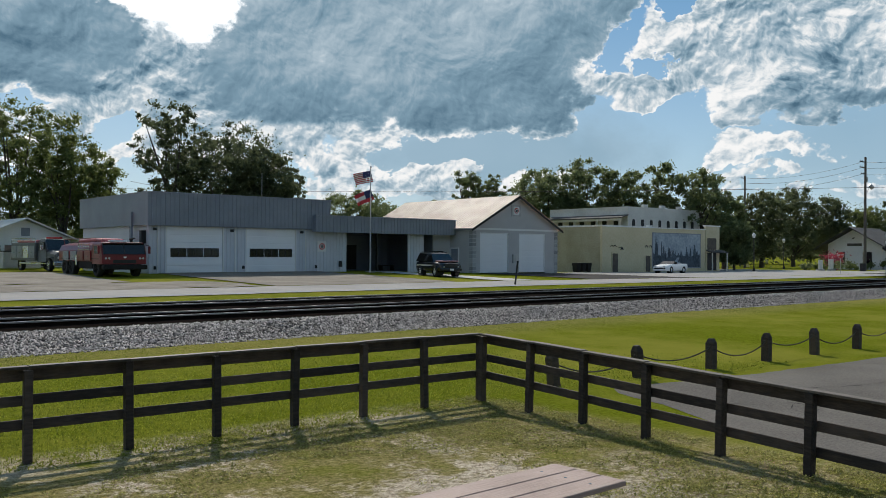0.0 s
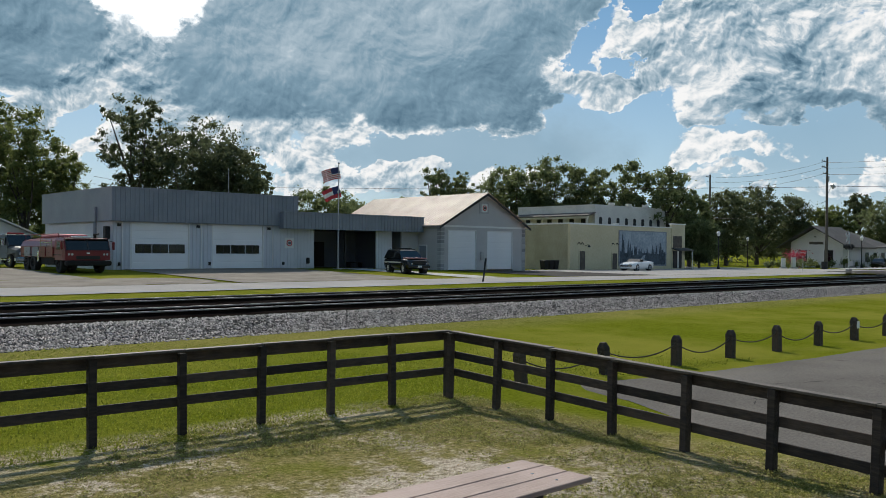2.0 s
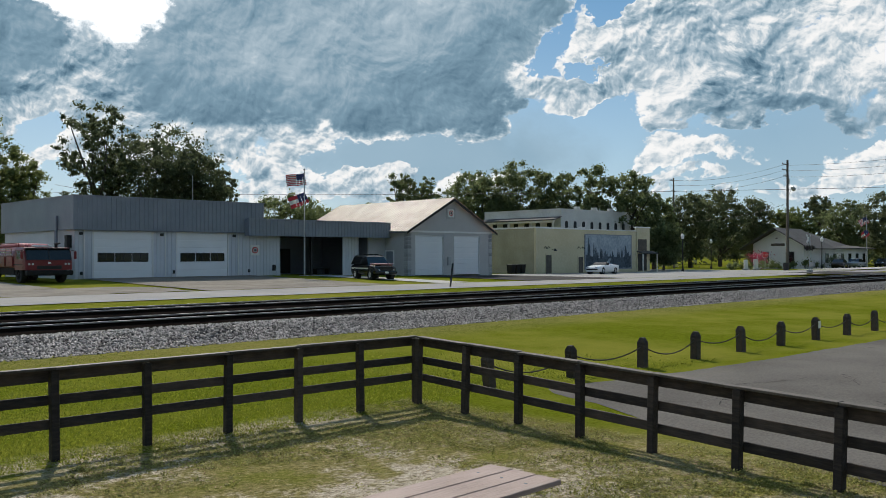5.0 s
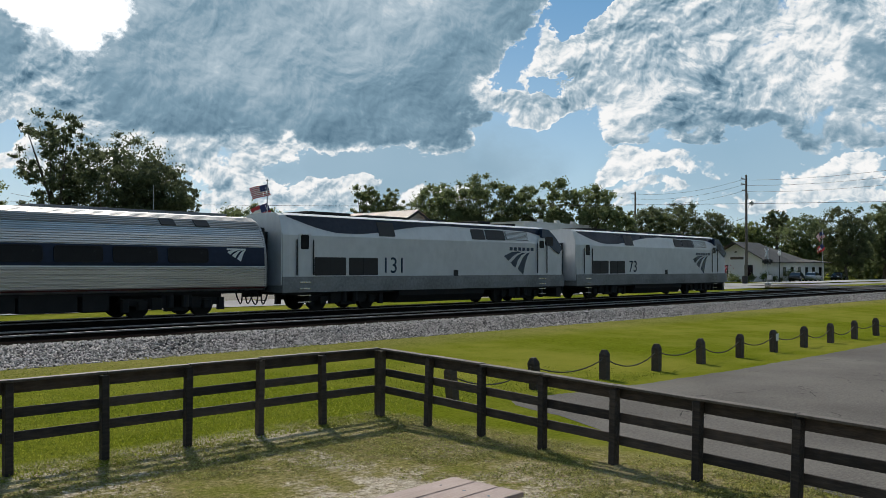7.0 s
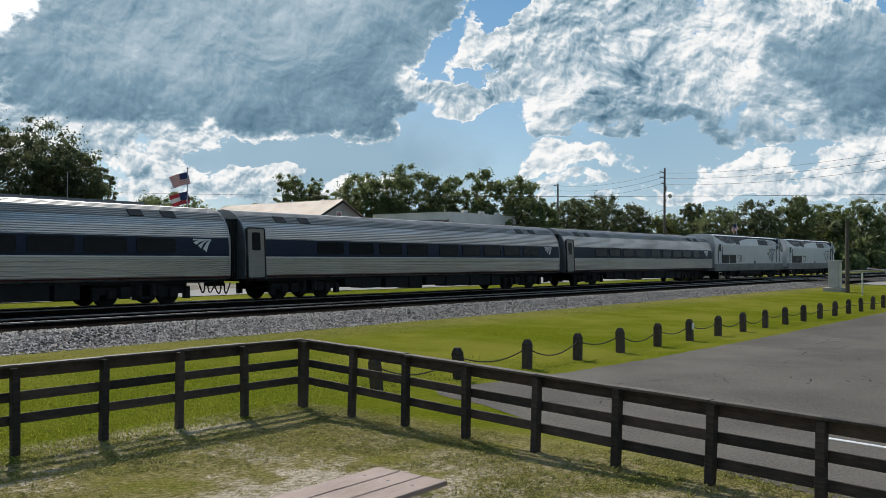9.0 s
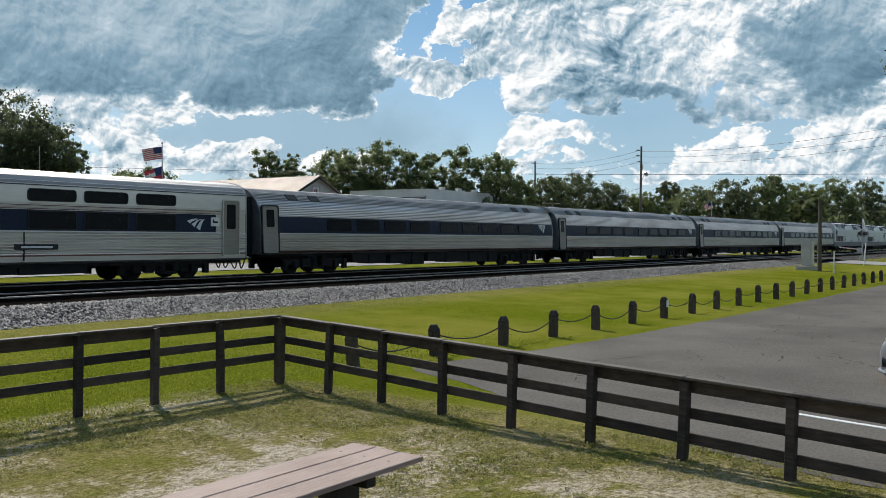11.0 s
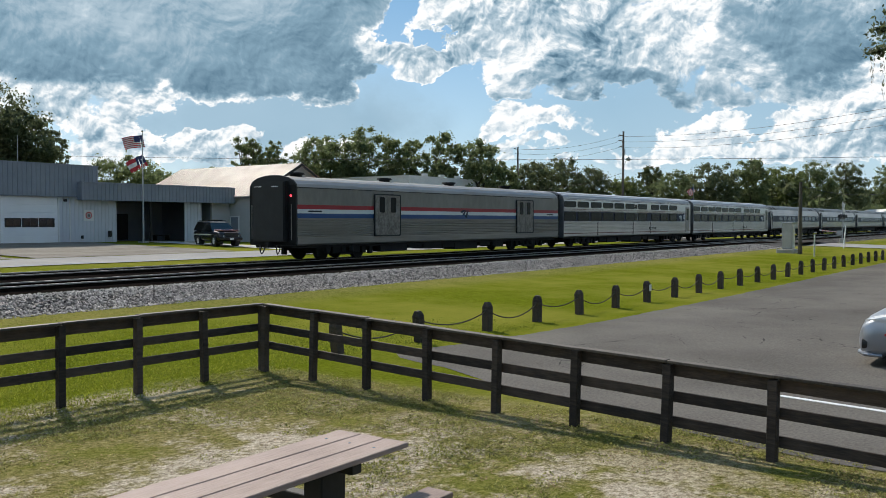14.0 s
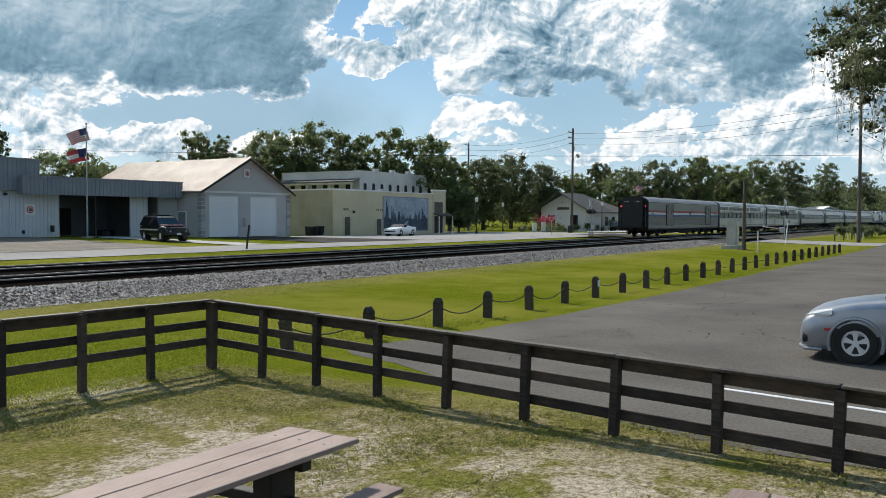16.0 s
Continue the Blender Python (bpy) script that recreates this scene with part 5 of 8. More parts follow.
def fire_station():
    s = thing("fire_station", pose(0, 0, 0), "long grey metal fire station with two white garage doors", "building")
    zb = 0.55
    X0, X1, Y, YB, ZT, ZF = 24.55, 39.55, 61.0, 75.0, 6.72, 4.38
    d1, d2, zt = (25.86, 30.2), (32.2, 36.5), 4.28
    pieces("wall", [(X0, X0 + 0.2, Y + 0.2, YB - 0.2, zb, ZF), (X1 - 0.2, X1, Y + 0.2, YB - 0.2, zb, ZF), (X0, X1, YB - 0.2, YB, zb, ZF)], SIDING, s)
    for a, b, z0 in ((X0, d1[0] - 0.1, zb), (d1[1] + 0.1, d2[0] - 0.1, zb), (d2[1] + 0.1, X1, zb), (d1[0] - 0.1, d1[1] + 0.1, zt + 0.1), (d2[0] - 0.1, d2[1] + 0.1, zt + 0.1)):
        part("front_wall", corrugated(a, b, z0, ZF, Y + 0.02), SIDING, s)
    part("fascia", corrugated(X0 - 0.25, X1 + 0.05, ZF, ZT, Y - 0.30, 0.34, 0.035, 0.25), FASCIA, s, "ribbed slate grey metal fascia")
    pieces("side_fascia", [(X0 - 0.25, X0 - 0.02, Y - 0.05, YB + 0.1, ZF, ZT), (X1 - 0.15, X1 + 0.05, Y - 0.05, YB, ZF, ZT)], FASCIA, s)
    part("roof", boxes((X0 - 0.02, X1 - 0.15, Y - 0.05, YB, ZT - 0.6, ZT - 0.4)), ROOFSTEEL, s)
    pieces("coping", [(X0 - 0.30, X1 + 0.1, Y - 0.36, Y - 0.02, ZT, ZT + 0.06), (X0 - 0.30, X0 + 0.05, Y - 0.02, YB + 0.1, ZT, ZT + 0.06)], FASCIA, s)
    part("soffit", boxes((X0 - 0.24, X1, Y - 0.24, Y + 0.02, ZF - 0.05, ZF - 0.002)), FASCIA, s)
    sectional_door(s, *d1, 0.9, zt, Y + 0.08, 6, 3, (2.16, 2.70))
    sectional_door(s, *d2, 0.9, zt, Y + 0.08, 6, 3, (2.16, 2.70))
    for x in (25.15, 31.2, 37.4):
        bm = bmesh.new()
        tube(bm, (x, Y - 0.04, 0.9), (x, Y - 0.04, ZF), 0.05, 0.05)
        part("downpipe", bm, WHITE, s)
    for x in (24.9, 30.9, 37.0):
        part("wall_lamp", boxes((x - 0.12, x + 0.12, Y - 0.22, Y - 0.02, 4.0, 4.2), bevel=0.03), BLACK, s)
    part("side_flue", boxes((X0 - 0.42, X0 - 0.26, 63.4, 63.7, 2.0, 5.4)), FASCIA, s)
    part("meter_box", boxes((X0 - 0.35, X0, 61.6, 62.0, 3.1, 4.0), bevel=0.02), BLACK, s)
    for x in (24.95, 38.4, 31.9):
        part("hose_point", boxes((x - 0.08, x + 0.08, Y - 0.12, Y + 0.02, 1.2, 1.45), bevel=0.02), BLACK, s)
    # low wing with the deep porch
    A, B, YL = X1, 52.84, 61.0
    part("wing_wall", corrugated(A, 41.4, zb, 4.2, YL + 0.02), SIDING, s)
    part("porch_pier", corrugated(47.95, 49.72, zb, 4.2, YL + 0.02), SIDING, s)
    part("wing_wall", boxes((50.84, B, YL, YL + 0.2, zb, 4.2)), TAN, s)
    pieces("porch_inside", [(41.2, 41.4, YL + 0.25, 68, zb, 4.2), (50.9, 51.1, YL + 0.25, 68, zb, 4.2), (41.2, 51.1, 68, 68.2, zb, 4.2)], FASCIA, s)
    part("porch_post", boxes((44.6, 44.75, YL + 0.1, YL + 0.25, zb, 4.2)), BLACK, s)
    pieces("porch_door", [(43.1, 44.1, 67.9, 67.98, 0.92, 3.0), (45.4, 47.2, 67.9, 67.98, 0.92, 3.2)], DARK, s)
    part("porch_bench", boxes((46.8, 48.4, 63.5, 64.0, 1.3, 1.38), (46.9, 47.0, 63.5, 64.0, 0.9, 1.3), (48.2, 48.3, 63.5, 64.0, 0.9, 1.3)), BLACK, s)
    part("wing_roof", boxes((A + 0.06, B, YL - 0.5, 74, 4.22, 4.4)), ROOFSTEEL, s)
    part("wing_back", boxes((A, B, 73.8, 74, zb, 4.2)), SIDING, s)
    part("canopy_fascia", corrugated(37.85, 52.7, 4.12, 5.45, 60.1, 0.34, 0.035, 0.2), FASCIA, s, "ribbed slate grey canopy fascia")
    pieces("canopy_return", [(37.85, 38.0, 60.3, 60.68, 4.12, 5.45), (52.55, 52.7, 60.3, 61, 4.12, 5.45)], FASCIA, s)
    part("canopy_coping", boxes((37.8, 52.75, 60.02, 60.32, 5.452, 5.51)), FASCIA, s)
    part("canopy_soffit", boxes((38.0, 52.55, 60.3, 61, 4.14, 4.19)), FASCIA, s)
    emblem(s, 38.95, 60.99, 2.98, 0.27, 0.42)
    part("mail_box", boxes((40.6, 40.85, 60.8, 61.0, 1.3, 1.8), bevel=0.03), BLACK, s)
    return s


fire_station()


def gable_garage():
    s = thing("gabled_garage", pose(0, 0, 0), "grey stucco garage with two white doors and a rust-streaked tin roof", "building")
    X0, X1, Y, YB, zb, ZE, ZP = 52.9, 64.05, 58.0, 74.5, 0.3, 4.95, 7.92
    XM = (X0 + X1) / 2
    d = ((53.8, 57.42), (58.8, 62.35))
    zt, z0 = 4.36, 0.72
    pieces("front_wall", [(X0, d[0][0], Y, Y + 0.25, zb, zt), (d[0][1], d[1][0], Y, Y + 0.25, zb, zt), (d[1][1], X1, Y, Y + 0.25, zb, zt)], TAN, s)
    up = bmesh.new()
    prism(up, [(X0, zt), (X1, zt), (X1, ZE), (XM, ZP - 0.08), (X0, ZE)], Y, Y + 0.25, "y")
    part("gable_wall", up, TAN, s)
    pieces("side_wall", [(X0, X0 + 0.25, Y + 0.25, YB, zb, ZE), (X1 - 0.25, X1, Y + 0.25, YB, zb, ZE)], TAN, s)
    bk = bmesh.new()
    prism(bk, [(X0 + 0.25, zb), (X1 - 0.25, zb), (X1 - 0.25, ZE), (XM, ZP - 0.1), (X0 + 0.25, ZE)], YB - 0.25, YB, "y")
    part("back_wall", bk, TAN, s)
    part("trim_band", boxes((X0 - 0.03, X1 + 0.03, Y - 0.05, Y - 0.002, zt + 0.25, zt + 0.42)), WHITE, s)
    # ribbed roof slopes: seams run from ridge to eave
    k = (ZP - ZE) / (XM - X0)
    for sgn in (-1, 1):
        xe = XM + sgn * (XM - X0 + 0.42)
        ze = ZP - k * (XM - X0 + 0.42)
        bm = bmesh.new()
        rib = []
        n = 40
        for i in range(n):
            a = Y - 0.45 + (YB - Y + 0.8) * i / n
            w = (YB - Y + 0.8) / n
            rib += [(a, 0.0), (a + w * 0.78, 0.0), (a + w * 0.82, 0.035), (a + w * 0.97, 0.035)]
        rib.append((YB + 0.35, 0.0))
        low = [bm.verts.new((xe, y, ze + h)) for y, h in rib]
        top = [bm.verts.new((XM, y, ZP + h)) for y, h in rib]
        for i in range(len(rib) - 1):
            bm.faces.new((low[i], low[i + 1], top[i + 1], top[i]))
        ext = bmesh.ops.solidify(bm, geom=bm.faces[:], thickness=0.05)
        bmesh.ops.recalc_face_normals(bm, faces=bm.faces[:])
        part("roof_slope", bm, ROOFTIN, s, "pinkish rust-streaked ribbed tin roof")
        brd = bmesh.new()
        prism(brd, [(xe, ze - 0.06), (XM, ZP - 0.06), (XM, ZP - 0.30), (xe, ze - 0.26)], Y - 0.46, Y - 0.40, "y")
        part("barge_board", brd, BLACK, s, "dark barge board")
        sof = boxes((min(xe, xe - sgn * 0.4), max(xe, xe - sgn * 0.4), Y - 0.4, YB, ze - 0.16, ze - 0.10))
        part("soffit", sof, FASCIA, s)
    for x0, x1 in d:
        sectional_door(s, x0 + 0.08, x1 - 0.08, z0, zt - 0.1, Y + 0.08, 7)
    q = part("quoin", boxes((-0.05, 0.42, -0.05, 0.42, 0, 0.30), bevel=0.015), QUOIN, s)
    q.matrix_basis = pose(X0, Y, 0.62)
    for i in range(1, 11):
        again(q, pose(X0, Y, 0.62 + 0.36 * i), s)
    for i in range(11):
        again(q, pose(X1, Y, 0.62 + 0.36 * i, 0, 0, 90), s)
    part("gable_vent", boxes((XM - 0.72, XM + 0.5, Y - 0.04, Y - 0.002, 5.95, 7.0)), QUOIN, s, "square stone panel")
    emblem(s, XM - 0.1, Y - 0.04, 6.47, 0.26, 0.38)
    part("side_door", boxes((X0 - 0.05, X0 - 0.002, 59.9, 60.85, 0.8, 2.9)), FASCIA, s, "grey metal side door")
    part("side_door_frame", boxes((X0 - 0.07, X0 - 0.002, 59.8, 59.9, 0.8, 3.0), (X0 - 0.07, X0 - 0.002, 60.85, 60.95, 0.8, 3.0), (X0 - 0.07, X0 - 0.002, 59.9, 60.85, 2.9, 3.0)), WHITE, s)
    part("meter_box", boxes((57.9, 58.25, Y - 0.15, Y - 0.002, 1.6, 2.4), bevel=0.02), GALV, s)
    return s


gable_garage()


def shop():
    s = thing("cream_shop", pose(0, 0, 0), "cream-yellow painted masonry shop with a large mural", "building")
    X0, X1, Y, YB, zb = 78.3, 102.0, 64.0, 72.5, 0.1
    part("front_wall", boxes((X0, 98.9, Y, Y + 0.3, zb, 5.62)), YELLOW, s)
    part("front_wall", boxes((98.9, X1, Y - 0.1, Y + 0.2, zb, 6.1)), YELLOW, s)
    pieces("side_wall", [(X0 - 0.004, X0 + 0.3, Y + 0.3, YB, zb, 5.62), (X1 - 0.3, X1, Y + 0.2, YB, zb, 5.9)], OLIVE, s, "stained olive-cream side wall")
    part("back_wall", boxes((X0 + 0.3, X1 - 0.3, YB - 0.3, YB, zb, 5.6)), OLIVE, s)
    part("roof", boxes((X0 + 0.3, X1 - 0.3, Y + 0.3, YB - 0.3, 5.1, 5.25)), ROOFSTEEL, s)
    pieces("coping", [(X0 - 0.1, 86.8, Y - 0.08, Y + 0.4, 5.622, 5.80), (86.8, 98.9, Y - 0.08, Y + 0.4, 5.622, 5.74), (98.85, X1 + 0.1, Y - 0.2, Y + 0.35, 6.102, 6.25), (X0 - 0.1, X0 + 0.4, Y + 0.4, YB, 5.622, 5.80)], WHITE, s, "white parapet coping")
    part("parapet_step", boxes((86.8, 87.6, Y - 0.06, Y + 0.3, 5.742, 5.95)), WHITE, s)
    for x0, x1, zt in ((80.0, 81.05, 2.55), (86.25, 87.2, 2.3)):
        d = part("door", boxes((x0, x1, Y - 0.05, Y - 0.002, 0.4, zt)), POLEWOOD, s, "weathered wooden door")
        part("door_frame", boxes((x0 - 0.1, x0, Y - 0.09, Y - 0.002, 0.35, zt + 0.1), (x1, x1 + 0.1, Y - 0.09, Y - 0.002, 0.35, zt + 0.1), (x0, x1, Y - 0.09, Y - 0.002, zt, zt + 0.1)), YELLOW, d)
    lampp = bmesh.new()
    tube(lampp, (81.2, Y, 3.2), (81.2, Y - 0.5, 3.3), 0.03)
    tube(lampp, (81.2, Y - 0.5, 3.3), (81.2, Y - 0.5, 3.0), 0.05, 0.22, 10)
    part("gooseneck_lamp", lampp, BLACK, s)
    for x in (79.7, 80.3, 86.2, 87.0):
        br = bmesh.new()
        pts = [Vector((x + 0.5 * (i / 6), Y - 0.03, 3.3 + 0.25 * math.sin(i / 6 * math.pi))) for i in range(7)]
        pipe(br, pts, 0.035, 5)
        part("iron_arch", br, UNDER, s)
    # mural: a painted board in its frame, with the plain masses of its picture
    m = part("mural", boxes((87.7, 97.6, Y - 0.05, Y - 0.002, 0.85, 5.0)), MURAL_SKY, s, "large blue-grey painted mural of a wooded landscape")
    part("mural_frame", boxes((87.55, 87.7, Y - 0.08, Y - 0.002, 0.75, 5.12), (97.6, 97.75, Y - 0.08, Y - 0.002, 0.75, 5.12), (87.7, 97.6, Y - 0.08, Y - 0.002, 5.0, 5.12), (87.7, 97.6, Y - 0.08, Y - 0.002, 0.75, 0.85)), FASCIA, m)
    rnd = random.Random(21)
    shapes = bmesh.new()
    for i in range(46):
        x = rnd.uniform(87.9, 97.3)
        tall = 3.4 if x < 89.6 else (1.0 + 1.1 * rnd.random())
        if rnd.random() < 0.25:
            continue
        w, z1 = rnd.uniform(0.12, 0.5), min(4.9, 2.1 + tall * rnd.uniform(0.4, 0.8))
        prism(shapes, [(x - w / 2, 1.9), (x + w / 2, 1.9), (x + w * 0.4, (1.9 + z1) / 2), (x + w * 0.12, z1), (x - w * 0.15, z1 - 0.05), (x - w * 0.4, (1.9 + z1) / 2)], Y - 0.056 - 0.0003 * i, Y - 0.05, "y")
    prism(shapes, [(87.75, 0.9), (97.55, 0.9), (97.55, 2.5), (95.5, 2.2), (93.0, 2.4), (90.5, 2.1), (87.75, 2.6)], Y - 0.056, Y - 0.05, "y")
    part("mural_forest", shapes, MURAL_A, m)
    river = bmesh.new()
    prism(river, [(90.5, 0.95), (95.0, 0.95), (92.8, 1.6), (93.1, 2.1), (92.7, 2.1), (92.0, 1.6)], Y - 0.08, Y - 0.075, "y")
    part("mural_river", river, MURAL_SKY, m)
    # corner bay with its window and little porch roof
    part("bay_window", boxes((99.2, 101.2, Y - 0.16, Y - 0.102, 3.1, 4.6)), POLEWOOD, s, "boarded brown window")
    part("bay_opening", boxes((99.2, 101.2, Y - 0.15, Y - 0.102, 0.45, 2.7)), DARK, s)
    aw = bmesh.new()
    prism(aw, [(Y - 0.1, 2.95), (Y - 1.1, 2.68), (Y - 1.1, 2.78), (Y - 0.1, 3.08)], 98.9, 102.6)
    part("porch_roof", aw, SHINGLE, s)
    for x in (99.0, 102.4):
        part("porch_post", boxes((x - 0.06, x + 0.06, Y - 1.05, Y - 0.93, 0.3, 2.72)), OLDWHITE, s)
    return s


shop()


def brick_hall():
    s = thing("white_brick_hall", pose(0, 0, 0), "tall aged white masonry hall with small arched windows", "building")
    X0, X1, Y, YB, ZT = 94.6, 111.5, 73.0, 87.0, 8.75
    pieces("wall", [(X0, X1, Y, Y + 0.3, 0.2, ZT), (X0, X0 + 0.3, Y + 0.3, YB, 0.2, ZT), (X1 - 0.3, X1, Y + 0.3, YB, 0.2, ZT), (X0 + 0.3, X1 - 0.3, YB - 0.3, YB, 0.2, ZT)], OLDWHITE, s)
    part("roof", boxes((X0 + 0.3, X1 - 0.3, Y + 0.3, YB - 0.3, ZT - 0.7, ZT - 0.5)), SHINGLE, s)
    pieces("coping", [(X0 - 0.08, X1 + 0.08, Y - 0.08, Y + 0.4, ZT, ZT + 0.12), (X0 - 0.08, X0 + 0.4, Y + 0.4, YB, ZT, ZT + 0.12)], OLDWHITE, s)
    part("cornice", boxes((X0 - 0.05, X1, Y - 0.05, Y - 0.002, 7.55, 7.68)), OLDWHITE, s)
    for x in (98.0, 102.0, 106.0):
        part("parapet_block", boxes((x, x + 0.8, Y - 0.1, Y + 0.42, ZT + 0.122, ZT + 0.5)), OLDWHITE, s)
    for i in range(8):
        x = 95.8 + i * 1.95
        bm = bmesh.new()
        prism(bm, [(x - 0.33, 6.0)] + [(x + 0.33, 6.0)] + [(x + 0.33 * math.cos(radians(a)), 7.0 + 0.22 * math.sin(radians(a))) for a in (0, 45, 90, 135, 180)], Y - 0.02, Y - 0.002, "y")
        w = part("window", bm, DARK, s, "small dark arched window")
        part("window_sill", boxes((x - 0.45, x + 0.45, Y - 0.12, Y - 0.002, 5.88, 5.98)), OLDWHITE, w)
    for i in range(6):
        y = 74.6 + i * 2.0
        part("window", boxes((X0 - 0.02, X0 - 0.002, y, y + 0.8, 5.9, 7.0)), DARK, s)
    pr = bmesh.new()
    prism(pr, [(X0 - 1.6, 7.25), (X0 - 0.002, 7.7), (X0 - 0.002, 7.8), (X0 - 1.6, 7.38)], Y - 0.1, YB, "y")
    part("porch_roof", pr, SHINGLE, s, "dark lean-to roof")
    part("porch_beam", boxes((X0 - 1.5, X0 - 1.35, Y, YB, 7.0, 7.2)), OLDWHITE, s)
    for y in (73.2, 77, 81, 85):
        part("porch_post", boxes((X0 - 1.5, X0 - 1.36, y, y + 0.14, 0.3, 7.0)), OLDWHITE, s)
    return s


brick_hall()


def gabled_house(name, m, w, depth, ze, zp, wall, roof, label, over=0.6):
    """A plain house: the gable faces its -Y, the ridge runs along its Y."""
    s = thing(name, m, label, "house")
    bm = bmesh.new()
    prism(bm, [(-w / 2, -0.4), (w / 2, -0.4), (w / 2, ze), (0, zp - 0.1), (-w / 2, ze)], 0, depth, "y")
    part("wall", bm, wall, s)
    k = (zp - ze) / (w / 2)
    for sg in (-1, 1):
        xe, zz = sg * (w / 2 + over), ze - k * over
        r = bmesh.new()
        prism(r, [(xe, zz), (0, zp), (0, zp + 0.14), (xe, zz + 0.14)], -over, depth + over, "y")
        part("roof_slope", r, roof, s)
    return s


depot = gabled_house("depot", pose(135, 61.3, 0.3, 0, 0, -90), 8.2, 7, 3.95, 6.3, WHITE, SHINGLE, "white weatherboarded railway depot with a dark shingle roof", 1.6)
for x in (-2.6, 1.5):
    w = part("window", boxes((x - 0.1, x + 1.0, -0.06, -0.002, 0.9, 2.6)), GLASS, depot)
    part("window_frame", boxes((x - 0.22, x - 0.1, -0.1, -0.002, 0.8, 2.7), (x + 1.0, x + 1.12, -0.1, -0.002, 0.8, 2.7), (x - 0.1, x + 1.0, -0.1, -0.002, 2.6, 2.7), (x - 0.1, x + 1.0, -0.1, -0.002, 0.8, 0.9), (x - 0.1, x + 1.0, -0.08, -0.06, 1.72, 1.78)), BLACK, w)
part("sign_board", boxes((-1.1, 1.1, -0.08, -0.002, 3.6, 4.0)), POLEWOOD, depot, "plain brown name board")
lamp_d = bmesh.new()
tube(lamp_d, (0, -0.02, 4.9), (0, -0.5, 4.85), 0.03)
tube(lamp_d, (0, -0.5, 4.9), (0, -0.5, 4.7), 0.05, 0.2, 10)
part("gable_lamp", lamp_d, BLACK, depot)
wing = bmesh.new()
loft(wing, [[(-4.0, y, -0.4), (4.0, y, -0.4), (4.0, y, 3.3), (-4.0, y, 3.3)] for y in (7.0, 27.0)])
part("wing_wall", wing, WHITE, depot)
wr = bmesh.new()
loft(wr, [[(-5.0, y, 3.15), (5.0, y, 3.15), (5.0, y, 3.3), (0, y, zp), (-5.0, y, 3.3)] for y, zp in ((7.6, 6.2), (10.0, 6.1), (28.2, 3.9))])
part("wing_roof", wr, SHINGLE, depot, "dark shingle roof sloping down to the far end")
for i in range(6):
    w = part("side_window", boxes((4.0, 4.06, 8.5 + 3.2 * i, 9.7 + 3.2 * i, 0.9, 2.4)), GLASS, depot)
house = gabled_house("bungalow", pose(24.6, 92, 0.9), 8.6, 12, 2.9, 4.75, WHITE, OLDWHITE, "white weatherboard bungalow with a pale roof", 0.8)
part("attic_vent", boxes((-0.4, 0.4, -0.06, -0.002, 3.1, 3.9)), FASCIA, house)
for x in (-3.2, -1.9, 2.6):
    w = part("window", boxes((x, x + 0.95, -0.05, -0.002, 0.9, 2.2)), GLASS, house)
    part("window_frame", boxes((x - 0.1, x, -0.08, -0.002, 0.8, 2.3), (x + 0.95, x + 1.05, -0.08, -0.002, 0.8, 2.3), (x, x + 0.95, -0.08, -0.002, 2.2, 2.3), (x, x + 0.95, -0.08, -0.002, 0.8, 0.9)), WHITE, w)
part("awning", boxes((-0.6, 4.5, -2.2, -0.06, 2.35, 2.5)), SHINGLE, house, "dark porch awning")
for x in (-0.5, 2.0, 4.4):
    part("porch_post", boxes((x - 0.06, x + 0.06, -2.1, -1.98, 0, 2.35)), WHITE, house)
part("porch_door", boxes((0.8, 1.7, -0.05, -0.002, 0.1, 2.1)), DARK, house)
blue = gabled_house("blue_shed", pose(235, 35.0, 0.3, 0, 0, -60), 9, 14, 3.2, 5.2, BLUEROOF, OLDWHITE, "small pale blue shed with a white roof", 0.5)
part("shed_door", boxes((-1.2, 1.2, -0.05, -0.002, 0, 2.4)), DARK, blue)

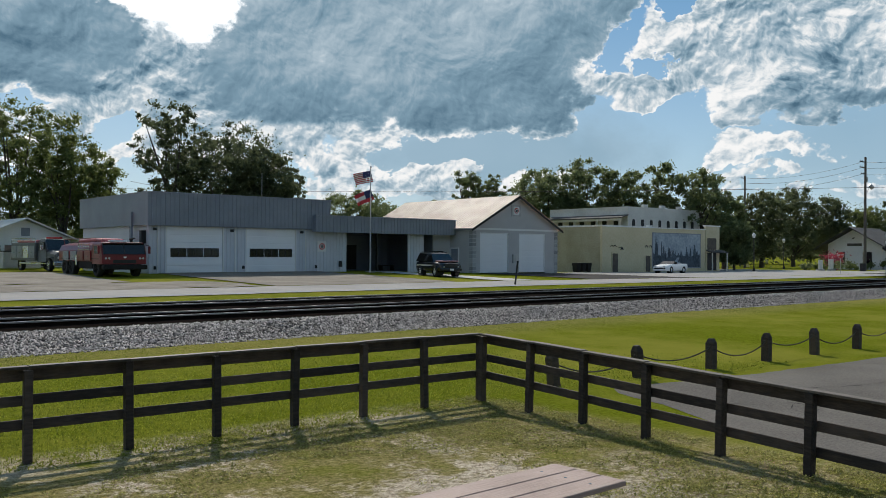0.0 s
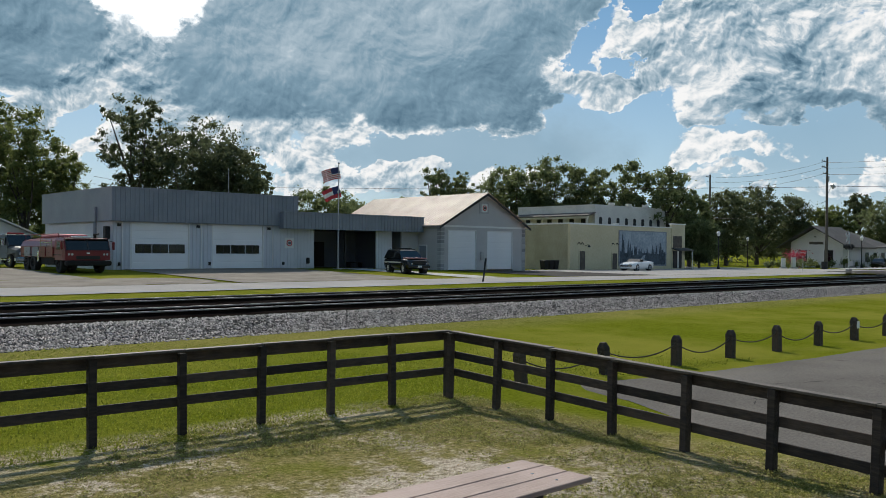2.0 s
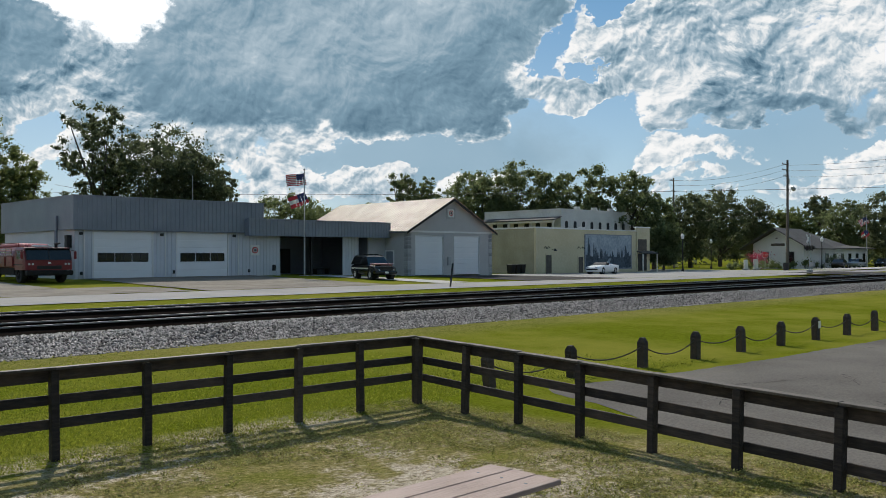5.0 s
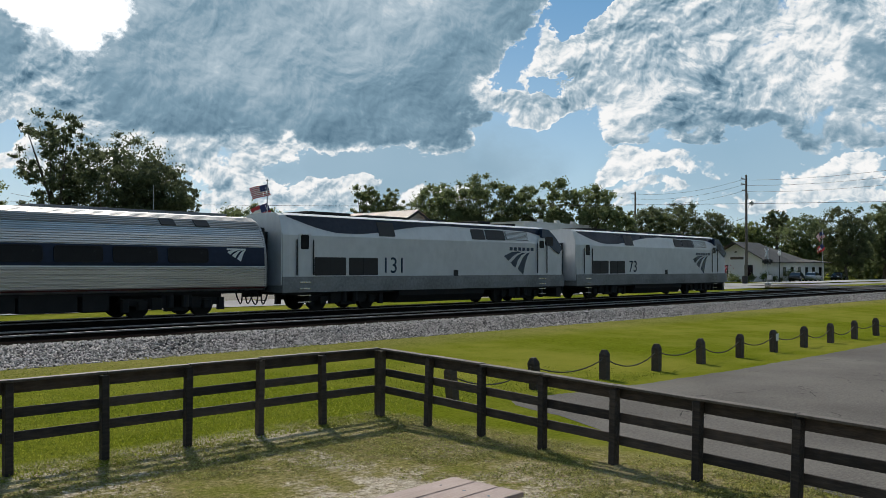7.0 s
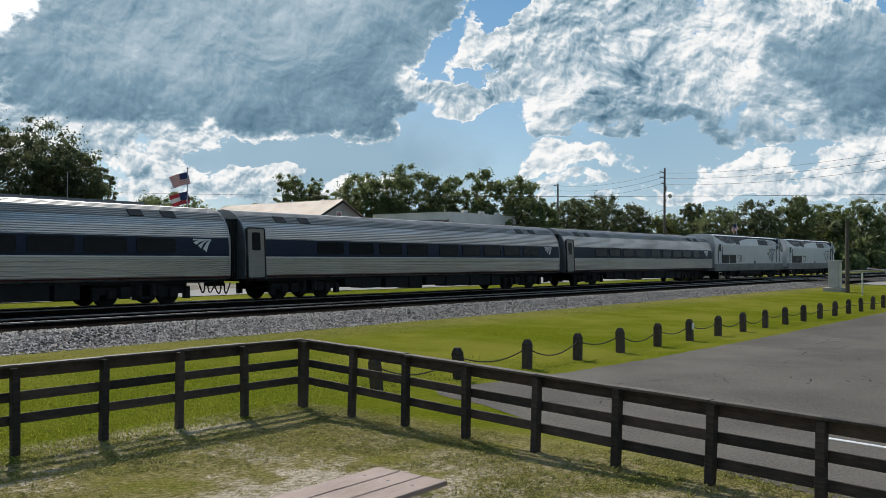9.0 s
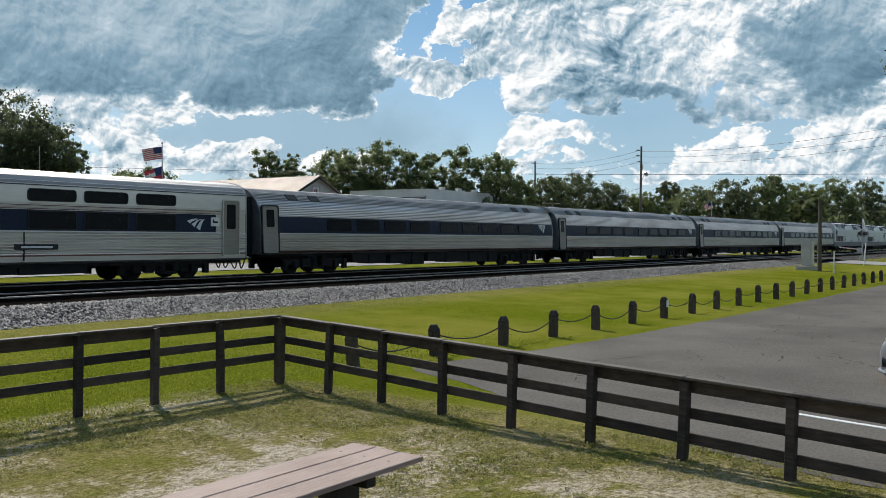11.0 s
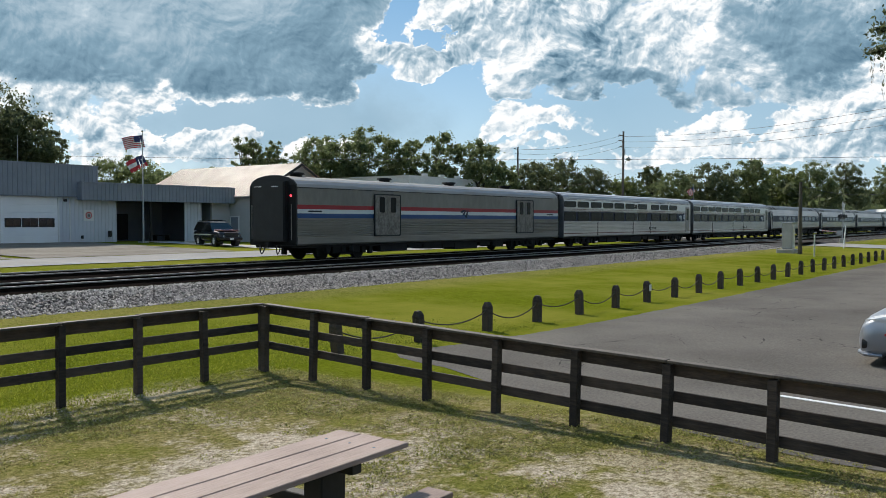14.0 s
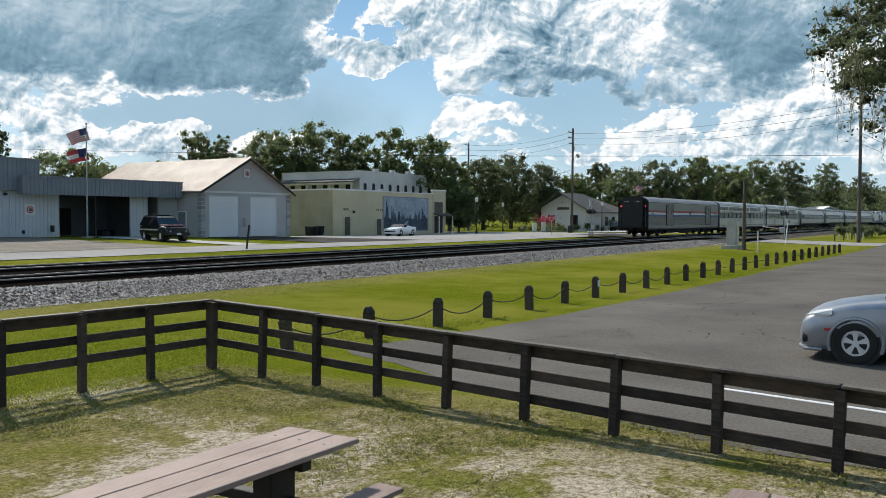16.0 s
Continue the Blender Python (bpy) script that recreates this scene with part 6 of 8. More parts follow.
# ---- picnic tables ----
def picnic_table(x1, y0, yaw=0.0):
    """A table with attached benches; its end stands at x1 and the top's near edge at y0."""
    t = thing("picnic_table", pose(x1, y0, 0, 0, 0, yaw), "weathered plank picnic table on a black frame", "picnic table", "picnic tables in the yard")
    for i in range(3):
        b = part("top_plank", boxes((-2.4, 0, i * 0.235, i * 0.235 + 0.225, 0.712, 0.75), bevel=0.006), PLANK, t, "weathered pinkish-grey plank")
        for x in (-0.28, -2.1):
            scr = bmesh.new()
            tube(scr, (x, i * 0.235 + 0.11, 0.748), (x, i * 0.235 + 0.11, 0.753), 0.012, 0.012, 8)
            part("screw", scr, CHROME, b)
    for y in (-0.42, 0.90):
        part("bench_plank", boxes((-2.35, -0.02, y, y + 0.235, 0.412, 0.45), bevel=0.006), PLANK, t)
    for x in (-0.55, -1.85):
        part("cross_beam", boxes((x - 0.05, x + 0.05, -0.36, 1.06, 0.33, 0.412), bevel=0.006), BLACKWOOD, t)
        part("top_beam", boxes((x - 0.05, x + 0.05, 0.04, 0.66, 0.63, 0.712), bevel=0.006), BLACKWOOD, t)
        part("pedestal", boxes((x - 0.13, x + 0.13, 0.26, 0.44, 0, 0.63), bevel=0.01), BLACKWOOD, t, "thick black pedestal")
        part("foot", boxes((x - 0.1, x + 0.1, 0.02, 0.68, 0, 0.06), bevel=0.01), BLACKWOOD, t)
    brace = bmesh.new()
    prism(brace, [(-0.62, 0.62), (-0.16, 0.62), (-0.16, 0.70), (-0.62, 0.70)], 0.30, 0.40, "y")
    part("brace", brace, BLACKWOOD, t)
    return t


picnic_table(5.19, 4.01, 0.6)
picnic_table(5.47, 0.64, 0.0)

# ---- chain posts by the parking lot ----
CHAIN_POSTS = [(11.9, 10.83), (14.05, 10.57)] + [(16.36 + 2.17 * i, 10.44 - 0.040 * i) for i in range(25)]


def chain_posts():
    rnd = random.Random(12)
    first = None
    tops = []
    for i, (x, y) in enumerate(CHAIN_POSTS):
        tilt = {0: (2, -9), 1: (1, -7)}.get(i, (rnd.uniform(-2, 2), rnd.uniform(-3, 3) + (14 if i > 22 else 0)))
        m = pose(x, y, -0.02, tilt[0], tilt[1], -3 + rnd.uniform(-4, 4))
        if first is None:
            first = thing("chain_post", m, "dark wooden bollard with a pointed top", "bollard", "bollards along the parking lot")
            bm = bmesh.new()
            w = 0.085
            loft(bm, [[(-w, -w, -0.2), (w, -w, -0.2), (w, w, -0.2), (-w, w, -0.2)], [(-w, -w, 0.56), (w, -w, 0.56), (w, w, 0.56), (-w, w, 0.56)], [(-w * 0.55, -w * 0.55, 0.66), (w * 0.55, -w * 0.55, 0.66), (w * 0.55, w * 0.55, 0.66), (-w * 0.55, w * 0.55, 0.66)]])
            part("shaft", bm, FENCE, first)
            part("staple", boxes((-0.1, 0.1, -0.02, 0.02, 0.46, 0.50), bevel=0.006), CHAIN, first)
        else:
            copy_thing(first, m)
        tops.append(m @ Vector((0, 0, 0.48)))
    # paper notice pinned on one post
    note = part("notice", boxes((-0.07, 0.07, -0.012, 0, -0.1, 0.1)), STRIPEWHITE)
    note.matrix_basis = pose(CHAIN_POSTS[6][0] - 0.01, CHAIN_POSTS[6][1] - 0.10, 0.44, 0, 0, -3)
    tagged(note, "small white paper notice pinned to a bollard", "notice")
    for a, b in zip(tops, tops[1:]):
        bm = bmesh.new()
        sag = rnd.uniform(0.14, 0.26)
        pts = [a.lerp(b, i / 10) - Vector((0, 0, sag * 4 * (i / 10) * (1 - i / 10))) for i in range(11)]
        pipe(bm, pts, 0.014, 5)
        tagged(part("chain", bm, CHAIN), "rusty chain slung between two bollards", "chain", "chains along the parking lot")


chain_posts()

# ---- vehicles ----
def wheel(parent, x, y, r, width, rim_mat=ALLOY, spokes=5):
    s = 1 if y > 0 else -1
    bm = bmesh.new()
    prof = [(r * 0.62, 0.5), (r * 0.93, 0.5), (r, 0.34), (r, -0.34), (r * 0.93, -0.5), (r * 0.62, -0.5)]
    n = 28
    rings = []
    for i in range(n):
        a = i * math.tau / n
        rings.append([bm.verts.new((q * math.cos(a), u * width, q * math.sin(a))) for q, u in prof])
    for i in range(n):
        p, q = rings[i], rings[(i + 1) % n]
        for k in range(len(prof)):
            bm.faces.new((p[k], p[(k + 1) % len(prof)], q[(k + 1) % len(prof)], q[k]))
    bmesh.ops.recalc_face_normals(bm, faces=bm.faces[:])
    w = part("wheel", bm, RUBBER, parent, "black tyre on a rim")
    w.matrix_basis = pose(x, y, r)
    rim = bmesh.new()
    o = s * width * 0.42
    tube(rim, (0, o - s * 0.12, 0), (0, o - s * 0.10, 0), r * 0.63, r * 0.63, 24)
    part("brake_disc", rim, BLACK, w)
    sp = bmesh.new()
    o1 = o - s * 0.03
    ring = [[(q * math.cos(i * math.tau / 24), yy, q * math.sin(i * math.tau / 24)) for i in range(24)] for q, yy in ((r * 0.66, o1), (r * 0.66, o), (r * 0.52, o), (r * 0.52, o1))]
    rv = [[sp.verts.new(p) for p in q] for q in ring]
    for a in range(4):
        for i in range(24):
            sp.faces.new((rv[a][i], rv[a][(i + 1) % 24], rv[(a + 1) % 4][(i + 1) % 24], rv[(a + 1) % 4][i]))
    for i in range(spokes):
        a = i * math.tau / spokes + 0.3
        d = 0.28 if spokes == 5 else 0.18
        prism(sp, [(q * math.cos(a + e), q * math.sin(a + e)) for e, q in ((-d * 1.7, r * 0.14), (-d, r * 0.55), (d, r * 0.55), (d * 1.7, r * 0.14))], o1, o + s * 0.006, "y")
    tube(sp, (0, o1, 0), (0, o + s * 0.015, 0), r * 0.19, r * 0.15, 14)
    bmesh.ops.recalc_face_normals(sp, faces=sp.faces[:])
    part("rim", sp, rim_mat, w, "silver alloy rim")
    return w


def skin(stations, n=7):
    """A car body: at each x a half width, sill height, belt height, crown height and shoulder."""
    rings = []
    for x, w, z0, zb, zt in stations:
        half = [(w * 0.93, z0), (w * 0.985, z0 + (zb - z0) * 0.25), (w, z0 + (zb - z0) * 0.55), (w * 0.975, zb - (zb - z0) * 0.10), (w * 0.93, zb), (w * 0.75, zb + (zt - zb) * 0.6), (w * 0.4, zt - 0.01), (0, zt)]
        rings.append([(x, -a, b) for a, b in half] + [(x, a, b) for a, b in half[-2::-1]])
    bm = bmesh.new()
    return loft(bm, rings, closed=True)


def cabin(side, wb, wt, zb, zt):
    """A glasshouse from its side outline (x, z), narrowing upwards."""
    bm = bmesh.new()

    def y(z):
        return wb + (wt - wb) * (z - zb) / (zt - zb)
    a = [(x, -y(z), z) for x, z in side]
    b = [(x, y(z), z) for x, z in side]
    return loft(bm, [a, b])


def arch(parent, x, y, r, paint):
    """A black disc for the shade of the well, and the painted lip, over a wheel."""
    s = 1 if y > 0 else -1
    bm = bmesh.new()
    tube(bm, (x, y - s * 0.34, r * 0.98), (x, y + s * 0.004, r * 0.98), r * 1.16, r * 1.16, 28)
    part("wheel_well", bm, BLACK, parent)
    lip = bmesh.new()
    pts = [Vector((x + r * 1.2 * math.cos(radians(a)), y + s * 0.012, r * 0.98 + r * 1.2 * math.sin(radians(a)))) for a in range(-20, 201, 11)]
    pipe(lip, pts, 0.03, 6)
    part("arch_lip", lip, paint, parent)


def minivan():
    v = thing("minivan", pose(16.78, 2.84, 0.01, 0, 0, 90), "silver minivan parked on the asphalt lot", "car")
    # x = 0 at the nose, the body runs back to x = -5.1
    st = [(0.0, 0.62, 0.30, 0.52, 0.56), (-0.04, 0.76, 0.24, 0.60, 0.68), (-0.12, 0.86, 0.20, 0.70, 0.80), (-0.28, 0.94, 0.19, 0.80, 0.90), (-0.5, 0.985, 0.20, 0.88, 0.97), (-0.9, 1.0, 0.22, 0.96, 1.05),
          (-1.3, 1.0, 0.22, 1.0, 1.10), (-1.7, 1.0, 0.21, 1.03, 1.14), (-2.4, 1.0, 0.20, 1.04, 1.14), (-3.6, 1.0, 0.20, 1.05, 1.15), (-4.6, 0.99, 0.22, 1.06, 1.16), (-5.0, 0.95, 0.30, 1.04, 1.12), (-5.1, 0.88, 0.38, 1.0, 1.05)]
    part("body", skin(st), SILVER, v, smooth=True)
    part("glasshouse", cabin([(-1.45, 1.08), (-1.55, 1.10), (-2.35, 1.62), (-2.75, 1.70), (-4.4, 1.70), (-4.75, 1.62), (-5.0, 1.10)], 0.93, 0.74, 1.08, 1.72), GLASS, v)
    part("roof", cabin([(-2.30, 1.64), (-2.75, 1.725), (-4.4, 1.73), (-4.8, 1.64)], 0.78, 0.70, 1.62, 1.74), SILVER, v, smooth=True)
    for s in (-1, 1):
        for x0, z0, x1, z1 in ((-1.48, 1.06, -2.32, 1.64), (-3.2, 1.05, -3.15, 1.68), (-4.3, 1.05, -4.2, 1.7)):
            bm = bmesh.new()
            tube(bm, (x0, s * 0.945, z0), (x1, s * 0.775, z1), 0.045, 0.04, 6)
            part("pillar", bm, SILVER, v)
        for x in (-0.92, -4.05):
            arch(v, x, s * 0.985, 0.345, SILVER)
            wheel(v, x, s * 0.90, 0.345, 0.23)
        hl = bmesh.new()
        loft(hl, [[(-0.10, s * 0.70, 0.66), (-0.10, s * 0.62, 0.76), (-0.10, s * 0.72, 0.76)], [(-0.28, s * 0.90, 0.68), (-0.28, s * 0.84, 0.84), (-0.28, s * 0.91, 0.80)], [(-0.55, s * 1.0, 0.80), (-0.55, s * 0.96, 0.90), (-0.56, s * 0.99, 0.88)]])
        part("headlight", hl, LAMPGLASS, v, "clear wrap-around headlight")
        fg = bmesh.new()
        tube(fg, (-0.16, s * 0.80, 0.37), (-0.08, s * 0.80, 0.37), 0.085, 0.085, 14)
        part("fog_lamp", fg, BLACK, v)
        mr = part("mirror", boxes((-1.95, -1.75, s * 1.0 - 0.02, s * 1.0 + 0.18 * s if s > 0 else s * 1.0 + 0.02, 1.12, 1.28)) if s > 0 else boxes((-1.95, -1.75, -1.20, -0.98, 1.12, 1.28), bevel=0.03), SILVER, v)
        for x in (-1.52, -2.7, -3.6):
            part("door_seam", boxes((x - 0.006, x + 0.006, s * 1.0 - 0.005, s * 1.0 + 0.004, 0.30, 1.0)), BLACK, v)
        part("side_marker", boxes((-0.56, -0.44, s * 0.99 - 0.006, s * 0.99 + 0.006, 0.53, 0.57)), SIGNRED, v)
    part("grille", boxes((-0.06, 0.006, -0.5, 0.5, 0.32, 0.46), bevel=0.02), BLACK, v)
    part("lower_lip", skin([(0.03, 0.60, 0.17, 0.22, 0.23), (-0.10, 0.84, 0.15, 0.23, 0.25), (-0.4, 0.95, 0.16, 0.22, 0.24)]), SILVER, v)
    part("wiper_cowl", boxes((-1.62, -1.32, -0.72, 0.72, 1.085, 1.12), bevel=0.01), BLACK, v)
    return v


minivan()


def road_car(name, m, label, paint, st, cab, roof, wheels, r, w, trim=None):
    v = thing(name, m, label, "car")
    part("body", skin(st), paint, v, smooth=True)
    if cab:
        part("glasshouse", cabin(*cab), GLASS, v)
    if roof:
        part("roof", cabin(*roof), paint, v)
    for s in (-1, 1):
        for x in wheels:
            arch(v, x, s * (w - 0.01), r, paint)
            wheel(v, x, s * (w - 0.1), r, 0.24)
        hl = part("headlight", boxes((-0.16, 0.02, s * (w - 0.42) - 0.14, s * (w - 0.42) + 0.14, 0.66, 0.80), bevel=0.03), LAMPGLASS, v)
    return v


# a black utility car with a red and white bonnet, facing the road
suv = road_car("utility_car", pose(43.35, 49.9, land(43.4, 50) + 0.06, 0, 0, 254), "black utility car with a faded red bonnet and pale side stripe", CARBLACK,
               [(0, 0.72, 0.42, 0.80, 0.86), (-0.1, 0.86, 0.36, 0.92, 1.0), (-0.4, 0.93, 0.34, 1.02, 1.10), (-1.4, 0.94, 0.34, 1.06, 1.16), (-3.0, 0.94, 0.34, 1.08, 1.16), (-4.5, 0.93, 0.36, 1.08, 1.16), (-4.8, 0.86, 0.42, 1.04, 1.1)],
               ([(-1.35, 1.12), (-2.05, 1.74), (-4.45, 1.76), (-4.75, 1.12)], 0.90, 0.70, 1.12, 1.76), ([(-2.0, 1.72), (-2.2, 1.80), (-4.4, 1.81), (-4.5, 1.74)], 0.72, 0.66, 1.72, 1.82), (-0.95, -3.8), 0.37, 0.94)
part("bonnet_panel", boxes((-1.35, -0.3, -0.76, 0.76, 1.12, 1.20), bevel=0.03), mat("faded_red_bonnet", (0.40, 0.10, 0.12), (0.60, 0.32, 0.34), 0.4), suv, "sun-faded red bonnet")
part("grille", boxes((-0.05, 0.04, -0.55, 0.55, 0.68, 0.98), bevel=0.02), BLACK, suv, "dark grille")
part("bumper", boxes((-0.1, 0.10, -0.88, 0.88, 0.42, 0.62), bevel=0.04), CARBLACK, suv)
part("number_plate", boxes((0.10, 0.115, -0.16, 0.16, 0.46, 0.60)), STRIPEWHITE, suv)
for s in (-1, 1):
    part("side_stripe", boxes((-4.5, -1.4, s * 0.935 - 0.01, s * 0.935 + 0.014, 0.78, 0.88)), OLDWHITE, suv, "pale side stripe")
    part("roof_rail", boxes((-4.3, -2.2, s * 0.6 - 0.02, s * 0.6 + 0.02, 1.82, 1.88)), BLACK, suv)
part("light_bar", boxes((-2.9, -2.6, -0.55, 0.55, 1.82, 1.94), bevel=0.03), UNDER, suv, "dark roof light bar")

# a white open two-seater before the mural
cabrio = road_car("convertible", pose(81.0, 58.2, land(81, 58) + 0.05, 0, 0, 186), "white convertible sports car with its roof down", CARWHITE,
                  [(0, 0.70, 0.30, 0.60, 0.64), (-0.1, 0.86, 0.22, 0.70, 0.76), (-0.5, 0.94, 0.20, 0.82, 0.90), (-1.5, 0.95, 0.20, 0.92, 0.99), (-3.0, 0.95, 0.20, 0.94, 0.97), (-4.3, 0.95, 0.22, 0.98, 1.03), (-4.7, 0.90, 0.32, 0.95, 1.0), (-4.78, 0.84, 0.42, 0.88, 0.92)],
                  ([(-1.5, 0.96), (-2.05, 1.30), (-2.10, 1.30), (-1.62, 0.96)], 0.86, 0.72, 0.96, 1.30), None, (-0.95, -3.75), 0.35, 0.95)
part("cockpit", boxes((-3.5, -1.75, -0.72, 0.72, 0.90, 0.995), bevel=0.02), BLACK, cabrio)
for y in (-0.36, 0.36):
    part("seat_back", boxes((-2.9, -2.7, y - 0.25, y + 0.25, 0.9, 1.24), bevel=0.05), BLACK, cabrio)
part("grille", boxes((-0.04, 0.02, -0.72, 0.72, 0.44, 0.60), bevel=0.02), BLACK, cabrio, "wide black grille")

# far parked cars by the depot and beyond the crossing
for x, y, yaw, paint, lab in ((141, 53.6, 10, CARBLACK, "dark car parked by the depot"), (150, 54.2, 5, SILVER, "silver car parked by the depot"), (158, 54.0, 185, CARBLACK, "dark car parked along the depot"), (205, 33.0, 160, SILVER, "pale blue-grey car by the far shed")):
    road_car("parked_car", pose(x, y, 0.36, 0, 0, yaw), lab, paint,
             [(0, 0.7, 0.3, 0.7, 0.66), (-0.2, 0.88, 0.24, 0.82, 0.9), (-1.2, 0.9, 0.22, 0.92, 1.0), (-3.4, 0.9, 0.22, 0.94, 1.0), (-4.4, 0.86, 0.26, 0.92, 0.98), (-4.5, 0.8, 0.34, 0.86, 0.9)],
             ([(-1.2, 0.96), (-1.9, 1.44), (-3.3, 1.46), (-4.0, 0.98)], 0.84, 0.66, 0.96, 1.46), ([(-1.85, 1.42), (-2.0, 1.49), (-3.2, 1.5), (-3.4, 1.43)], 0.68, 0.62, 1.42, 1.5), (-0.85, -3.6), 0.33, 0.9)


def rails(points, r=0.03):
    bm = bmesh.new()
    return pipe(bm, points, r, 6)


def crash_truck():
    """A wide-cabbed red airfield fire truck, nose towards the road."""
    t = thing("fire_truck", pose(21.05, 56.3, land(20.7, 56) + 0.03, 0, 0, -90), "red wide-cabbed fire truck, shade in its paint, with a faded hose bed", "truck")
    # x = 0 at the nose, the body runs back to negative x
    cab = bmesh.new()
    loft(cab, [[(x, -w, 0.82), (x, w, 0.82), (x, w, zc), (x, w * 0.93, zt), (x, -w * 0.93, zt), (x, -w, zc)] for x, w, zc, zt in ((0, 1.34, 1.36, 1.45), (-0.05, 1.42, 1.42, 1.52), (-0.30, 1.45, 2.0, 2.16), (-0.42, 1.45, 2.08, 2.24), (-1.8, 1.45, 2.10, 2.26))])
    part("cab", cab, RED, t)
    ws = bmesh.new()
    prism(ws, [(0.02, 1.46), (-0.27, 2.13), (-0.33, 2.13), (-0.10, 1.46)], -1.33, 1.33, "y")
    part("windscreen", ws, GLASS, t, "dark full-width windscreen")
    for y in (-1.36, -0.02, 1.32):
        post = bmesh.new()
        prism(post, [(0.035, 1.44), (-0.26, 2.16), (-0.34, 2.16), (-0.08, 1.44)], y, y + 0.045, "y")
        part("windscreen_post", post, BLACK, t)
    part("sun_visor", boxes((-0.42, -0.12, -1.34, 1.34, 2.16, 2.20), bevel=0.015), BLACK, t)
    part("roof_lamp_bar", boxes((-1.0, -0.5, -0.75, 0.35, 2.26, 2.36), bevel=0.03), WHITE, t, "pale roof lamp bar")
    gun = bmesh.new()
    tube(gun, (-0.75, 0.7, 2.25), (-0.75, 0.7, 2.45), 0.10, 0.08, 10)
    tube(gun, (-0.95, 0.7, 2.45), (-0.15, 0.7, 2.50), 0.07, 0.05, 10)
    part("water_cannon", gun, UNDER, t, "dark roof water cannon")
    for s in (-1, 1):
        part("side_window", boxes((-1.45, -0.45, s * 1.455 - 0.01, s * 1.455 + 0.01, 1.5, 2.0), bevel=0.005), GLASS, t)
        part("cab_door", boxes((-1.55, -0.38, s * 1.452 - 0.008, s * 1.452 + 0.008, 0.9, 1.44), bevel=0.004), RED, t)
        part("mirror", boxes((-0.16, 0.0, s * 1.64 - 0.07, s * 1.64 + 0.07, 1.5, 2.0), bevel=0.03), RED, t)
        part("mirror_arm", rails([(-0.2, s * 1.44, 2.05), (-0.08, s * 1.62, 2.05), (-0.08, s * 1.62, 1.5)], 0.02), BLACK, t)
        for y in (1.2, 1.0):
            hl = bmesh.new()
            tube(hl, (-0.02, s * y, 1.20), (0.03, s * y, 1.20), 0.07, 0.07, 12)
            part("headlight", hl, LAMPGLASS, t)
        part("fender", boxes((-2.05, -0.55, s * 1.3 - 0.17, s * 1.3 + 0.17, 1.12, 1.2), bevel=0.03), BLACK, t)
        part("fender", boxes((-8.3, -5.5, s * 1.3 - 0.17, s * 1.3 + 0.17, 1.12, 1.2), bevel=0.03), BLACK, t)
    part("bumper", boxes((-0.2, 0.25, -1.42, 1.42, 0.48, 0.80), bevel=0.06), UNDER, t, "black front bumper")
    part("nose_grille", boxes((0.0, 0.03, -0.75, 0.75, 0.88, 1.10), bevel=0.01), BLACK, t)
    part("nose_lamp", boxes((0.02, 0.05, -0.09, 0.09, 1.22, 1.32)), WHITE, t)
    body = bmesh.new()
    loft(body, [[(x, -1.38, 0.98), (x, 1.38, 0.98), (x, 1.40, 1.7), (x, 1.22, 2.05), (x, 0.75, zt), (x, -0.75, zt), (x, -1.22, 2.05), (x, -1.40, 1.7)] for x, zt in ((-1.95, 2.24), (-3.4, 2.30), (-6.0, 2.28), (-8.8, 2.20))])
    part("tank_body", body, RED, t)
    hose = bmesh.new()
    for i in range(7):
        y = -0.66 + 0.22 * i
        pipe(hose, [(-2.15, y, 2.36), (-3.4, y + 0.04, 2.42), (-5.0, y - 0.03, 2.40), (-6.6, y, 2.36)], 0.11, 7)
    part("hose_roll", hose, PINKHOSE, t, "sun-faded hose folded in the bed")
    for x in (-2.75, -4.2, -5.6, -7.2):
        lk = part("locker", boxes((x - 0.6, x + 0.6, -1.47, -1.40, 1.04, 1.66), bevel=0.02), GREYTRUCK if x < -5 else RED, t)
        part("locker_handle", boxes((x - 0.12, x + 0.12, -1.50, -1.47, 1.3, 1.34)), CHROME, lk)
    for z in (1.78, 1.95, 2.12):
        part("ladder_rail", rails([(-4.6, -1.46, z), (-2.3, -1.46, z)], 0.025), CHROME, t)
    for x in (-2.4, -3.4, -4.5):
        part("rail_post", rails([(x, -1.44, 1.66), (x, -1.46, 2.2)], 0.022), CHROME, t)
    part("hand_rail", rails([(-2.1, -1.1, 2.1), (-2.1, -1.12, 2.52), (-8.6, -1.12, 2.48), (-8.6, -1.1, 2.1)], 0.025), RED, t)
    part("pump_panel", boxes((-5.1, -4.8, -1.48, -1.41, 0.7, 1.4), bevel=0.01), CHROME, t, "bright pump panel")
    part("chassis", boxes((-8.6, -0.2, -1.0, 1.0, 0.5, 0.98)), UNDER, t)
    part("side_tank", boxes((-5.0, -2.3, -1.3, 1.3, 0.5, 1.0), bevel=0.06), UNDER, t)
    for x in (-1.3, -6.2, -7.6):
        for s in (-1, 1):
            wheel(t, x, s * 1.2, 0.58, 0.38, UNDER, 6)
    return t


crash_truck()


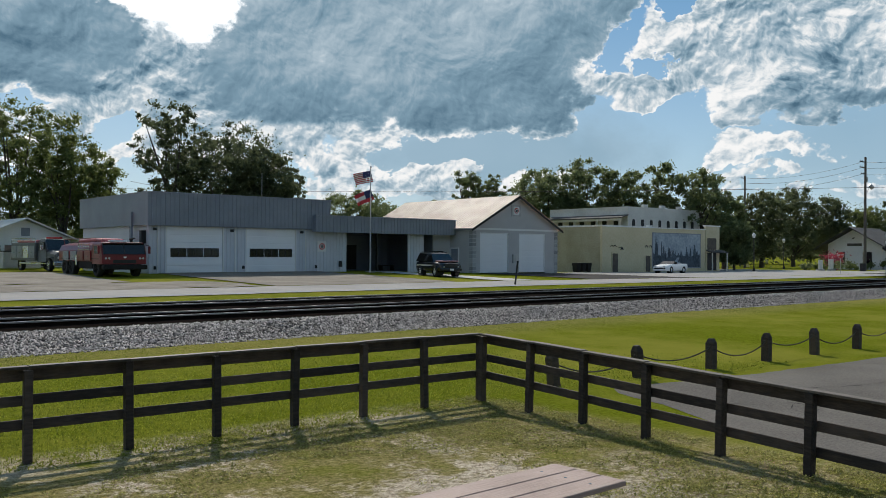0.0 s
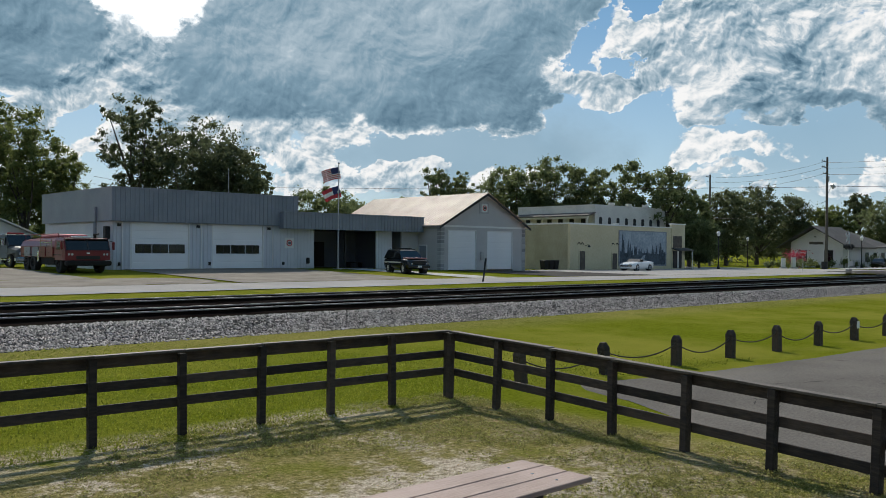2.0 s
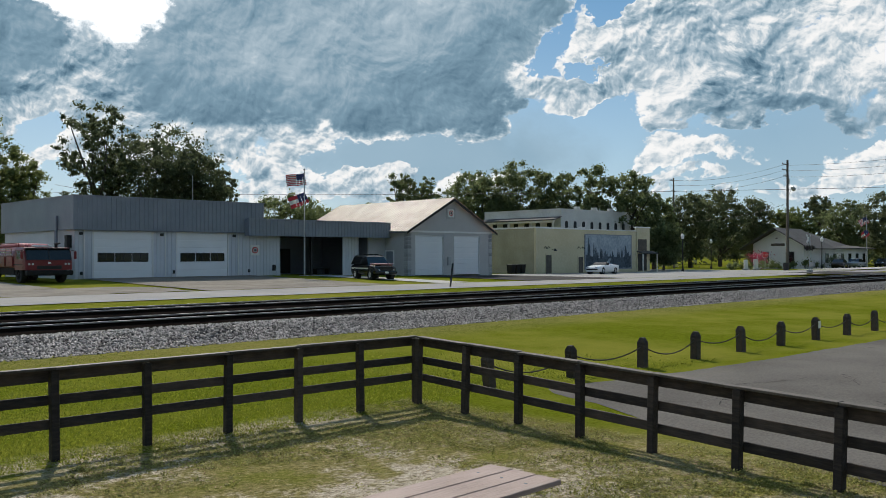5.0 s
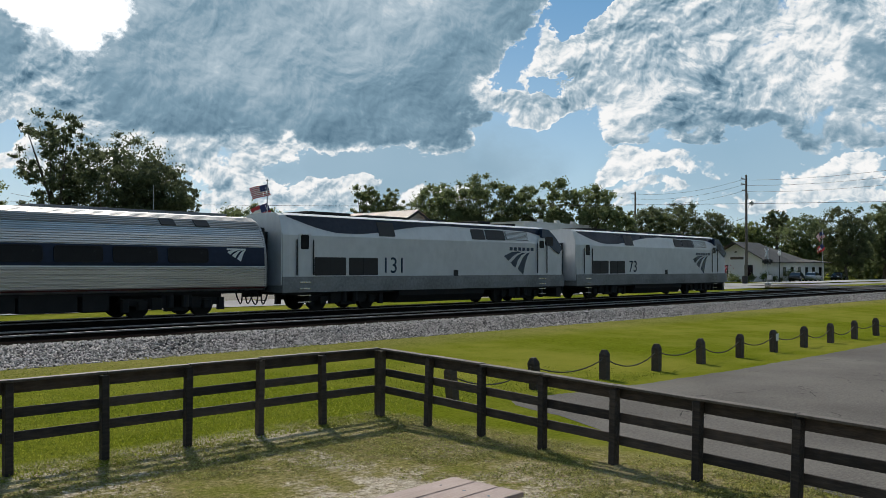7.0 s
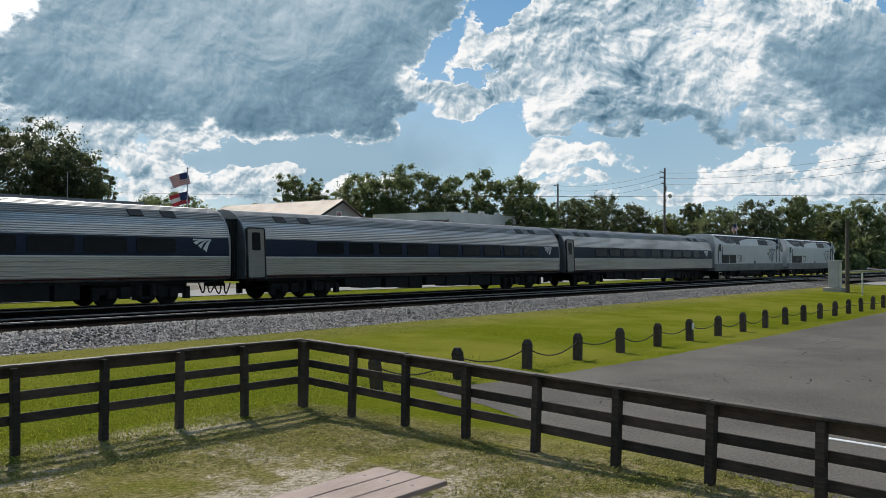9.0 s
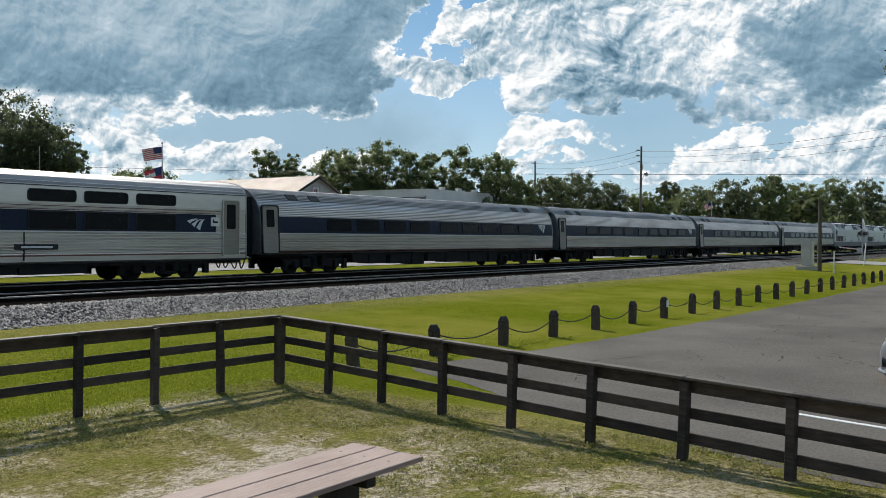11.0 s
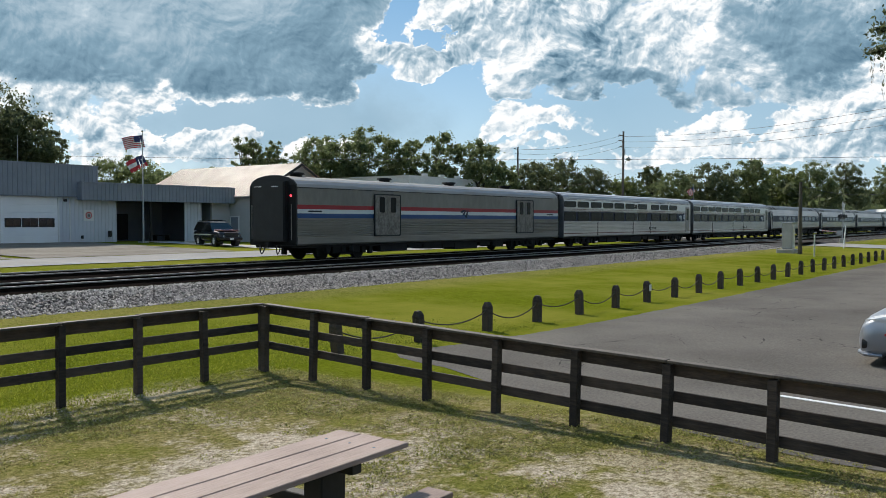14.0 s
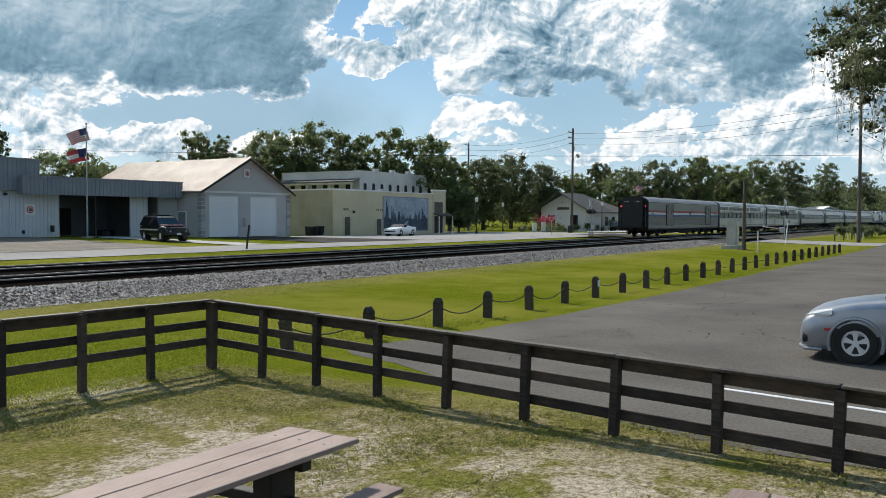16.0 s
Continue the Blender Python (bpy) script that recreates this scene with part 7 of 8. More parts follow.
def old_tanker():
    t = thing("tanker_truck", pose(21.5, 69.0, 0.95, 0, 0, -84), "dull dark grey pumper truck with bright fittings", "truck")
    hood = bmesh.new()
    loft(hood, [[(x, -w, 0.62), (x, w, 0.62), (x, w, z - 0.18), (x, w * 0.7, z), (x, -w * 0.7, z), (x, -w, z - 0.18)] for x, w, z in ((0, 0.86, 1.32), (-0.12, 0.95, 1.45), (-1.5, 1.02, 1.62))])
    part("bonnet", hood, DARKTRUCK, t)
    part("grille", boxes((0.0, 0.04, -0.5, 0.5, 0.8, 1.28), bevel=0.02), CHROME, t, "bright grille")
    cab = bmesh.new()
    loft(cab, [[(-1.5, y * 1.05, 0.7), (-3.1, y * 1.05, 0.7), (-3.1, y * 1.05, 1.62), (-3.05, y * 0.92, 2.4), (-2.75, y * 0.86, 2.5), (-2.1, y * 0.88, 2.46), (-1.55, y * 1.02, 1.62)] for y in (-1, 1)])
    part("cab", cab, DARKTRUCK, t)
    for s in (-1, 1):
        part("side_window", boxes((-2.9, -1.95, s * 1.0 - 0.03, s * 1.0 + 0.03, 1.68, 2.25), bevel=0.01), GLASS, t)
        part("mirror", boxes((-1.75, -1.65, s * 1.3 - 0.1, s * 1.3 + 0.1, 1.6, 2.0), bevel=0.02), CHROME, t)
    scr = bmesh.new()
    prism(scr, [(-1.52, 1.66), (-2.06, 2.42), (-2.12, 2.42), (-1.6, 1.66)], -0.86, 0.86, "y")
    part("windscreen", scr, GLASS, t)
    part("roof_beacon", boxes((-2.7, -2.4, -0.6, 0.6, 2.5, 2.64), bevel=0.04), SIGNRED, t, "red roof beacon bar")
    part("pump_body", boxes((-8.0, -3.2, -1.2, 1.2, 0.8, 2.2), bevel=0.05), DARKTRUCK, t)
    part("hose_load", boxes((-7.6, -3.6, -0.9, 0.9, 2.2, 2.42), bevel=0.09), PINKHOSE, t, "faded red hose load")
    for z in (2.35, 2.55):
        part("body_rail", rails([(-3.2, -1.18, 2.2), (-3.25, -1.18, z), (-7.9, -1.18, z), (-7.95, -1.18, 2.2)], 0.03), CHROME, t)
    for i in range(4):
        d = part("locker_door", boxes((-7.85 + 1.15 * i, -6.8 + 1.15 * i, -1.235, -1.2, 1.0, 1.95), bevel=0.01), CHROME if i == 2 else GREYTRUCK, t)
        part("locker_handle", boxes((-7.4 + 1.15 * i, -7.2 + 1.15 * i, -1.26, -1.236, 1.42, 1.48)), CHROME, d)
    part("bumper", boxes((0, 0.25, -1.15, 1.15, 0.45, 0.75), bevel=0.04), CHROME, t)
    part("running_board", boxes((-6.0, -1.2, -1.22, -0.9, 0.55, 0.65)), CHROME, t)
    for s in (-1, 1):
        hl = bmesh.new()
        tube(hl, (0, s * 0.7, 1.05), (0.06, s * 0.7, 1.05), 0.12, 0.12, 10)
        part("headlight", hl, LAMPGLASS, t)
        part("fender", boxes((-1.5, -0.25, s * 1.05 - 0.14, s * 1.05 + 0.14, 1.02, 1.1), bevel=0.03), DARKTRUCK, t)
    for x in (-0.9, -6.3):
        for s in (-1, 1):
            wheel(t, x, s * 1.0, 0.5, 0.3, CHROME, 6)
    return t


old_tanker()
bin_ = thing("waste_bin", pose(21.2, 81.0, 0.92), "pale grey metal rubbish skip", "skip")
part("skip_body", boxes((-1.5, 1.5, -0.8, 0.8, 0.1, 1.5), bevel=0.05), GALV, bin_)
part("skip_lid", boxes((-1.5, 1.5, -0.85, 0.85, 1.5, 1.58), bevel=0.02), BLACK, bin_)
for i in range(3):
    b = thing("wheelie_bin", pose(74.6 + 0.9 * i, 64.6, 0.42), "dark plastic bin by the side wall", "bin", "bins by the shop")
    bm = bmesh.new()
    loft(bm, [[(-0.26, -0.3, 0.05), (0.26, -0.3, 0.05), (0.26, 0.3, 0.05), (-0.26, 0.3, 0.05)], [(-0.34, -0.38, 1.0), (0.34, -0.38, 1.0), (0.34, 0.38, 1.0), (-0.34, 0.38, 1.0)]])
    part("tub", bm, UNDER, b)
    part("lid", boxes((-0.36, 0.36, -0.42, 0.42, 1.0, 1.08), bevel=0.02), BLACK, b)

# ---- poles, lamps, signs ----
def flag(parent_name, x, y, zg, top, items, label):
    """A flagpole with flags, each in rigid upright strips that swing with the wind."""
    p = thing(parent_name, pose(x, y, zg), label, "flagpole")
    bm = bmesh.new()
    tube(bm, (0, 0, 0), (0, 0, top), 0.07, 0.04, 10)
    part("pole", bm, GALV, p)
    ball = bmesh.new()
    bmesh.ops.create_uvsphere(ball, u_segments=10, v_segments=6, radius=0.09)
    b = part("finial", ball, CHROME, p)
    b.matrix_basis = pose(0, 0, top + 0.05)
    part("footing", boxes((-0.3, 0.3, -0.3, 0.3, -0.2, 0.08), bevel=0.02), CONCRETE, p)
    for kind, z, w, h, droop, phase in items:
        n = 7
        step = w / n
        strips = []
        for i in range(n):
            me = bpy.data.meshes.new("flag_strip")
            rows = 13 if kind == "stripes" else 3
            vs, fs, mi = [], [], []
            for r in range(rows + 1):
                for c in (0, 1):
                    vs.append((c * step * 1.02, 0, -h * r / rows))
            for r in range(rows):
                fs.append((2 * r, 2 * r + 1, 2 * r + 3, 2 * r + 2))
                if kind == "stripes":
                    mi.append(2 if (i < 3 and r < 7) else (0 if r % 2 == 0 else 1))
                else:
                    mi.append(2 if (i < 3 and r < 2) else (0, 1, 0)[r])
            me.from_pydata(vs, [], fs)
            for m_ in (FLAGRED, FLAGWHITE, FLAGBLUE):
                me.materials.append(m_)
            me.polygons.foreach_set("material_index", mi)
            o = new("flag_strip", me)
            o.parent = p
            strips.append(o)

        def mover(strips=strips, z=z, step=step, droop=droop, phase=phase):
            table = {o: [] for o in strips}
            for f in range(0, 41):
                t = f * 0.4
                pos = Vector((0, 0, z))
                gust = 0.5 * math.sin(0.9 * t + phase) + 0.3 * math.sin(2.1 * t + 2 * phase)
                for i, o in enumerate(strips):
                    yaw = 152 + 12 * gust + (16 + 4 * i) * math.sin(3.3 * t - 0.9 * i + phase)
                    pitch = droop + 9 * gust + 5 * math.sin(2.7 * t - 0.7 * i)
                    m = pose(pos.x, pos.y, pos.z, 0, pitch, yaw)
                    table[o].append((t, m))
                    pos = m @ Vector((step, 0, 0))
            for o in strips:
                walk(o, table[o])
        MOVERS.append(mover)
    return p


FLAGRED = mat("flag_red", (0.42, 0.03, 0.04), (0.52, 0.06, 0.07), 0.8, bump=0.05)
FLAGWHITE = mat("flag_white", (0.62, 0.62, 0.62), (0.74, 0.74, 0.66), 0.8, bump=0.05)
FLAGBLUE = mat("flag_blue", (0.02, 0.03, 0.10), (0.04, 0.05, 0.15), 0.8, bump=0.05)
flag("flagpole", 42.9, 59.7, land(42.9, 59.7), 8.75, [("stripes", 8.5, 1.65, 0.95, 14, 0.0), ("bars", 6.95, 1.6, 0.95, 20, 1.7)], "tall steel flagpole flying two red and white flags")
flag("flagpole", 150.2, 53.3, 0.3, 8.6, [("stripes", 8.4, 1.8, 1.1, 28, 0.8), ("bars", 6.4, 1.7, 1.1, 32, 2.4)], "steel flagpole with two flags near the depot")


def wire(a, b, sag=0.6, r=0.02):
    bm = bmesh.new()
    a, b = Vector(a), Vector(b)
    pts = [a.lerp(b, i / 12) - Vector((0, 0, sag * 4 * (i / 12) * (1 - i / 12))) for i in range(13)]
    pipe(bm, pts, r, 4)
    return tagged(part("overhead_wire", bm, BLACK), "thin black overhead wire slung between poles", "wire", "overhead wires")


def utility_pole(x, y, h, arms, lamp=False, lean_x=0.0, r=0.17):
    p = thing("utility_pole", pose(x, y, land(x, y), 0, lean_x, 0), "grey weathered wooden utility pole", "utility pole", "utility poles")
    bm = bmesh.new()
    tube(bm, (0, 0, -0.3), (0, 0, h), r, r * 0.65, 10)
    part("shaft", bm, POLEWOOD, p)
    for z, half in arms:
        part("crossarm", boxes((-half, 0.1, -0.06, 0.06, z - 0.06, z + 0.06), bevel=0.01), POLEWOOD, p)
        for q in (-half + 0.1, -half * 0.5):
            i = bmesh.new()
            tube(i, (q, 0, z + 0.06), (q, 0, z + 0.24), 0.05, 0.03, 8)
            part("insulator", i, GALV, p)
    if lamp:
        i = bmesh.new()
        tube(i, (0.1, 0, h * 0.66), (0.7, -0.3, h * 0.745), 0.04)
        tube(i, (0.7, -0.3, h * 0.76), (1.15, -0.5, h * 0.73), 0.22, 0.3, 10)
        part("flood_lamp", i, GALV, p)
        part("transformer_box", boxes((0.1, 0.45, -0.15, 0.15, h * 0.78, h * 0.83), bevel=0.03), GALV, p)
    return p


utility_pole(125.4, 55.5, 16.0, [(15.3, 1.7), (14.5, 1.7), (13.6, 1.3)], True, 0.6, 0.22)
utility_pole(129.5, 76.5, 15.0, [(14.6, 1.2)], False, 0, 0.2)
utility_pole(98.0, 11.8, 16.4, [(12.6, 1.4)], False, 0.4, 0.2)
utility_pole(101.5, 145.0, 12.5, [(12.0, 0.6)], False, 0, 0.16)
gp = utility_pole(66.5, 15.7, 5.2, [], False, 0, 0.17)
for z in (15.5, 14.7, 13.8):
    wire((124.2, 55.5, z), (128.6, 76.5, z - 0.6), 0.8)
    wire((125.2, 55.3, z), (98.0, 11.8, z - 1.2), 0.9)
    wire((98.0, 11.8, z - 1.2), (75, -60, z - 1.5), 1.2)
wire((125.4, 55.5, 10.0), (129.5, 76.5, 8.2), 0.9)
wire((66.5, 15.7, 5.0), (98.0, 11.8, 6.3), 0.9)
for z in (10.2, 9.1):
    wire((98.0, 11.8, z + 1), (300, -6, z + 2), 2.0)
wire((98.0, 11.8, 8.9), (40, 150, 13), 1.0)
for dy in (0.0, 0.5, 1.0):
    wire((39.5, 70, 6.4 - dy * 0.6), (53.5, 66, 5.4 - dy * 0.4), 0.3, 0.025)
wire((38, 100, 10.6), (101.5, 145, 12.6), 1.2)
mast = thing("radio_mast", pose(40.6, 74.0, 4.4), "thin steel radio mast on the station roof", "antenna")
bm = bmesh.new()
tube(bm, (0, 0, 0), (0, 0, 5.6), 0.04, 0.02, 6)
part("mast", bm, GALV, mast)


def street_lamp(x, y, h):
    s = thing("street_lamp", pose(x, y, land(x, y)), "black iron street lamp with a white globe", "street lamp", "street lamps")
    bm = bmesh.new()
    tube(bm, (0, 0, 0), (0, 0, 0.5), 0.2, 0.13, 10)
    tube(bm, (0, 0, 0.5), (0, 0, h - 0.55), 0.075, 0.06, 10)
    part("post", bm, BLACK, s)
    g_ = bmesh.new()
    tube(g_, (0, 0, h - 0.55), (0, 0, h - 0.15), 0.14, 0.26, 12)
    tube(g_, (0, 0, h - 0.15), (0, 0, h + 0.12), 0.26, 0.08, 12)
    part("globe", g_, WHITE, s, "white glass globe")
    c = bmesh.new()
    tube(c, (0, 0, h + 0.12), (0, 0, h + 0.3), 0.05, 0.01, 8)
    part("finial", c, BLACK, s)


street_lamp(103.75, 60.0, 4.9)
street_lamp(133.9, 54.0, 4.7)
street_lamp(128.0, 69.0, 4.6)

stop = thing("stop_sign", pose(99.6, 46.8, land(99.6, 46.8), 0, 0, -62), "red octagonal stop sign on a steel post", "road sign")
bm = bmesh.new()
tube(bm, (0, 0, -0.2), (0, 0, 2.5), 0.035)
part("post", bm, GALV, stop)
bm = bmesh.new()
prism(bm, [(0.36 * math.cos(radians(22.5 + 45 * i)), 2.15 + 0.36 * math.sin(radians(22.5 + 45 * i))) for i in range(8)], -0.06, -0.04, "y")
plate = part("sign_plate", bm, SIGNRED, stop)
bm = bmesh.new()
prism(bm, [(0.385 * math.cos(radians(22.5 + 45 * i)), 2.15 + 0.385 * math.sin(radians(22.5 + 45 * i))) for i in range(8)], -0.055, -0.042, "y")
part("sign_rim", bm, WHITE, stop)
letters("STOP", 0.26, WHITE, stop, pose(0, -0.062, 2.06, 90, 0, 0))

mk = thing("track_marker", pose(40.2, 40.0, land(40, 40), 0, 9, 0), "thin dark leaning marker post by the road", "marker post")
bm = bmesh.new()
tube(bm, (0, 0, -0.1), (0, 0, 1.55), 0.06, 0.06, 8)
part("post", bm, BLACK, mk)

cab_ = thing("signal_cabinet", pose(68.05, 16.9, 0.12), "grey metal crossing equipment cabinet on a concrete pad", "cabinet")
part("pad", boxes((-0.8, 0.8, -0.65, 0.65, -0.1, 0.3), bevel=0.03), CONCRETE, cab_)
part("cabinet_body", boxes((-0.42, 0.42, -0.36, 0.36, 0.32, 2.2), bevel=0.02), GALV, cab_)
part("cabinet_roof", boxes((-0.47, 0.47, -0.42, 0.42, 2.2, 2.28), bevel=0.02), GALV, cab_)
part("cabinet_door", boxes((-0.34, 0.34, -0.39, -0.36, 0.42, 2.1), bevel=0.01), OLDWHITE, cab_)
for x, y, lx in ((62.8, 13.9, 0), (84.2, 16.2, 24)):
    w = thing("white_marker", pose(x, y, 0.08, 0, lx, 0), "slim white plastic marker post", "marker post", "white marker posts")
    bm = bmesh.new()
    tube(bm, (0, 0, 0), (0, 0, 1.5 if lx == 0 else 2.2), 0.05, 0.05, 8)
    part("post", bm, WHITE, w)


def crossing_signal(x, y, yaw, arm):
    s = thing("crossing_signal", pose(x, y, land(x, y) + 0.05, 0, 0, yaw), "railway crossing signal with crossed white boards and black lamps", "crossing signal", "crossing signals")
    bm = bmesh.new()
    tube(bm, (0, 0, 0), (0, 0, 4.3), 0.07, 0.07, 10)
    part("mast", bm, GALV, s)
    for a in (45, -45):
        b = part("cross_board", boxes((-0.6, 0.6, -0.12, -0.10 + (0.006 if a > 0 else 0), -0.11, 0.11)), WHITE, s)
        b.matrix_basis = pose(0, 0 if a > 0 else -0.03, 3.7, 0, a, 0)
    for q, d in ((-0.38, -1), (0.38, -1), (-0.38, 1), (0.38, 1)):
        l = bmesh.new()
        tube(l, (q, d * 0.1, 2.75), (q, d * 0.14, 2.75), 0.30, 0.30, 16)
        tube(l, (q, d * 0.14, 2.75), (q, d * 0.36, 2.79), 0.16, 0.18, 12)
        part("signal_lamp", l, BLACK, s)
    part("lamp_arm", boxes((-0.45, 0.45, -0.1, -0.04, 2.71, 2.79)), BLACK, s)
    part("base_box", boxes((-0.25, 0.25, -0.25, 0.25, 0, 0.5), bevel=0.03), CONCRETE, s)
    part("gate_motor", boxes((-0.22, 0.22, 0.1, 0.5, 0.8, 1.3), bevel=0.03), GALV, s)
    if arm:
        g_ = part("gate_arm", boxes((0.0, arm, -0.03, 0.03, -0.05, 0.05)), WHITE, s, "lowered striped gate arm")
        g_.matrix_basis = pose(0, 0.5, 1.15, 0, -2, 180)
        for i in range(int(arm / 1.2)):
            st = part("red_band", boxes((0.5 + 1.2 * i, 0.95 + 1.2 * i, -0.034, 0.034, -0.054, 0.054)), SIGNRED, g_)


crossing_signal(97.6, 18.9, 0, 8.0)
crossing_signal(91.6, 38.2, 180, 0)
for i in range(9):
    w = thing("yard_stake", pose(100.5 + 2.3 * i, 14.4 - 0.12 * i, 0.05), "short pale wooden stake", "stake", "stakes beside the crossing")
    part("stake", boxes((-0.06, 0.06, -0.06, 0.06, -0.1, 0.75), bevel=0.01), OLDWHITE if i % 2 else POLEWOOD, w)
for x, y, h in ((118.5, 58.5, 1.5), (120.2, 57.8, 1.6)):
    m_ = thing("stone_marker", pose(x, y, 0.3), "pale stone memorial slab", "memorial", "memorials by the pavement")
    part("slab", boxes((-0.5, 0.5, -0.12, 0.12, 0, h), bevel=0.04), OLDWHITE, m_)
    part("plinth", boxes((-0.7, 0.7, -0.3, 0.3, 0, 0.25), bevel=0.03), CONCRETE, m_)
bench_ = thing("litter_bin", pose(116.5, 51.8, 0.36), "dark round litter bin on the pavement", "litter bin")
bm = bmesh.new()
tube(bm, (0, 0, 0), (0, 0, 1.05), 0.36, 0.4, 14)
part("drum", bm, BLACK, bench_)

# ---- trees, hedges, grass ----
def leaf_quads(rnd, centres, radii, per, size, flat=0.8):
    """Small four-cornered leaves or sprays scattered through round clumps."""
    n = len(centres) * per
    c = np.repeat(np.asarray(centres), per, 0)
    r = np.repeat(np.asarray(radii), per, 0)
    d = rnd.normal(size=(n, 3))
    d /= np.linalg.norm(d, axis=1, keepdims=True)
    d *= np.minimum(np.abs(rnd.normal(size=(n, 1))) * 0.52, 1.4)
    p = c + d * r[:, None] * np.array([1, 1, flat])
    a = rnd.normal(size=(n, 3))
    a /= np.linalg.norm(a, axis=1, keepdims=True)
    b = np.cross(a, rnd.normal(size=(n, 3)))
    b /= np.linalg.norm(b, axis=1, keepdims=True)
    s = size * rnd.uniform(0.5, 1.3, (n, 1))
    q = np.stack([p - a * s, p - b * s * 0.55, p + a * s, p + b * s * 0.55], 1)
    return q.reshape(-1, 3), np.arange(n * 4).reshape(-1, 4)


def tree(x, y, h, cr, seed, leaf, clumps=40, per=130, size=0.26, low=0.28, label="broad leafy tree", moss=0, squash=0.75, dense=1.0, trunk_lean=0.0):
    rnd = np.random.RandomState(seed)
    z0 = land(x, y)
    t = thing("tree", pose(x, y, z0), label, "tree")
    bm = bmesh.new()
    r = 0.026 * h
    fork = h * (low + 0.06)
    top = Vector((trunk_lean, 0, fork))
    tube(bm, (0, 0, -0.3), top * 0.5, r * 1.25, r, 8, False)
    tube(bm, top * 0.5, top, r, r * 0.8, 8, False)
    cen, rad = [], []
    zc = h * (low + 1) / 2
    hz = h * (1 - low) / 2
    for i in range(clumps):
        v = rnd.normal(size=3)
        v /= (np.abs(v) ** 2.7).sum() ** (1 / 2.7)
        f = rnd.rand() ** 0.4
        k = 1.0 - 0.25 * rnd.rand()
        cx, cy, cz = v[0] * cr * f * k + trunk_lean, v[1] * cr * f * k, zc + v[2] * hz * f * 0.93
        cen.append((cx, cy, cz))
        rad.append(min(cr, 5.0) * rnd.uniform(0.13, 0.34) * dense)
    order = sorted(range(clumps), key=lambda i: -rad[i])[:11]
    for i in order:
        p = Vector(cen[i])
        mid = top.lerp(p, 0.5) + Vector((rnd.uniform(-0.5, 0.5), rnd.uniform(-0.5, 0.5), 0.3))
        tube(bm, top, mid, r * 0.45, r * 0.26, 6, False)
        tube(bm, mid, p, r * 0.26, r * 0.06, 5, False)
    part("trunk", bm, BARK, t)
    v, f = leaf_quads(rnd, cen, rad, per, size, squash)
    c = raw("crown", v, f, leaf, t)
    if moss:
        bmv, bmf = [], []
        for i in range(moss):
            k = rnd.randint(clumps)
            a = np.array(cen[k]) + np.array([rnd.uniform(-1, 1) * rad[k], rnd.uniform(-1, 1) * rad[k], -rad[k] * squash * 0.7])
            ln = rnd.uniform(0.6, 2.0) * cr / 7
            for j in range(26):
                u = rnd.rand()
                p = a + np.array([rnd.normal() * 0.10 * (1 - u * 0.6), rnd.normal() * 0.10 * (1 - u * 0.6), -u * ln])
                w = 0.06 * (1 - 0.5 * u)
                o = len(bmv)
                bmv += [p + (-w, 0, 0), p + (w, w, 0), p + (w * 0.6, 0, -0.26), p + (-w * 0.6, 0, -0.26)]
                bmf.append((o, o + 1, o + 2, o + 3))
        tagged(raw("moss", bmv, bmf, MOSS, t), "long grey hanging moss", kind="stuff")
    return t


def by_angle(az, dist):
    return dist * math.sin(radians(az)), dist * math.cos(radians(az))


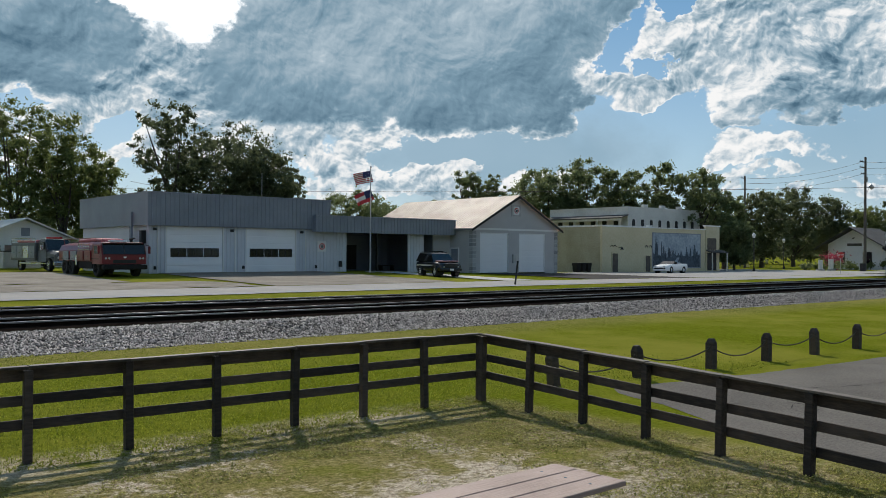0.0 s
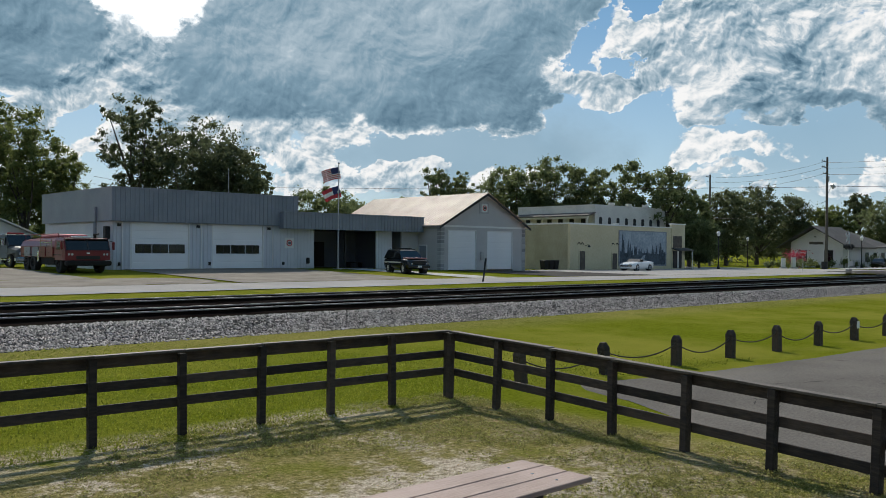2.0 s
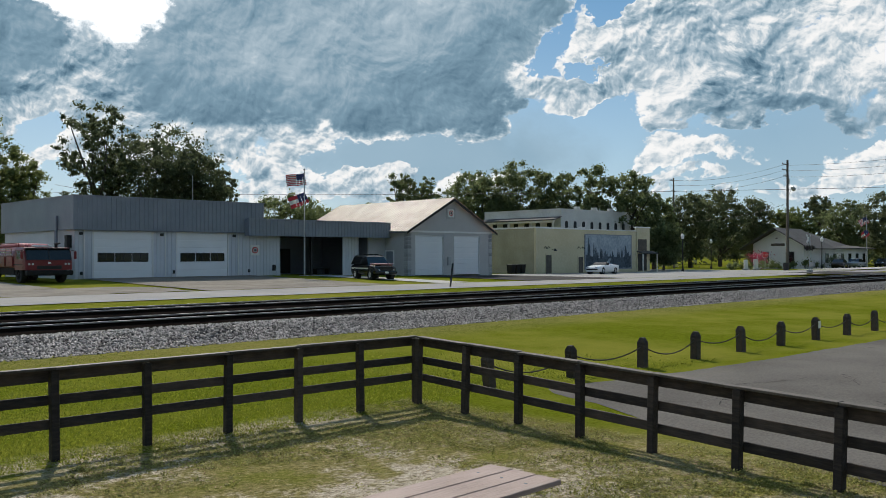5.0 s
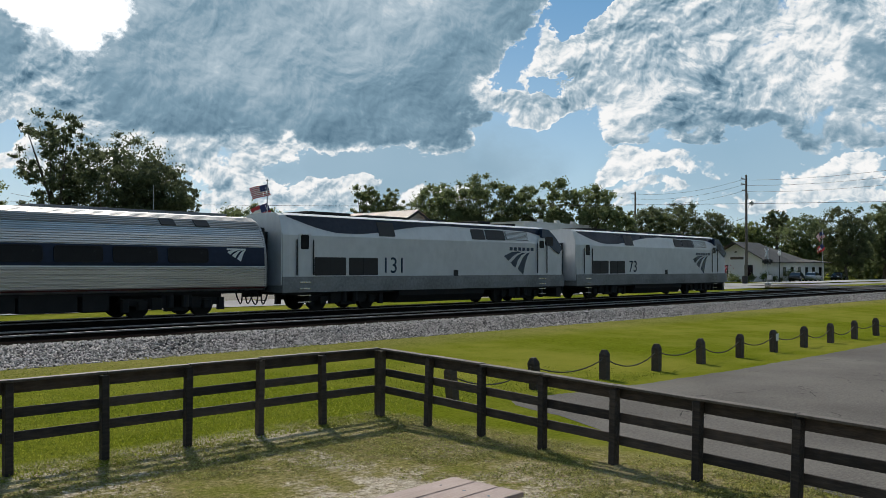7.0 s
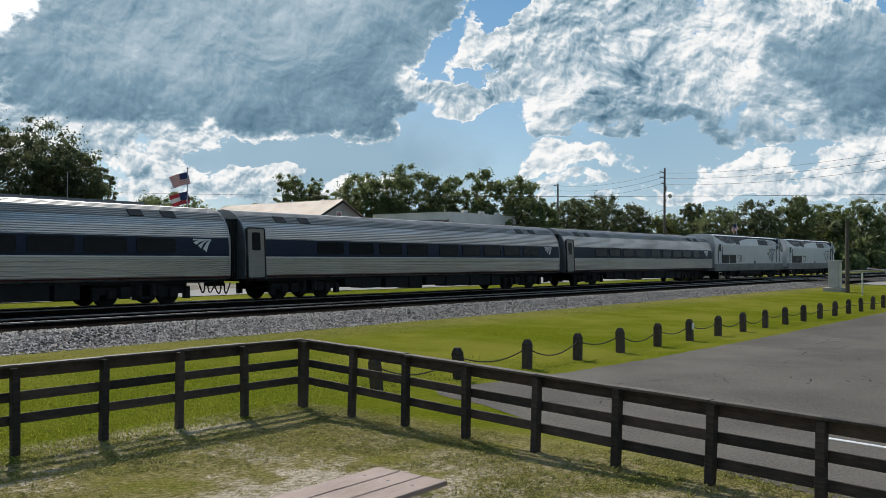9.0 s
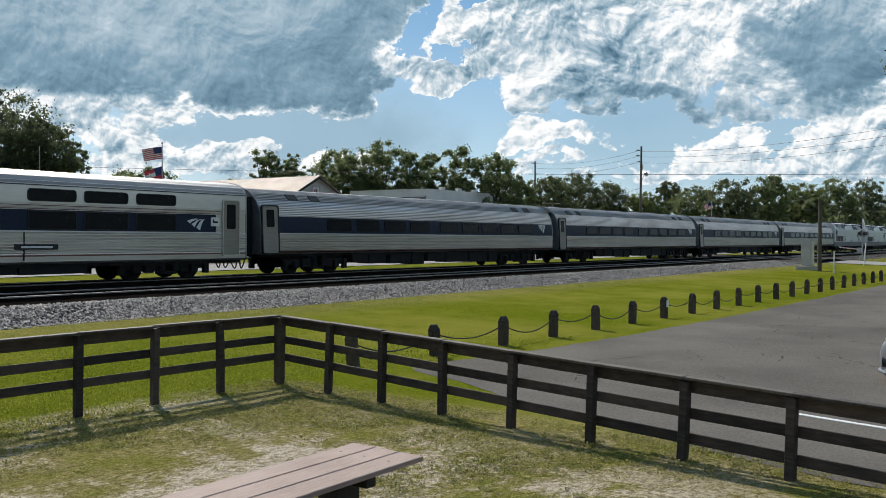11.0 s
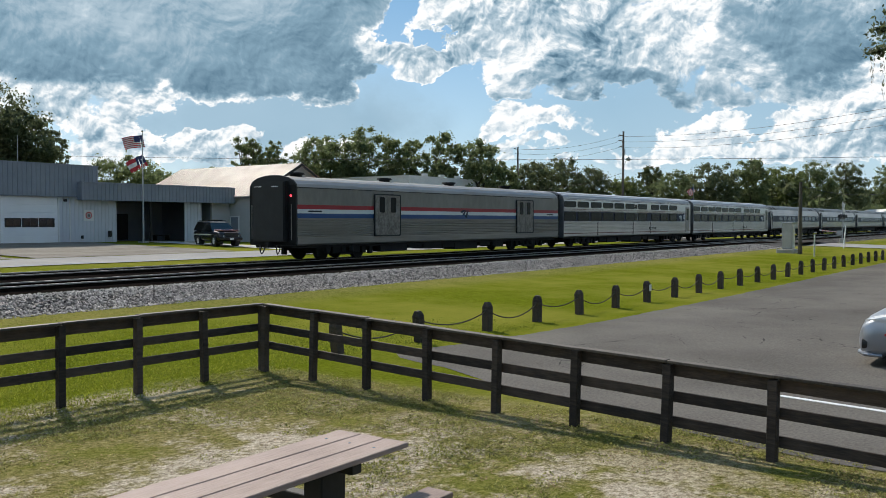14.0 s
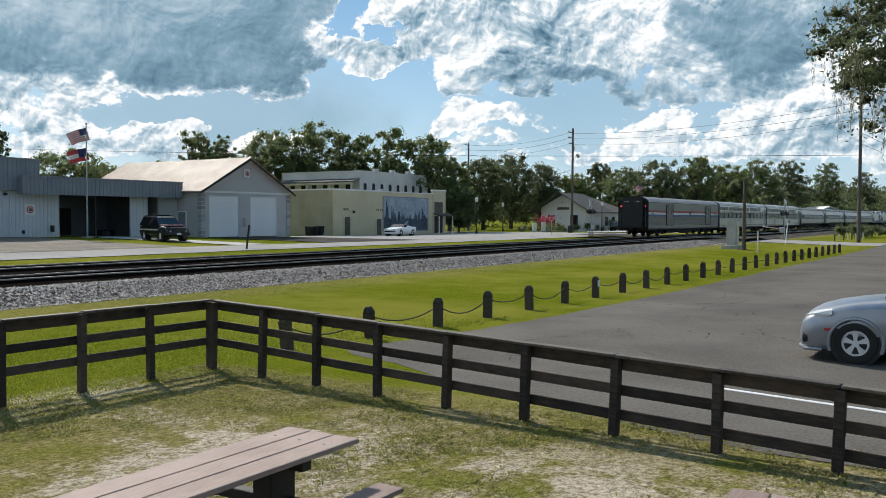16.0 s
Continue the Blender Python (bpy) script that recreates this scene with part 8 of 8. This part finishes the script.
# az from the eye, distance, height, crown radius, leaf, name
TREES = [
    (11.5, 112, 17.6, 6.0, LEAF_LIGHT, 0.06, "tall light green tree behind the bungalow"), (14.4, 108, 17.4, 4.6, LEAF_LIGHT, 0.05, "tall light green feathery tree behind the bungalow"), (17.0, 104, 15.6, 4.0, LEAF_LIGHT, 0.05, "light green feathery tree beside the station"), (18.6, 106, 12.2, 3.2, LEAF_LIGHT, 0.08, "light green spreading tree beside the station"),
    (23.3, 98, 16.6, 4.0, LEAF_SHADED, 0.30, "tall airy dark oak behind the fire station"), (26.6, 100, 15.0, 6.0, LEAF_SHADED, 0.10, "dense dark oak behind the fire station"), (28.8, 99, 13.0, 3.4, LEAF_SHADED, 0.1, "dense dark oak behind the fire station"), (30.6, 104, 11.2, 1.7, LEAF_SHADED, 0.2, "slim dark tree behind the fire station"),
    (34.6, 118, 9.8, 4.4, LEAF_MID, 0.1, "round green tree behind the low wing"), (36.6, 130, 9.0, 3.6, LEAF_MID, 0.1, "round green tree behind the low wing"),
    (42.0, 116, 12.2, 2.4, LEAF_MID, 0.3, "airy green tree behind the tin roof"), (43.8, 118, 12.0, 2.4, LEAF_MID, 0.3, "airy green tree behind the tin roof"), (40.0, 130, 9.5, 2.0, LEAF_MID, 0.3, "small green tree behind the tin roof"),
    (46.8, 136, 14.4, 4.8, LEAF_MID, 0.1, "tall oak behind the cream shop"), (49.4, 138, 15.8, 5.2, LEAF_MID, 0.15, "tall airy oak behind the cream shop"), (51.8, 140, 14.8, 4.2, LEAF_MID, 0.15, "tall airy oak behind the white hall"), (54.3, 136, 15.2, 4.6, LEAF_MID, 0.2, "tall airy oak behind the white hall"), (56.8, 134, 14.0, 4.8, LEAF_MID, 0.3, "spreading oak behind the white hall"), (58.2, 138, 11.0, 3.4, LEAF_MID, 0.1, "spreading oak behind the white hall"),
    (60.4, 160, 12.4, 4.6, LEAF_DARK, 0.06, "dark oak behind the side street"), (62.2, 178, 14.0, 5.0, LEAF_DARK, 0.06, "dark oak behind the side street"), (64.2, 186, 12.6, 4.4, LEAF_DARK, 0.06, "dark oak behind the depot"), (58.8, 128, 6.2, 2.6, LEAF_MID, 0.1, "small green tree by the side street"),
    (66.3, 190, 11.0, 5.0, LEAF_LIGHT, 0.1, "pale green tree behind the depot"), (67.9, 205, 14.0, 2.8, LEAF_DARK, 0.5, "tall pine with a flat dark crown"), (69.4, 188, 12.0, 5.0, LEAF_MID, 0.1, "green tree behind the depot"), (71.7, 176, 12.8, 4.8, LEAF_DARK, 0.12, "dark oak beyond the depot"), (73.8, 184, 13.6, 4.2, LEAF_MID, 0.1, "tall tree beyond the depot"), (75.6, 200, 13.2, 4.8, LEAF_LIGHT, 0.08, "light green tree beyond the depot"),
    (77.6, 216, 15.0, 4.6, LEAF_MID, 0.1, "tall tree beyond the crossing"), (79.4, 252, 17.0, 4.8, LEAF_DARK, 0.1, "dark tree beyond the crossing"), (81.4, 312, 19.0, 5.0, LEAF_MID, 0.1, "tall tree beyond the crossing"), (83.4, 410, 21.0, 5.0, LEAF_DARK, 0.1, "dark tree beyond the crossing"), (85.3, 560, 24.0, 9.0, LEAF_MID, 0.1, "tree beyond the crossing")]
for i, (az, dist, h, cr, leaf, low, lab) in enumerate(TREES):
    x, y = by_angle(az, dist)
    airy = low >= 0.2
    tree(x, y, h * 1.09, cr * 1.08, 100 + i, leaf, 300 if 'dense' in lab else (150 if airy else 240), 110, 0.16 if dist < 125 else 0.20, low, lab, dense=1.3 if 'dense' in lab else (0.74 if airy else 0.9))

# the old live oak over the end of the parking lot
tree(61.0, -0.6, 18.5, 11.0, 7, LEAF_SHADED, 360, 230, 0.15, 0.36, "spreading live oak hung with grey moss", moss=560, squash=0.6, dense=1.05)


def woods(name, az0, az1, dist, h, seed, leaf, size=0.55, n=9000, label="distant belt of mixed woodland"):
    """A far belt of trees whose single crowns cannot be counted."""
    rnd = np.random.RandomState(seed)
    az = np.radians(rnd.uniform(az0, az1, n // 60))
    d = dist * rnd.uniform(0.94, 1.12, len(az))
    hh = h * rnd.uniform(0.45, 1.05, len(az))
    cen = np.stack([d * np.sin(az), d * np.cos(az), hh * rnd.uniform(0.35, 0.85, len(az))], 1)
    cen = cen[(cen[:, 1] > 42) | (cen[:, 1] < -12)]      # the railway's cutting stays open
    v, f = leaf_quads(rnd, cen, 2.9 * rnd.uniform(0.7, 1.3, len(cen)), 60, size, 0.9)
    return tagged(raw(name, v, f, leaf), label, "woodland", kind="stuff")


woods("woodland", -35, 40, 175, 10.0, 1, LEAF_DARK, 0.6, 16000)
woods("woodland", 38, 60, 165, 8.5, 2, LEAF_DARK, 0.5, 12000)
woods("woodland", 58, 90, 215, 10.5, 3, LEAF_DARK, 0.6, 36000)
woods("woodland", 64, 88, 200, 7.0, 5, LEAF_FAR, 0.55, 14000, "undergrowth before the distant woodland")
woods("woodland", 90, 325, 190, 11.0, 4, LEAF_MID, 1.4, 16000)


def track_wood(x0, x1, y0, y1, h0, h1, n, seed, leaf):
    """The belt of trees that runs on beside the railway."""
    rnd = np.random.RandomState(seed)
    u = rnd.rand(n)
    hh = (h0 + (h1 - h0) * u) * rnd.uniform(0.75, 1.05, n)
    cen = np.stack([x0 + (x1 - x0) * u, rnd.uniform(y0, y1, n), hh * rnd.uniform(0.05, 0.92, n)], 1)
    v, f = leaf_quads(rnd, cen, (2.4 + 2.2 * u) * rnd.uniform(0.7, 1.3, n), 60, 0.6, 0.9)
    return tagged(raw("woodland", v, f, leaf), "tall woodland belt beside the railway", "woodland", kind="stuff")


track_wood(185, 620, 45, 62, 11.0, 22.0, 900, 8, LEAF_DARK)
track_wood(185, 420, 44, 50, 5.0, 9.0, 380, 9, LEAF_FAR)


def shrub(x, y, w, d, h, seed, leaf, label, size=0.12, per=260):
    rnd = np.random.RandomState(seed)
    s = thing("shrub", pose(x, y, land(x, y)), label, "shrub", "shrubs along the street")
    n = max(3, int(w * d * 1.2))
    cen = np.stack([rnd.uniform(-w / 2, w / 2, n), rnd.uniform(-d / 2, d / 2, n), rnd.uniform(0.35, 0.75, n) * h], 1)
    v, f = leaf_quads(rnd, cen, np.full(n, h * 0.42), per, size, 0.9)
    raw("foliage", v, f, leaf, s)
    bm = bmesh.new()
    for i in range(min(n, 5)):
        tube(bm, (cen[i][0] * 0.6, cen[i][1] * 0.6, 0), tuple(cen[i]), 0.04, 0.02, 5)
    part("stems", bm, BARK, s)


for i in range(7):
    shrub(119 + 3.4 * i, 60.5 - 0.6 * i, 3.2, 1.4, 1.0 + 0.25 * (i % 3), 40 + i, LEAF_LIGHT if i % 2 else LEAF_MID, "low clipped green hedge by the pavement")
shrub(131.0, 62.5, 3.0, 2.0, 3.2, 60, FLOWER, "pink flowering crape myrtle by the depot", 0.12, 160)
shrub(143.0, 55.6, 2.4, 1.6, 2.6, 61, LEAF_MID, "round green bush against the depot wall")
shrub(120.5, 15.2, 6.0, 3.0, 1.7, 62, LEAF_DARK, "dark clipped hedge beyond the crossing")
shrub(128.5, 13.6, 5.0, 3.0, 1.5, 63, LEAF_DARK, "dark clipped hedge beyond the crossing")


def blades(name, n, x0, x1, y0, y1, hmin, hmax, leaf, seed, power=1.0, keep=None, label=""):
    """Thin upright blades, thicker towards the eye."""
    rnd = np.random.RandomState(seed)
    x = rnd.uniform(x0, x1, n)
    y = y0 + (y1 - y0) * rnd.rand(n) ** power
    if keep is not None:
        ok = keep(x, y, rnd)
        x, y = x[ok], y[ok]
    m = len(x)
    z = np.interp(y, [-60, 12, 20, 33], [0, 0, 0.22, 0.30])
    a = rnd.uniform(0, math.tau, m)
    h = rnd.uniform(hmin, hmax, m)
    w = rnd.uniform(0.004, 0.010, m) * (1 + np.hypot(x, y) * 0.06)
    lx, ly = rnd.normal(size=m) * h * 0.5, rnd.normal(size=m) * h * 0.5
    v = np.stack([np.stack([x - w * np.cos(a), y - w * np.sin(a), z - 0.005], 1), np.stack([x + w * np.cos(a), y + w * np.sin(a), z - 0.005], 1), np.stack([x + lx, y + ly, z + h], 1)], 1).reshape(-1, 3)
    return tagged(raw(name, v, np.arange(3 * m).reshape(-1, 3), leaf), label, "grass", kind="stuff")


def in_yard(x, y):
    fx = np.interp(y, [-2.24, 10.47], [8.64, 9.77])
    return x < fx + 1.0 - 0.06 * y


def patch_value(x, y):
    """Where the yard is overgrown (high) or trodden bare (low)."""
    wide = np.sin(x * 1.1 + 1.9 * np.sin(y * 0.7) + 0.6) + np.sin(y * 1.6 + 1.7 * np.sin(x * 0.8))
    small = np.sin(3.3 * x + 1.9 * np.sin(2.9 * y)) + np.sin(4.1 * y + 2.2 * np.sin(2.3 * x + 1))
    return wide + 0.7 * small - 0.9 * np.clip((x - 3.5) / 3, 0, 1) * np.clip((9.6 - y) / 2, 0, 1) + 1.7 * np.clip((x - 7.6) / 1.2, 0, 1)


def tufts(name, n, per, spread, leaf_w, leaf_h, material, seed, limit, label, category="grass"):
    """Small ragged clumps of low leaves over the worn yard."""
    rnd = np.random.RandomState(seed)
    x, y = rnd.uniform(-1, 11, n), rnd.uniform(-2.0, 10.9, n)
    ok = in_yard(x, y) & (patch_value(x, y) + rnd.normal(size=n) * 0.9 > limit)
    x, y = x[ok], y[ok]
    s = rnd.uniform(0.4, 1.4, len(x))
    x, y, s = np.repeat(x, per), np.repeat(y, per), np.repeat(s, per)
    m = len(x)
    x, y = x + rnd.normal(size=m) * spread * s, y + rnd.normal(size=m) * spread * s
    a = rnd.uniform(0, math.tau, m)
    ln = leaf_w * rnd.uniform(0.6, 1.5, m) * s
    z0 = rnd.uniform(0.0, leaf_h * 0.5, m)
    tip = z0 + rnd.uniform(0.1, 1.0, m) * leaf_h * s
    dx, dy = np.cos(a) * ln, np.sin(a) * ln
    wx, wy = -dy * 0.34, dx * 0.34
    v = np.stack([np.stack([x, y, z0], 1), np.stack([x + dx * 0.5 + wx, y + dy * 0.5 + wy, (z0 + tip) / 2], 1), np.stack([x + dx, y + dy, tip], 1), np.stack([x + dx * 0.5 - wx, y + dy * 0.5 - wy, (z0 + tip) / 2 + 0.004], 1)], 1).reshape(-1, 3)
    return tagged(raw(name, v, np.arange(4 * m).reshape(-1, 4), material), label, category, kind="stuff")


def lawn_only(x, y, rnd):
    edge = np.interp(x, [9, 11.8, 12.9, 14, 16, 21.7, 30.8, 49, 66], [10.6, 10.5, 10.5, 10.2, 9.8, 9.85, 9.65, 9.3, 8.9])
    far = np.clip((np.hypot(x, y) - 13) / 9, 0, 1)
    return (y > np.where(x < 9.8, 10.3, edge)) & (rnd.rand(len(x)) > far)


tufts("yard_grass", 42000, 11, 0.030, 0.019, 0.024, DRYGRASS, 5, 0.1, "sparse worn grass and clover tufts in the yard")
tufts("dry_litter", 16000, 3, 0.05, 0.018, 0.008, LITTER, 9, -1.2, "dry brown leaf litter scattered over the yard", "leaf litter")
blades("lawn_grass", 170000, -1, 34, 9.5, 19.9, 0.012, 0.04, GRASS, 6, 1.2, lawn_only, "mown green lawn grass blades")


def motions():
    for mover in MOVERS:
        mover()


motions()
